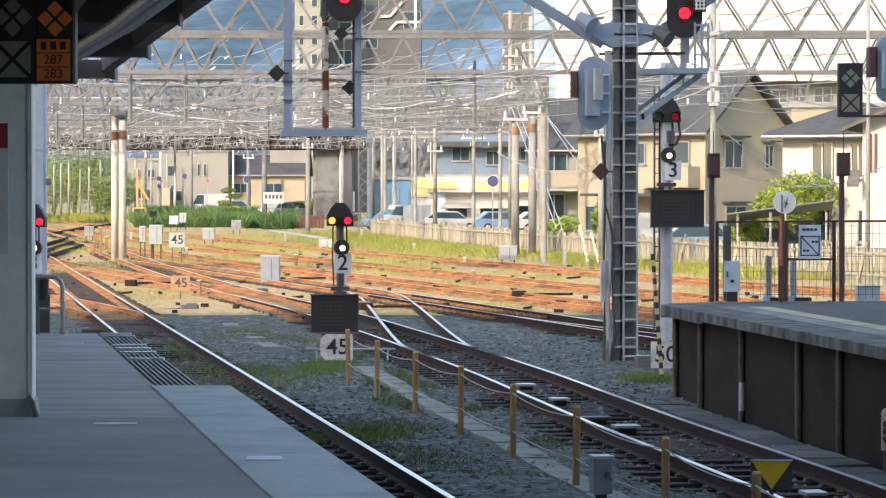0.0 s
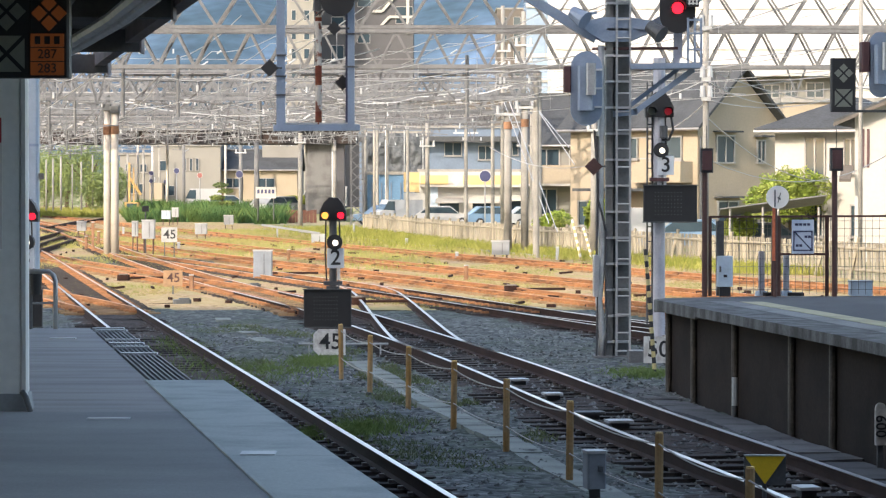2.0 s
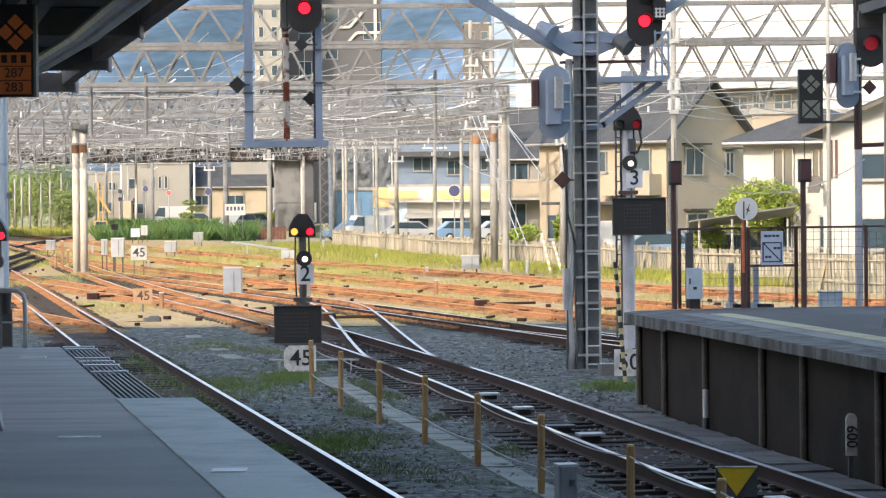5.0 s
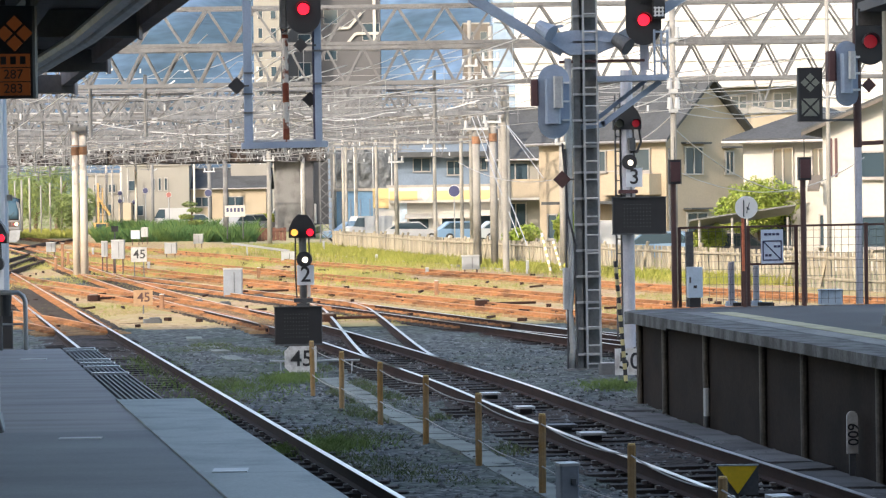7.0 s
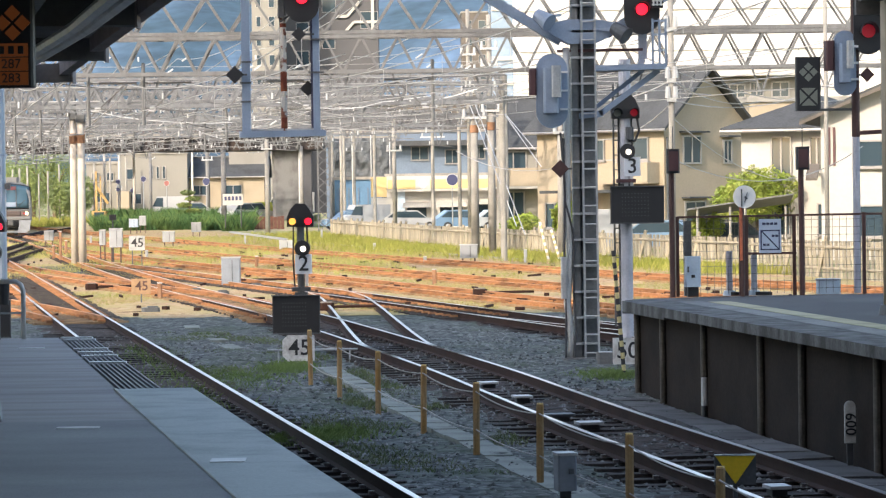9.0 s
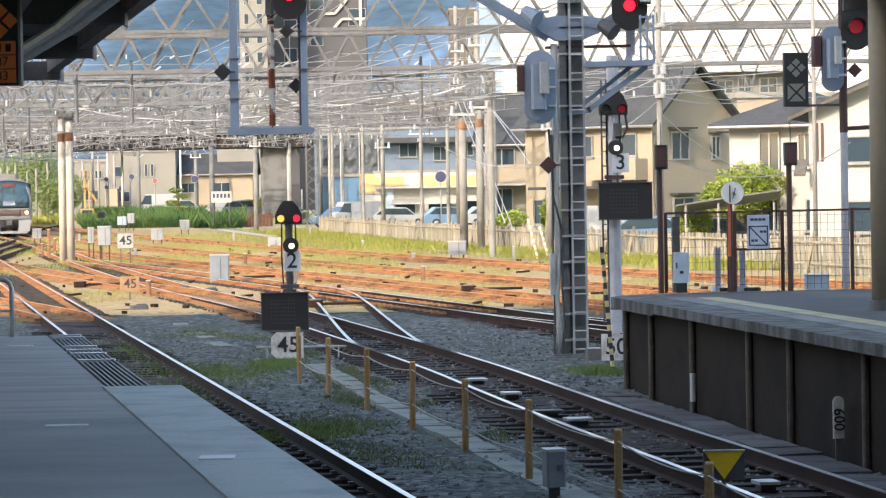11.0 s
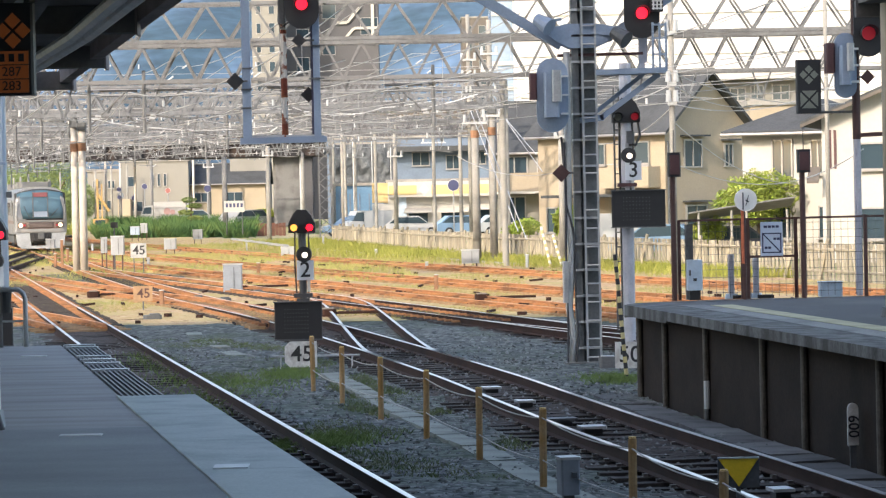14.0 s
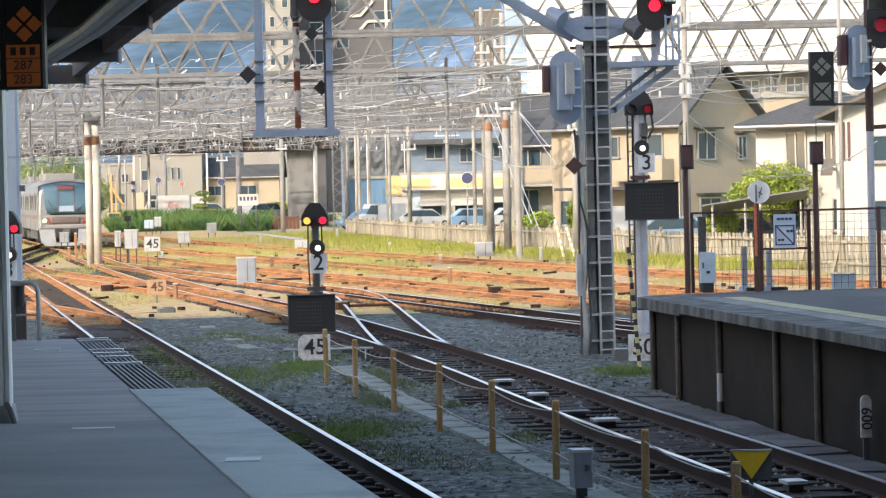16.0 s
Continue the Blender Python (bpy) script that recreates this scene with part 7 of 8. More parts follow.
    part("porch_roof", Build().box((2.4, -0.9, 3.0), (5.2, 1.8, 0.14)), "white_wall", h)
    # white house with hipped roof, wing and awnings
    Z = 132
    s = Z / 5578.4
    h = thing("house", (14.221, 132, -0.3), radians(-24), "white two-storey house with grey hipped roof", "house", "houses")
    part("wall", Build().box((2.6, 3, 2.65), (5.2, 6, 5.3)), "white_wall", h)
    part("roof", Build().add([(-0.7, -0.7, 5.2), (5.9, -0.7, 5.2), (5.9, 6.7, 5.2), (-0.7, 6.7, 5.2), (2.6, 2.2, 6.7), (2.6, 3.8, 6.7), (-0.7, -0.7, 5.34), (5.9, -0.7, 5.34), (5.9, 6.7, 5.34), (-0.7, 6.7, 5.34)], [(0, 3, 2, 1), (0, 1, 7, 6), (1, 2, 8, 7), (2, 3, 9, 8), (3, 0, 6, 9), (6, 7, 4), (7, 8, 5, 4), (8, 9, 5), (9, 6, 4, 5)]), "roof_tile", h)
    for xx, zz, w, hh in ((1.75, 4.15, 0.85, 1.6), (3.3, 4.2, 0.6, 1.4), (1.4, 1.5, 1.4, 1.3), (3.8, 1.5, 1.0, 1.3)):
        window(h, xx, zz, w, hh, 0)
    part("gutter", Build().tube((-0.7, -0.72, 5.2), (5.9, -0.72, 5.2), 0.07, seg=8), "frame", h)
    h = thing("house", (16.227, 122, -0.3), radians(-14), "bright cream house wing with narrow windows", "house", "houses")
    part("wall", Build().plate([(0, 0), (5, 0), (5, 6.9), (3.6, 7.1), (0, 5.6)], 0, 6), "white_wall", h)
    part("roof", Build().plate([(-0.75, 5.3), (3.6, 7.12), (7.6, 5.45), (7.6, 5.62), (3.6, 7.3), (-0.75, 5.48)], -0.6, 6.6), "roof_tile", h)
    part("verge_board", Build().plate([(-0.75, 5.24), (3.6, 7.06), (3.6, 7.2), (-0.75, 5.38)], -0.66, -0.61), "brown_wall", h)
    for xx in (0.32, 0.52):
        part("slit_window", Build().box((xx, -0.02, 4.4), (0.1, 0.06, 1.5)), "maroon", h)
    for xx, zz, w, hh in ((1.9, 4.1, 1.2, 1.0), (1.9, 1.5, 1.2, 1.2)):
        window(h, xx, zz, w, hh, 0, 1)
    part("awning", Build().add([(-0.5, -0.03, 3.75), (-0.05, -0.03, 3.75), (-0.05, -0.9, 3.20), (-0.5, -0.9, 3.20), (-0.5, -0.03, 3.65), (-0.05, -0.03, 3.65), (-0.05, -0.9, 3.10), (-0.5, -0.9, 3.10)], [(0, 3, 2, 1), (4, 5, 6, 7), (0, 1, 5, 4), (1, 2, 6, 5), (2, 3, 7, 6), (3, 0, 4, 7)]), "brown_wall", h)
    # cream house behind, with a terrace
    b = block("house", 1345, 1500, 136, 190, 9, "cream_wall", "cream flat-roofed house behind the white one", cat="house")
    put_windows(b, 190, 1422, ((1365, 160, 1392, 182), (1402, 156, 1424, 180), (1440, 156, 1470, 182)), 2)
    part("terrace_slab", Build().box((0, -0.6, 9.394 + 0.3), (5.6, 1.4, 0.35)), "white_wall", b)
    b = block("house", 1400, 1700, 190, 165, 8, "beige_wall", "beige house with a flat parapet behind the white one", cat="house")
    put_windows(b, 165, 1550, ((1480, 210, 1500, 240), (1590, 220, 1630, 260)), 2)
    # carport
    c = thing("carport", (13.462, 126, -0.3), radians(-4), "grey curved-roof carport on thin posts", "carport")
    part("roof", Build().add([(-2.1, -1.2, 2.0), (2.1, -1.2, 2.55), (2.1, 1.6, 2.2), (-2.1, 1.6, 1.65), (-2.1, -1.2, 2.06), (2.1, -1.2, 2.61), (2.1, 1.6, 2.26), (-2.1, 1.6, 1.71)], [(0, 3, 2, 1), (4, 5, 6, 7), (0, 1, 5, 4), (1, 2, 6, 5), (2, 3, 7, 6), (3, 0, 4, 7)]), "mast", c)
    for xx in (-1.7, -0.4, 0.2, 1.8):
        part("post", Build().tube((xx, -1.0, 0), (xx, -1.0, 2.1), 0.05, seg=8), "frame", c)
    # left-hand houses along the street
    b = block("house", 283, 404, 268, 302, 9, "cream_wall", "cream flat-roofed building with three slit windows", cat="house")
    put_windows(b, 302, 343, ((338, 290, 343, 312), (349, 290, 354, 312), (360, 290, 365, 312), (296, 294, 310, 312), (296, 338, 322, 356), (350, 344, 374, 360)), 1, False)
    part("side_annex", Build().box((S_(-50, 302), -1.2, 1.6), (S_(22, 302), 2.4, 3.2)), "beige_wall", b)
    b = gable_house((-20.708, 304, -0.3), 0, 7.4, 7, 4.6, 6.2, "beige_wall", "roof_tile", "beige roadside house with low grey roof")
    for xx, zz, w, hh in ((1.2, 3.2, 1.8, 0.9), (4.4, 3.2, 1.6, 0.9), (1.2, 1.2, 1.4, 1.0)):
        window(b, xx, zz, w, hh, 0)
    b = block("house", 478, 545, 262, 306, 8, "cream_wall", "cream house beside the bridge pier", cat="house")
    put_windows(b, 306, 511, ((486, 292, 500, 306), (515, 292, 530, 306), (490, 335, 520, 350)), 2)
    b = block("house", 226, 286, 284, 310, 8, "cream_wall", "pale house among the roadside poles", cat="house")
    put_windows(b, 310, 256, ((236, 300, 248, 314), (262, 300, 274, 314), (240, 335, 268, 352)), 2)
    sb = thing("shop_banner", (-12.9, 240, -0.02), 0, "white roadside banner board with blue lettering bars", "sign")
    part("panel", Build().box((0, 0, 1.833 + 0.3), (S_(36, 240), 0.12, S_(20, 240))), "white_wall", sb)
    for k in range(5):
        part("text_bar", Build().box((S_(-13 + 6.5 * k, 240), -0.07, 1.919 + 0.3), (S_(4, 240), 0.03, S_(7, 240))), "sign_blue", sb)
    for dx in (-0.6, 0.6):
        part("leg", Build().tube((dx, 0, 0), (dx, 0, 1.704 + 0.3), 0.05, seg=6), "dark_steel", sb)
    # orange machinery behind the poles
    m = thing("piling_machine", (-24.73, 255, -0.3), 0, "yellow-orange construction machine with upright mast", "machine")
    part("mast", Build().box((0, 0, 2.4), (0.16, 0.2, 4.8)).box((0.35, 0, 2.2), (0.1, 0.12, 4.4)), "machine_yellow", m)
    part("cab", Build().box((0.2, 0.6, 1.0), (1.2, 1.6, 1.2), 0, 0.1), "machine_yellow", m)
    part("cab_glass", Build().box((0.2, -0.22, 1.2), (0.8, 0.05, 0.6)), "window", m)
    part("crawler", Build().box((0.2, 0.6, 0.25), (1.6, 2.2, 0.5), 0, 0.1), "black", m)
    part("boom", Build().bar((0, 0, 3.6), (0.9, 0.2, 2.2), 0.2, 0.2), "machine_yellow", m)
    # vehicles
    car((11.093, 140, -0.3), 170, "car_blue", "blue-grey parked car behind the fence")
    car((9.519, 150, -0.3), 180, "car_white", "white parked van behind the fence", 3.6, 1.9, "van")
    car((12.712, 128, -0.3), 176, "car_dark", "dark parked car under the carport")
    car((4.332, 228, -0.3), 10, "car_blue", "blue parked car before the shop")
    car((7.179, 225, -0.3), 10, "car_silver", "silver parked car before the shop")
    car((0.665, 232, -0.3), 0, "car_white", "white parked car before the shop")
    car((-13.3, 257, 0.32), 60, "car_silver", "silver parked car by the roadside")
    car((-12.5, 260, 0.32), 60, "car_white", "white parked car by the roadside")
    car((-18.9, 290, 0.32), 5, "car_white", "white parked car by the street")
    car((-21.4, 290, 0.32), 180, "car_white", "white box van by the street", 3.6, 2.05, "van")
    car((-2.792, 236, -0.3), 200, "car_white", "white box van beside the shop", 3.4, 1.9, "van")
    car((-4.044, 240, -0.3), 200, "car_blue", "blue car beside the blue shed")


def street_bank():
    """The raised street beyond the yard and the low rusty boards at its foot."""
    out = [(251, -0.3), (255, 0.15), (258, 0.3), (330, 0.32), (330, -0.35), (251, -0.35)]
    solid("street_bank", Build().side(out, -26.5, -8.6), "earth", "raised earth bank carrying the street", "bank", kind="structure")
    f = thing("low_fence", (-14.0, 249.5, -0.3), 0, "low fence of dark rust-brown boards", "fence")
    for k in range(17):
        part("board", Build().box((0.28 * k, 0.02 * (k % 2), 0.5), (0.26, 0.05, 1.0 + 0.08 * math.sin(k * 2.1))), "rust_board", f)
    part("rail", Build().bar((-0.1, -0.06, 0.8), (4.6, -0.06, 0.8), 0.05, 0.08), "rust_board", f)


M["rust_board"] = mat("rust_brown_boards", (0.12, 0.06, 0.045), 0.9, vary=0.2, scale=2, fine=20)
M["apartment_white"] = mat("white_tile_facade", (0.57, 0.555, 0.525), 0.7, vary=0.04, scale=0.3, fine=8)
# Panes nearly wall-pale: the sunlit facade's glare is put into their colour.
M["pale_pane"] = mat("glare_pale_pane", (0.55, 0.54, 0.52), 0.3, vary=0.06, bump=0)
M["glass_wall"] = mat("pale_blue_glazing", (0.2, 0.27, 0.36), 0.25, vary=0.08, scale=0.5, fine=3, bump=0)
M["machine_yellow"] = mat("yellow_orange_machine_paint", (0.42, 0.27, 0.1), 0.5, vary=0.1, bump=0)


def road_bridge():
    Z = 258
    b = thing("road_bridge", (0, Z, 0), 0, "dark steel road bridge on grey concrete piers", "bridge")
    x = lambda u: (u - 784) * Z / 5578.4
    z = lambda v: qZZ(v, v, Z)
    part("girder", Build().box((x(302), 4, (z(264) + z(240)) / 2), (x(644) - x(-40), 8, z(240) - z(264))), "bridge_dark", b)
    part("deck", Build().box((x(302), 4, z(237)), (x(644) - x(-40), 9, 0.3)), "concrete", b)
    for k in range(45):
        part("railing_post", Build().box((x(-30 + 15 * k), -0.4, z(230)), (0.12, 0.12, 0.8)), "brown_steel", b)
    part("railing_bar", Build().box((x(302), -0.4, z(222)), (x(644) - x(-40), 0.1, 0.12)), "brown_steel", b)
    part("railing_bar", Build().box((x(302), -0.4, z(229)), (x(644) - x(-40), 0.1, 0.08)), "brown_steel", b)
    for k in range(22):
        part("stiffener", Build().box((x(-20 + 31 * k), -0.08, (z(264) + z(240)) / 2), (0.1, 0.2, z(240) - z(264))), "dark_steel", b)
    for k in range(60):
        part("truss_diagonal", Build().bar((x(-30 + 11 * k), -0.5, z(262)), (x(-30 + 11 * (k + 1)), -0.5, z(241)) if k % 2 else (x(-30 + 11 * (k - 1)), -0.5, z(241)), 0.1, 0.1), "lattice", b)
    part("pier", Build().box((x(587), 3.5, z(262) / 2 - 0.15), (x(620) - x(552), 5, z(262) + 0.3), 0, 0.25), "concrete_dark", b)
    part("pier_edge", Build().box((x(616), 0.8, z(262) / 2 - 0.15), (x(624) - x(610), 0.6, z(262) + 0.3)), "grey_wall", b)
    part("downpipe", Build().tube((x(603), 0.85, -0.3), (x(603), 0.85, z(264)), 0.14, seg=8), "box_grey", b)
    part("pier", Build().box((x(-60), 3.5, z(262) / 2 - 0.15), (2.6, 5, z(262) + 0.3), 0, 0.25), "concrete_dark", b)


M["bridge_dark"] = mat("dark_bridge_girder", (0.03, 0.03, 0.034), 0.8, vary=0.2, scale=0.5, fine=6, second=(0.055, 0.04, 0.034))


def boundary_fence():
    """Leaning pale boards along the yard's edge."""
    f = thing("boundary_fence", (0, 0, 0), 0, "old fence of leaning pale boards and posts", "fence")
    line = [(15.5, 84), (12.9, 95), (9.3, 111), (5.0, 130), (1.0, 152), (-3.1, 183), (-4.4, 192)]
    rnd = random.Random(9)
    me = [Build().box((0, 0, 0.62), (w, 0.05, 1.24), 0, 0.01).mesh("board", M["fence_board"]) for w in (0.2, 0.16, 0.24)]
    for i, (x, y, a) in enumerate(along(line, 0.36)):
        ob = new("board", me[i % 3])
        ob.parent, ob.location = f, (x, y, -0.3)
        ob.rotation_euler = (rnd.uniform(-0.02, 0.02), 0.1 + rnd.uniform(-0.05, 0.06), a + rnd.uniform(-0.05, 0.05))
    pm = Build().bar((0, 0, 0), (0.42, -0.25, 1.35), 0.09, 0.09).mesh("brace", M["fence_board"])
    for x, y, a in along(shifted(line, 0.25), 3.1):
        ob = new("brace", pm)
        ob.parent, ob.location, ob.rotation_euler = f, (x - 0.35, y - 0.4, -0.3), (0, rnd.uniform(-0.1, 0.1), 0)
    part("rail", Build().path([(x, y - 0.08, 0.75) for x, y in line], 0.05, 6), "fence_board", f)
    part("rail", Build().path([(x, y - 0.08, 0.1) for x, y in line], 0.05, 6), "fence_board", f)
    k = solid("low_wall", sweep(Build(), [(4.724, 122), (2.289, 133), (-10.899, 200)], [(-0.08, 0), (0.08, 0), (0.08, 0.2), (-0.08, 0.2)], -0.28), "concrete", "low pale concrete kerb running through the grass", "kerb")


# ---- plants ----
def leaf_cloud(build, centre, size, count, leaf, rnd, lump=0.35):
    """Small leaf quads over an uneven crown."""
    c = Vector(centre)
    off = Vector((rnd.uniform(0, 50), rnd.uniform(0, 50), 0))
    for _ in range(count):
        d = Vector((rnd.gauss(0, 1), rnd.gauss(0, 1), rnd.gauss(0, 1))).normalized()
        r = 1 + lump * noise.noise(d * 1.9 + off) + 0.5 * lump * noise.noise(d * 4.5 + off)
        r *= rnd.uniform(0.62, 1.0) ** 0.5
        p = c + Vector((d.x * size[0], d.y * size[1], d.z * size[2])) * r
        a = Vector((rnd.gauss(0, 1), rnd.gauss(0, 1), rnd.gauss(0, 1))).normalized()
        b = a.orthogonal().normalized() * leaf * rnd.uniform(0.5, 1.1)
        a = a * leaf * rnd.uniform(0.6, 1.2)
        build.add([p - a, p + b * 0.6, p + a, p - b * 0.6], [(0, 1, 2, 3)])
    return build


def tree(place, h, crown, count, leaf, mt, label, seed, name="tree"):
    rnd = random.Random(seed)
    t = thing(name, place, 0, label, "tree" if name == "tree" else "shrub", "trees and shrubs")
    tr = Build().tube((0, 0, 0), (0.05, 0, h * 0.45), 0.035 * h, 0.022 * h, 8)
    for k in range(6):
        a = k * 1.05
        tr.tube((0.05, 0, h * (0.25 + 0.03 * k)), (0.6 * crown[0] * math.cos(a), 0.6 * crown[1] * math.sin(a), h * 0.62), 0.016 * h, 0.006 * h, 6)
    part("trunk", tr, "bark", t)
    cr = Build()
    for k in range(7):
        a, q = k * 0.9, (0.0 if k == 0 else 0.48)
        leaf_cloud(cr, (q * crown[0] * math.cos(a), q * crown[1] * math.sin(a), h - crown[2] + crown[2] * rnd.uniform(-0.35, 0.3) * (k > 0)), tuple(c * rnd.uniform(0.5, 0.72) for c in crown), count // 7, leaf, rnd)
    part("crown", cr, mt, t)
    return t


def blades(name, spots, height, mt, label, seed, spread=0.3, width=0.02):
    """Upright blades of grass round the given plan spots (x, y, ground)."""
    rnd = random.Random(seed)
    b = Build()
    for x, y, z in spots:
        h = height * rnd.uniform(0.4, 1.15)
        a = rnd.uniform(0, 6.28)
        dx, dy = math.cos(a) * width, math.sin(a) * width
        lx, ly = rnd.gauss(0, spread) * h, rnd.gauss(0, spread) * h
        b.add([(x - dx, y - dy, z), (x + dx, y + dy, z), (x + lx * 0.5 + dx * 0.6, y + ly * 0.5, z + h * 0.6), (x + lx, y + ly, z + h)], [(0, 1, 2), (0, 2, 3)])
    return solid(name, b, mt, label, "grass", kind="stuff")


def plants():
    rnd = random.Random(21)
    tree((14.75, 131, -0.3), 4.0, (1.75, 1.3, 1.45), 11000, 0.075, "leaf", "bushy light green garden tree behind the carport", 1)
    tree((15.402, 133, -0.3), 3.2, (0.9, 0.9, 1.1), 3500, 0.075, "leaf", "light green garden tree beside the house", 6)
    for u, s in ((1308, 2), (1336, 3)):
        tree((qXX(u, u, 127), 127, -0.3), 2.1, (0.42, 0.42, 0.8), 2600, 0.05, "leaf", "clipped oval garden shrub", s, "shrub")
    tree((5.22, 140, -0.3), 2.0, (0.8, 0.6, 0.72), 3500, 0.07, "leaf", "round green shrub behind the board fence", 4, "shrub")
    for u, Z, h, c, s in ((170, 330, 8.8, (3.8, 2.4, 4.3), 11), (132, 345, 7.4, (3.4, 2.4, 3.5), 12), (95, 350, 7.8, (3.4, 2.4, 3.8), 13), (55, 355, 8.6, (3.8, 2.4, 4.2), 14), (205, 300, 4.8, (2.4, 1.8, 2.4), 15), (15, 350, 8.6, (3.8, 2.4, 4.2), 16), (536, 263, 2.2, (1.0, 1, 0.8), 17), (1085, 150, 2.6, (0.9, 0.9, 1.1), 18)):
        tree((qXX(u, u, Z), Z, -0.3), h, c, 9000, 0.11, "leaf_dark" if Z > 290 else "leaf", "leafy green tree beyond the yard", s)
    # a clipped pine in a garden
    p = thing("tree", (-17.279, 255, -0.3), 0, "clipped garden pine with layered pads", "tree", "trees and shrubs")
    part("trunk", Build().tube((0, 0, 0), (0.1, 0, 2.6), 0.1, 0.06, 7), "bark", p)
    cr = Build()
    for k, (dx, z) in enumerate(((0.4, 1.5), (-0.4, 2.0), (0.35, 2.5), (-0.1, 3.0))):
        leaf_cloud(cr, (dx, 0, z), (0.6, 0.5, 0.2), 350, 0.09, rnd)
    part("crown", cr, "leaf_dark", p)

    def strip(n, pick):
        return [pick() for _ in range(n)]

    def fence_side():
        y = rnd.uniform(98, 200)
        xf = np.interp(y, [84, 95, 111, 130, 152, 183, 192, 210], [15.5, 12.9, 9.3, 5.0, 1.0, -3.1, -4.4, -6])
        return (xf - abs(rnd.gauss(0, 1.0)) * (2.6 if y > 135 else 1.3), y, -0.2)

    blades("tall_grass", strip(20000, fence_side), 0.42, "grass", "tall yellow-green grass along the boundary fence", 31, 0.35, 0.014)

    def weeds():
        while True:
            u = rnd.uniform(240, 520)
            Z = rnd.uniform(240, 262)
            if noise.noise((u * 0.03, Z * 0.12, 4.0)) > -0.12:
                break
        return ((u - 784) * Z / 5578.4, Z, -0.3 + 0.6 * max(0.0, min(1.0, (Z - 251) / 6)))

    blades("roadside_weeds", strip(22000, weeds), 1.15, "bank_weed", "thick green weeds along the street side", 32, 0.35, 0.035)

    def far_left():
        u = rnd.uniform(40, 250)
        Z = rnd.uniform(275, 340)
        return ((u - 784) * Z / 5578.4, Z, -0.3)

    blades("meadow_grass", strip(16000, far_left), 0.7, "grass", "bright green grass beyond the far tracks", 33, 0.4, 0.035)

    def between():
        while True:
            y = 71.5 + 124 * rnd.random() ** 1.3
            x = rnd.uniform(-20, 14) - 0.16 * (y - 66)
            # bare rusty ground on the outer side of the yard
            if x < -0.105 * y and rnd.random() < 0.85:
                continue
            if noise.noise((x * 0.25, y * 0.09, 7.0)) > 0.08:
                return (x, y, -0.15)

    blades("dry_grass", strip(60000, between), 0.075, "dry_grass", "dry yellow-green grass between the rusty tracks", 34, 0.6, 0.009)

    def yard_patch():
        while True:
            y = 104 + 92 * rnd.random()
            x = rnd.uniform(-17, 7) - 0.1 * (y - 104)
            if noise.noise((x * 0.22, y * 0.05, 21.0)) > 0.02:
                return (x, y, -0.17)

    blades("yard_grass", strip(30000, yard_patch), 0.2, "yard_grass", "yellow-green grass grown over the far sidings", 39, 0.4, 0.014)

    def near_weeds():
        while True:
            y = rnd.uniform(31, 64)
            x = rnd.uniform(EDGE_A(y) + 2.4, 2.28 - 0.14 * (y - 35.9) - 1.0)
            if noise.noise((x * 0.9, y * 0.35, 2.0)) > 0.12:
                return (x, y, -0.2)

    blades("ballast_weeds", strip(12000, near_weeds), 0.075, "weed", "dark green weeds growing in the ballast", 35, 0.6, 0.006)

    def clump():
        k = rnd.choice(((-0.95, 36.6, 0.55, 0.8), (-1.2, 35.8, 0.35, 0.6), (-1.9, 50.5, 0.5, 1.6), (3.1, 47.6, 0.5, 0.9), (-2.6, 47.5, 0.8, 2.0)))
        return (k[0] + rnd.gauss(0, k[2] * 0.5), k[1] + rnd.gauss(0, k[3] * 0.6), -0.2)

    blades("grass_tuft", strip(9000, clump), 0.1, "weed_light", "fresh green grass tufts in the ballast", 36, 0.6, 0.006)

    def track_side():
        y = rnd.uniform(41, 58)
        return (3.825 - LEAN * y - 0.57 + rnd.choice((0.3, 0.8, 0.95, 0.95, 1.3)) + rnd.gauss(0, 0.14), y, -0.19)

    blades("track_weeds", strip(1000, track_side), 0.12, "weed_light", "low weeds between platform end and rail", 37, 0.5, 0.007)


M["dry_grass"] = mat("dry_yellow_grass", (0.27, 0.23, 0.09), 0.9, vary=0.25, scale=0.4, fine=5, second=(0.2, 0.225, 0.06), bump=0)
M["yard_grass"] = mat("pale_yellow_green_grass", (0.3, 0.27, 0.1), 0.9, vary=0.25, scale=0.4, fine=5, second=(0.22, 0.26, 0.07), bump=0)
M["bank_weed"] = mat("blue_green_weeds", (0.055, 0.115, 0.04), 0.8, vary=0.35, scale=0.8, fine=5, second=(0.11, 0.165, 0.045), bump=0)
M["weed"] = mat("dusty_dark_weeds", (0.1, 0.135, 0.06), 0.8, vary=0.3, scale=1.5, fine=12, second=(0.14, 0.15, 0.07), bump=0)
M["weed_light"] = mat("fresh_weeds", (0.14, 0.2, 0.06), 0.8, vary=0.3, scale=2, fine=12, second=(0.1, 0.15, 0.04), bump=0)


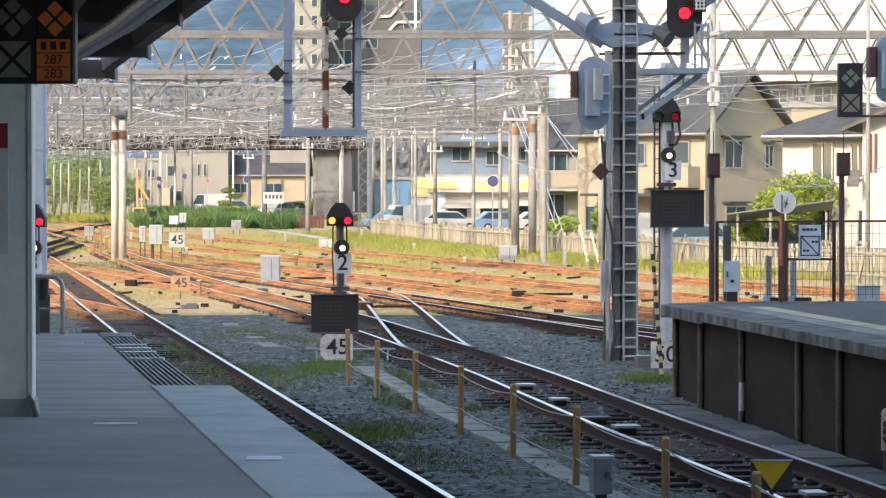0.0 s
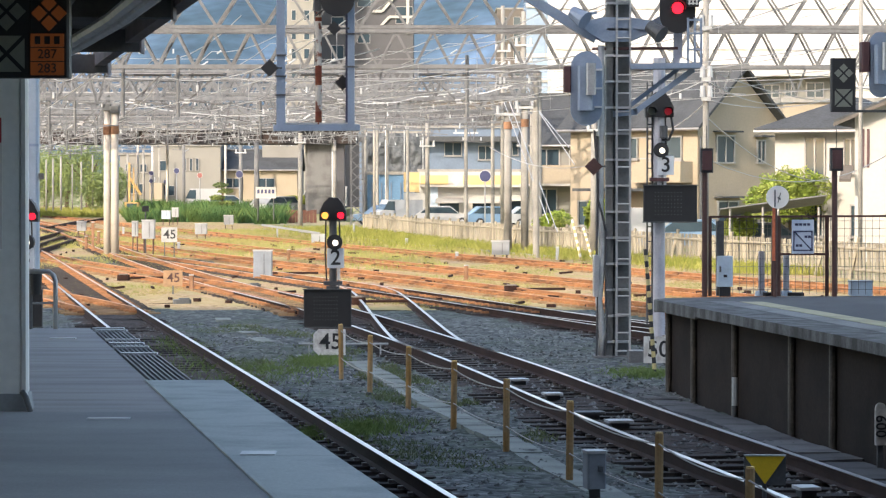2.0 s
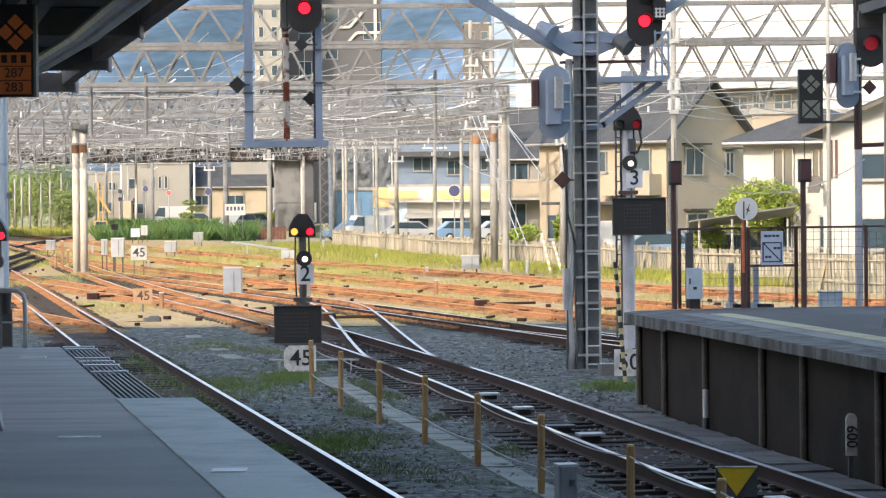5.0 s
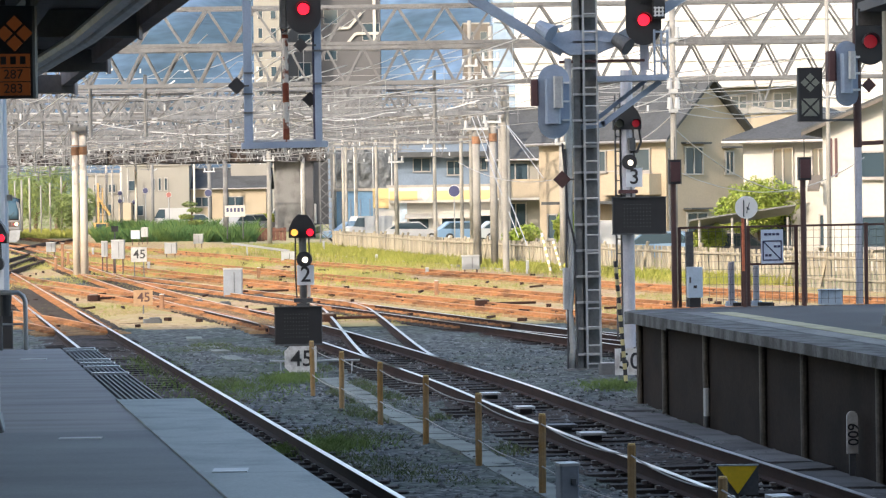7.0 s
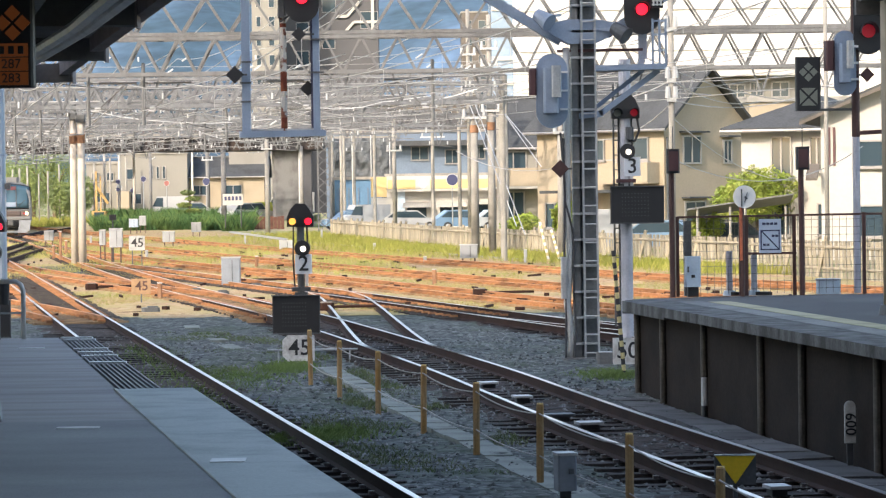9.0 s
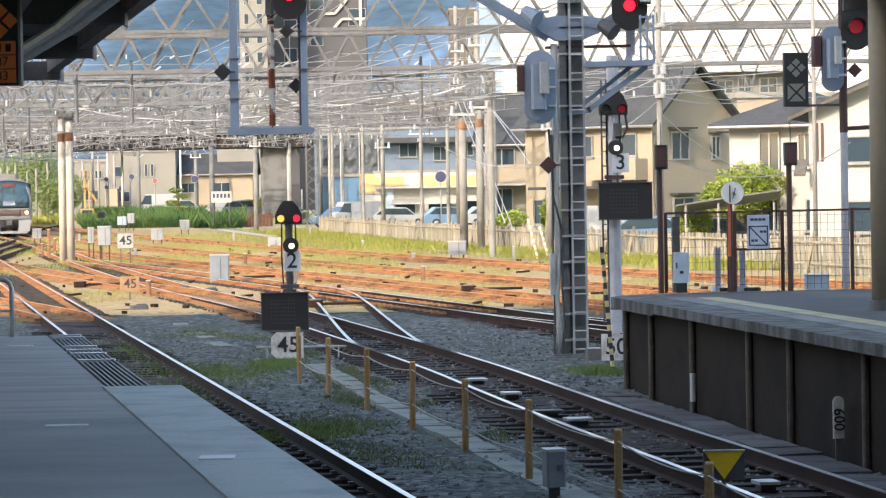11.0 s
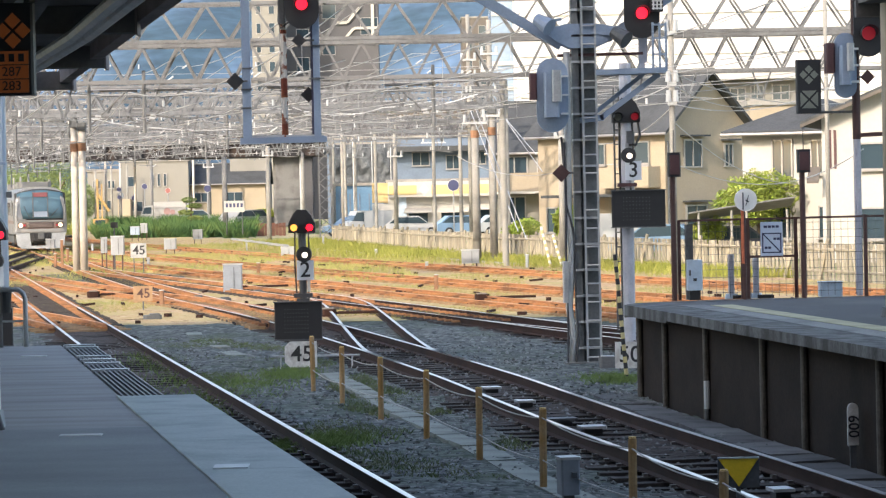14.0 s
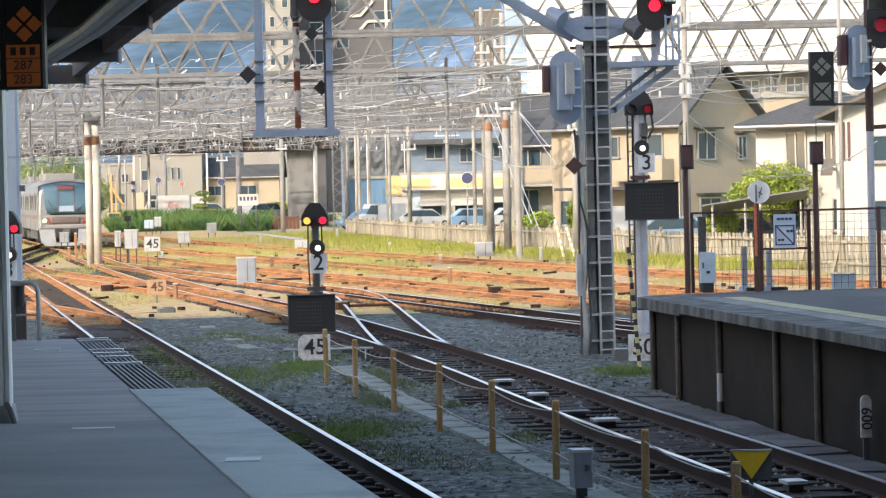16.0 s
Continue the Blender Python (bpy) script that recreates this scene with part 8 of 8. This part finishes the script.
def loose_stones():
    rnd = random.Random(5)
    b = Build()
    for _ in range(9000):
        y = 24 + 42 * rnd.random()
        x = rnd.uniform(EDGE_A(y), EDGE_B(min(y, 44)) + 0.3 + max(0, y - 44) * 0.2)
        s = rnd.uniform(0.02, 0.05)
        a = rnd.uniform(0, 3)
        co, si = math.cos(a) * s, math.sin(a) * s
        z = -0.185 + 0.05 * noise.noise((x * 0.5, y * 0.4, 0)) + 0.03 * noise.noise((x * 2.2, y * 2.0, 3))
        b.add([(x + co, y + si, z), (x - si * 0.8, y + co * 0.8, z + s * 0.3), (x - co, y - si, z), (x + si * 0.8, y - co * 0.8, z), (x + rnd.uniform(-0.3, 0.3) * s, y, z + s * rnd.uniform(0.5, 0.9)), (x, y, z - s)], [(0, 1, 4), (1, 2, 4), (2, 3, 4), (3, 0, 4), (1, 0, 5), (2, 1, 5), (3, 2, 5), (0, 3, 5)])
    solid("loose_ballast", b, "stone", "loose crushed stones on the ballast", "ballast", kind="stuff")


M["stone"] = mat("crushed_stone", (0.06, 0.064, 0.06), 0.9, vary=0.35, scale=9, fine=60, second=(0.2, 0.205, 0.2), blend=(0.42, 0.58))


# ---- train ----
def train():
    t = thing("commuter_train", (0, 0, 0), 0, "silver commuter train with dark windscreen and orange-brown band", "train")
    W, H = 1.46, 3.62
    prof = [(-W, 0.95), (W, 0.95), (W + 0.02, 1.8), (W - 0.03, 2.85), (W - 0.22, 3.25), (W - 0.6, 3.5), (0, H), (-W + 0.6, 3.5), (-W + 0.22, 3.25), (-W + 0.03, 2.85), (-W - 0.02, 1.8)]
    for c in range(4):
        y0 = 0.35 + c * 20.0
        part("car_body", Build().plate(prof, y0, y0 + 19.5), "steel_body", t)
        for s in (-1, 1):
            part("side_band", Build().box((s * (W + 0.012), y0 + 9.75, 1.62), (0.02, 19.4, 0.18)), "train_orange", t)
            for k in range(8):
                part("side_window", Build().box((s * (W - 0.004), y0 + 2.0 + 2.25 * k, 2.3), (0.03, 1.5, 0.85)), "side_pane", t)
            for k in range(3):
                part("door", Build().box((s * (W + 0.006), y0 + 3.1 + 6.7 * k, 1.95), (0.03, 1.3, 1.85)), "train_front", t)
        for yy in (y0 + 2.8, y0 + 16.5):
            bg = part("bogie", Build().box((0, yy, 0.55), (2.2, 2.6, 0.4), 0, 0.1), "dark_steel", t)
            for dy in (-1.05, 1.05):
                for s in (-1, 1):
                    part("wheel", Build().side([(yy + dy + 0.42 * math.cos(a * math.pi / 8), 0.42 + 0.42 * math.sin(a * math.pi / 8)) for a in range(16)], s * 0.54 - 0.06, s * 0.54 + 0.06), "dark_steel", bg)
        part("underfloor", Build().box((0, y0 + 9.7, 0.7), (2.5, 9, 0.55)), "dark_steel", t)
        part("roof_unit", Build().box((0, y0 + 7, 3.72), (1.9, 3.6, 0.36), 0, 0.2), "steel_body", t)
        part("roof_unit", Build().box((0, y0 + 15, 3.66), (1.6, 2.4, 0.26), 0, 0.2), "steel_body", t)
    # pantograph
    part("pantograph", Build().tube((-0.6, 24, 3.7), (-0.5, 25.2, 4.5), 0.04, seg=6).tube((0.6, 24, 3.7), (0.5, 25.2, 4.5), 0.04, seg=6).tube((-0.5, 25.2, 4.5), (-0.6, 24.2, 5.15), 0.03, seg=6).tube((0.5, 25.2, 4.5), (0.6, 24.2, 5.15), 0.03, seg=6).bar((-0.8, 24.2, 5.18), (0.8, 24.2, 5.18), 0.1, 0.06), "dark_steel", t)
    # rounded front with a wide one-piece screen and bulging nose
    m = Build()
    fr = [(-W, 0.95), (W, 0.95), (W, 1.95), (W - 0.04, 2.9), (W - 0.2, 3.28), (W - 0.6, 3.52), (0, 3.62), (-W + 0.6, 3.52), (-W + 0.2, 3.28), (-W + 0.04, 2.9), (-W, 1.95)]
    n = len(fr)
    rings = []
    for sc, d in ((1.0, 0.4), (0.99, 0.18), (0.95, 0.05), (0.88, 0.0)):
        rings += [(x * sc, d + (0.0 if z < 1.9 else (z - 1.9) * 0.16), 2.1 + (z - 2.1) * sc) for x, z in fr]
    faces = [tuple(range(n - 1, -1, -1)), tuple(range(3 * n, 4 * n))]
    for r in range(3):
        faces += [(r * n + i, r * n + (i + 1) % n, (r + 1) * n + (i + 1) % n, (r + 1) * n + i) for i in range(n)]
    part("front_mask", m.add(rings, faces), "train_front", t)

    def curved(x0, x1, z0, z1, lift, crown=0.0, back=0.05):
        """A panel that follows the bowed front; lift: how far it stands proud."""
        k, q = 12, 4
        pts = []
        for side_y in (0.0, back):
            for j in range(q + 1):
                for i in range(k + 1):
                    fx = x0 + (x1 - x0) * i / k
                    fz = z0 + (z1 + crown * (1 - (fx / W) ** 2) - z0) * j / q
                    pts.append((fx, side_y - lift + 0.12 * (abs(fx) / W) ** 3 + max(0.0, fz - 1.9) * 0.16, fz))
        o = (k + 1) * (q + 1)
        fc = []
        for j in range(q):
            for i in range(k):
                c = (j * (k + 1) + i, j * (k + 1) + i + 1, (j + 1) * (k + 1) + i + 1, (j + 1) * (k + 1) + i)
                fc += [c, tuple(o + v for v in reversed(c))]
        for i in range(k):
            fc += [(i + 1, i, o + i, o + i + 1), (q * (k + 1) + i, q * (k + 1) + i + 1, o + q * (k + 1) + i + 1, o + q * (k + 1) + i)]
        for j in range(q):
            fc += [(j * (k + 1), (j + 1) * (k + 1), o + (j + 1) * (k + 1), o + j * (k + 1)), ((j + 1) * (k + 1) + k, j * (k + 1) + k, o + j * (k + 1) + k, o + (j + 1) * (k + 1) + k)]
        return Build().add(pts, fc)

    part("screen_surround", curved(-1.4, 1.4, 1.72, 3.2, 0.02, 0.26), "black", t, "black windscreen surround", smooth=True)
    ws = part("windscreen", curved(-1.27, 1.27, 1.8, 3.14, 0.035, 0.24), "screen_glass", t, "blue-tinted windscreen", smooth=True)
    for sx in (-0.4, 0.42):
        part("screen_pillar", Build().bar((sx, -0.045, 1.86), (sx, 0.17, 3.3), 0.06, 0.03), "dark_steel", ws)
    part("inner_panel", Build().box((0.02, -0.02, 2.05), (0.74, 0.03, 0.3)), "blue_grey", ws)
    part("wiper", Build().bar((0.5, -0.055, 1.85), (1.0, 0.05, 2.35), 0.03, 0.02), "black", ws)
    part("wiper", Build().bar((-0.6, -0.055, 1.85), (-0.9, 0.05, 2.5), 0.03, 0.02), "black", ws)
    part("destination_sign", Build().box((0.02, 0.1, 3.14), (0.76, 0.04, 0.24)), "train_red", t, "red destination panel")
    part("nose_strip", curved(-1.36, 1.36, 1.6, 1.72, 0.05), "steel_body", t, smooth=True)
    part("front_band", curved(-1.38, 1.38, 1.24, 1.6, 0.03), "train_orange", t, smooth=True)
    part("nose_panel", curved(-0.72, 0.72, 1.28, 1.58, 0.045), "train_brown", t, smooth=True)
    part("front_panel", curved(-1.38, 1.38, 1.02, 1.24, 0.05), "steel_body", t, smooth=True)
    for s in (-1, 1):
        part("headlight_case", Build().box((s * 1.04, -0.015, 1.44), (0.44, 0.08, 0.24), 0, 0.03), "train_brown", t)
        part("headlight", Build().plate(disc(14, 0.1, s * 1.1, 1.44), -0.08, -0.06), "headlamp", t)
        part("tail_light", Build().plate(disc(12, 0.06, s * 0.9, 1.44), -0.08, -0.06), "red", t)
        part("skirt", Build().plate([(s * 0.52, 0.2), (s * 1.28, 0.28), (s * 1.38, 1.0), (s * 0.62, 1.0)][::s], -0.02, 0.3), "skirt_grey", t)
        part("grab_rail", Build().tube((s * 1.32, -0.02, 1.76), (s * 1.34, -0.02, 2.6), 0.015, seg=6), "steel", t)
    part("coupler", Build().tube((0, -0.4, 0.85), (0, 0.3, 0.85), 0.17, seg=12), "black", t)
    part("coupler_head", Build().box((0, -0.42, 0.85), (0.36, 0.14, 0.34), 0, 0.04), "dark_steel", t)
    part("coupler_box", Build().box((0, 0.12, 0.78), (1.15, 0.4, 0.46), 0, 0.05), "black", t)
    part("jumper_hose", Build().path([(-0.42, -0.1, 0.95), (-0.32, -0.2, 0.62), (0.0, -0.22, 0.54), (0.3, -0.2, 0.64), (0.42, -0.1, 0.95)], 0.03, 6), "black", t)
    part("snow_guard", Build().plate([(-1.1, 0.14), (1.1, 0.14), (1.2, 0.3), (-1.2, 0.3)], 0.0, 0.12), "skirt_grey", t)
    return t


M["screen_glass"] = glass("blue_windscreen", (0.055, 0.11, 0.15), 0.1)
M["side_pane"] = glass("brown_tinted_pane", (0.09, 0.075, 0.06), 0.1)
M["train_brown"] = mat("grey_brown_nose_paint", (0.1, 0.078, 0.072), 0.4, vary=0.08, bump=0)
M["skirt_grey"] = mat("pale_grey_skirt_paint", (0.26, 0.28, 0.3), 0.5, vary=0.1, scale=3, fine=20, bump=0)
M["train_red"] = mat("red_destination_panel", (0.16, 0.055, 0.065), 0.5, vary=0.05, bump=0)
M["headlamp"] = glow("lit_headlamp", (1.0, 0.6, 0.34), 3.0)


def side_trough():
    me = Build().box((0, 0, 0), (0.5, 0.9, 0.1), 0, 0.02).mesh("trough_lid", M["trough_dark"])
    t = thing("cable_trough", (0, 0, 0), 0, "dark concrete trough lids along the island platform", "cable trough")
    rnd = random.Random(3)
    for y in np.arange(24, 43.5, 0.93):
        ob = new("trough_lid", me)
        ob.parent, ob.location, ob.rotation_euler = t, (EDGE_B(y) - 0.14, float(y), -0.2 + rnd.uniform(-0.02, 0.02)), (rnd.uniform(-0.02, 0.02), rnd.uniform(-0.04, 0.04), 0.117 + rnd.uniform(-0.03, 0.03))


M["trough_dark"] = mat("dark_trough_concrete", (0.12, 0.12, 0.12), 0.9, vary=0.2, scale=2, fine=40, per_object=0.25)

town()
street_bank()
road_bridge()
boundary_fence()
plants()
loose_stones()
side_trough()
the_train = train()


def truck():
    """A small white delivery truck that drives along the street."""
    t = thing("delivery_truck", (0, 0, 0), 0, "small white delivery truck with a faded pink emblem", "truck")
    bx = part("cargo_box", Build().box((0.55, 0, 1.36), (2.9, 1.7, 1.72), 0, 0.04), "truck_white", t)
    part("emblem", Build().plate(disc(20, 0.3, 0.3, 1.4), -0.862, -0.852), "truck_pink", bx, "faded pink emblem")
    part("emblem", Build().plate(disc(20, 0.22, 0.8, 1.32), -0.864, -0.854), "truck_pink", bx)
    part("roof_rail", Build().box((0.55, 0, 2.23), (2.92, 1.72, 0.04)), "steel", bx)
    cb = part("cab", Build().plate([(-0.95, 0.42), (-0.95, 1.95), (-1.75, 1.9), (-2.05, 1.2), (-2.1, 0.42)], -0.82, 0.82), "truck_white", t)
    part("side_glass", Build().plate([(-1.1, 1.2), (-1.1, 1.8), (-1.68, 1.76), (-1.9, 1.2)], -0.835, 0.835), "window", cb)
    part("headlight", Build().box((-2.09, -0.6, 0.72), (0.06, 0.3, 0.18)), "insulator", cb)
    part("headlight", Build().box((-2.09, 0.6, 0.72), (0.06, 0.3, 0.18)), "insulator", cb)
    part("chassis", Build().box((0.0, 0, 0.42), (4.0, 1.0, 0.16)), "dark_steel", t)
    for dx in (-1.35, 1.2):
        for dy in (-0.72, 0.72):
            w = part("wheel", Build().plate(disc(16, 0.32, dx, 0.32), dy - 0.11, dy + 0.11), "black", t)
            part("rim", Build().plate(disc(10, 0.17, dx, 0.32), dy - 0.12, dy + 0.12), "steel", w)
    return t


M["truck_white"] = mat("white_truck_paint", (0.36, 0.36, 0.355), 0.4, vary=0.04, bump=0)
M["truck_pink"] = mat("faded_pink_print", (0.33, 0.2, 0.19), 0.6, vary=0.08, bump=0)
the_truck = truck()


def motions():
    rows = []
    for t, x, y, a in ((0, -38.1, 277.0, 10.3), (4, -32.9, 248.0, 10.3), (7, -28.9, 226.0, 10.2), (9, -26.3, 211.5, 10.0), (11.5, -23.25, 193.5, 9.8), (13.5, -20.85, 179.5, 9.5), (16, -18.06, 162.0, 9.2)):
        rows.append((t, pose(x, y, 0.0, 0, 0, a)))
    walk(the_train, rows)
    # the truck waits behind the bridge pier, then drives along the street and slows
    walk(the_truck, [(t, pose(x, 282.0, 0.32)) for t, x in ((0, -9.9), (11.7, -9.9), (12.4, -13.6), (13.0, -18.6), (13.6, -20.9), (14.5, -21.6), (16, -22.3))])


motions()
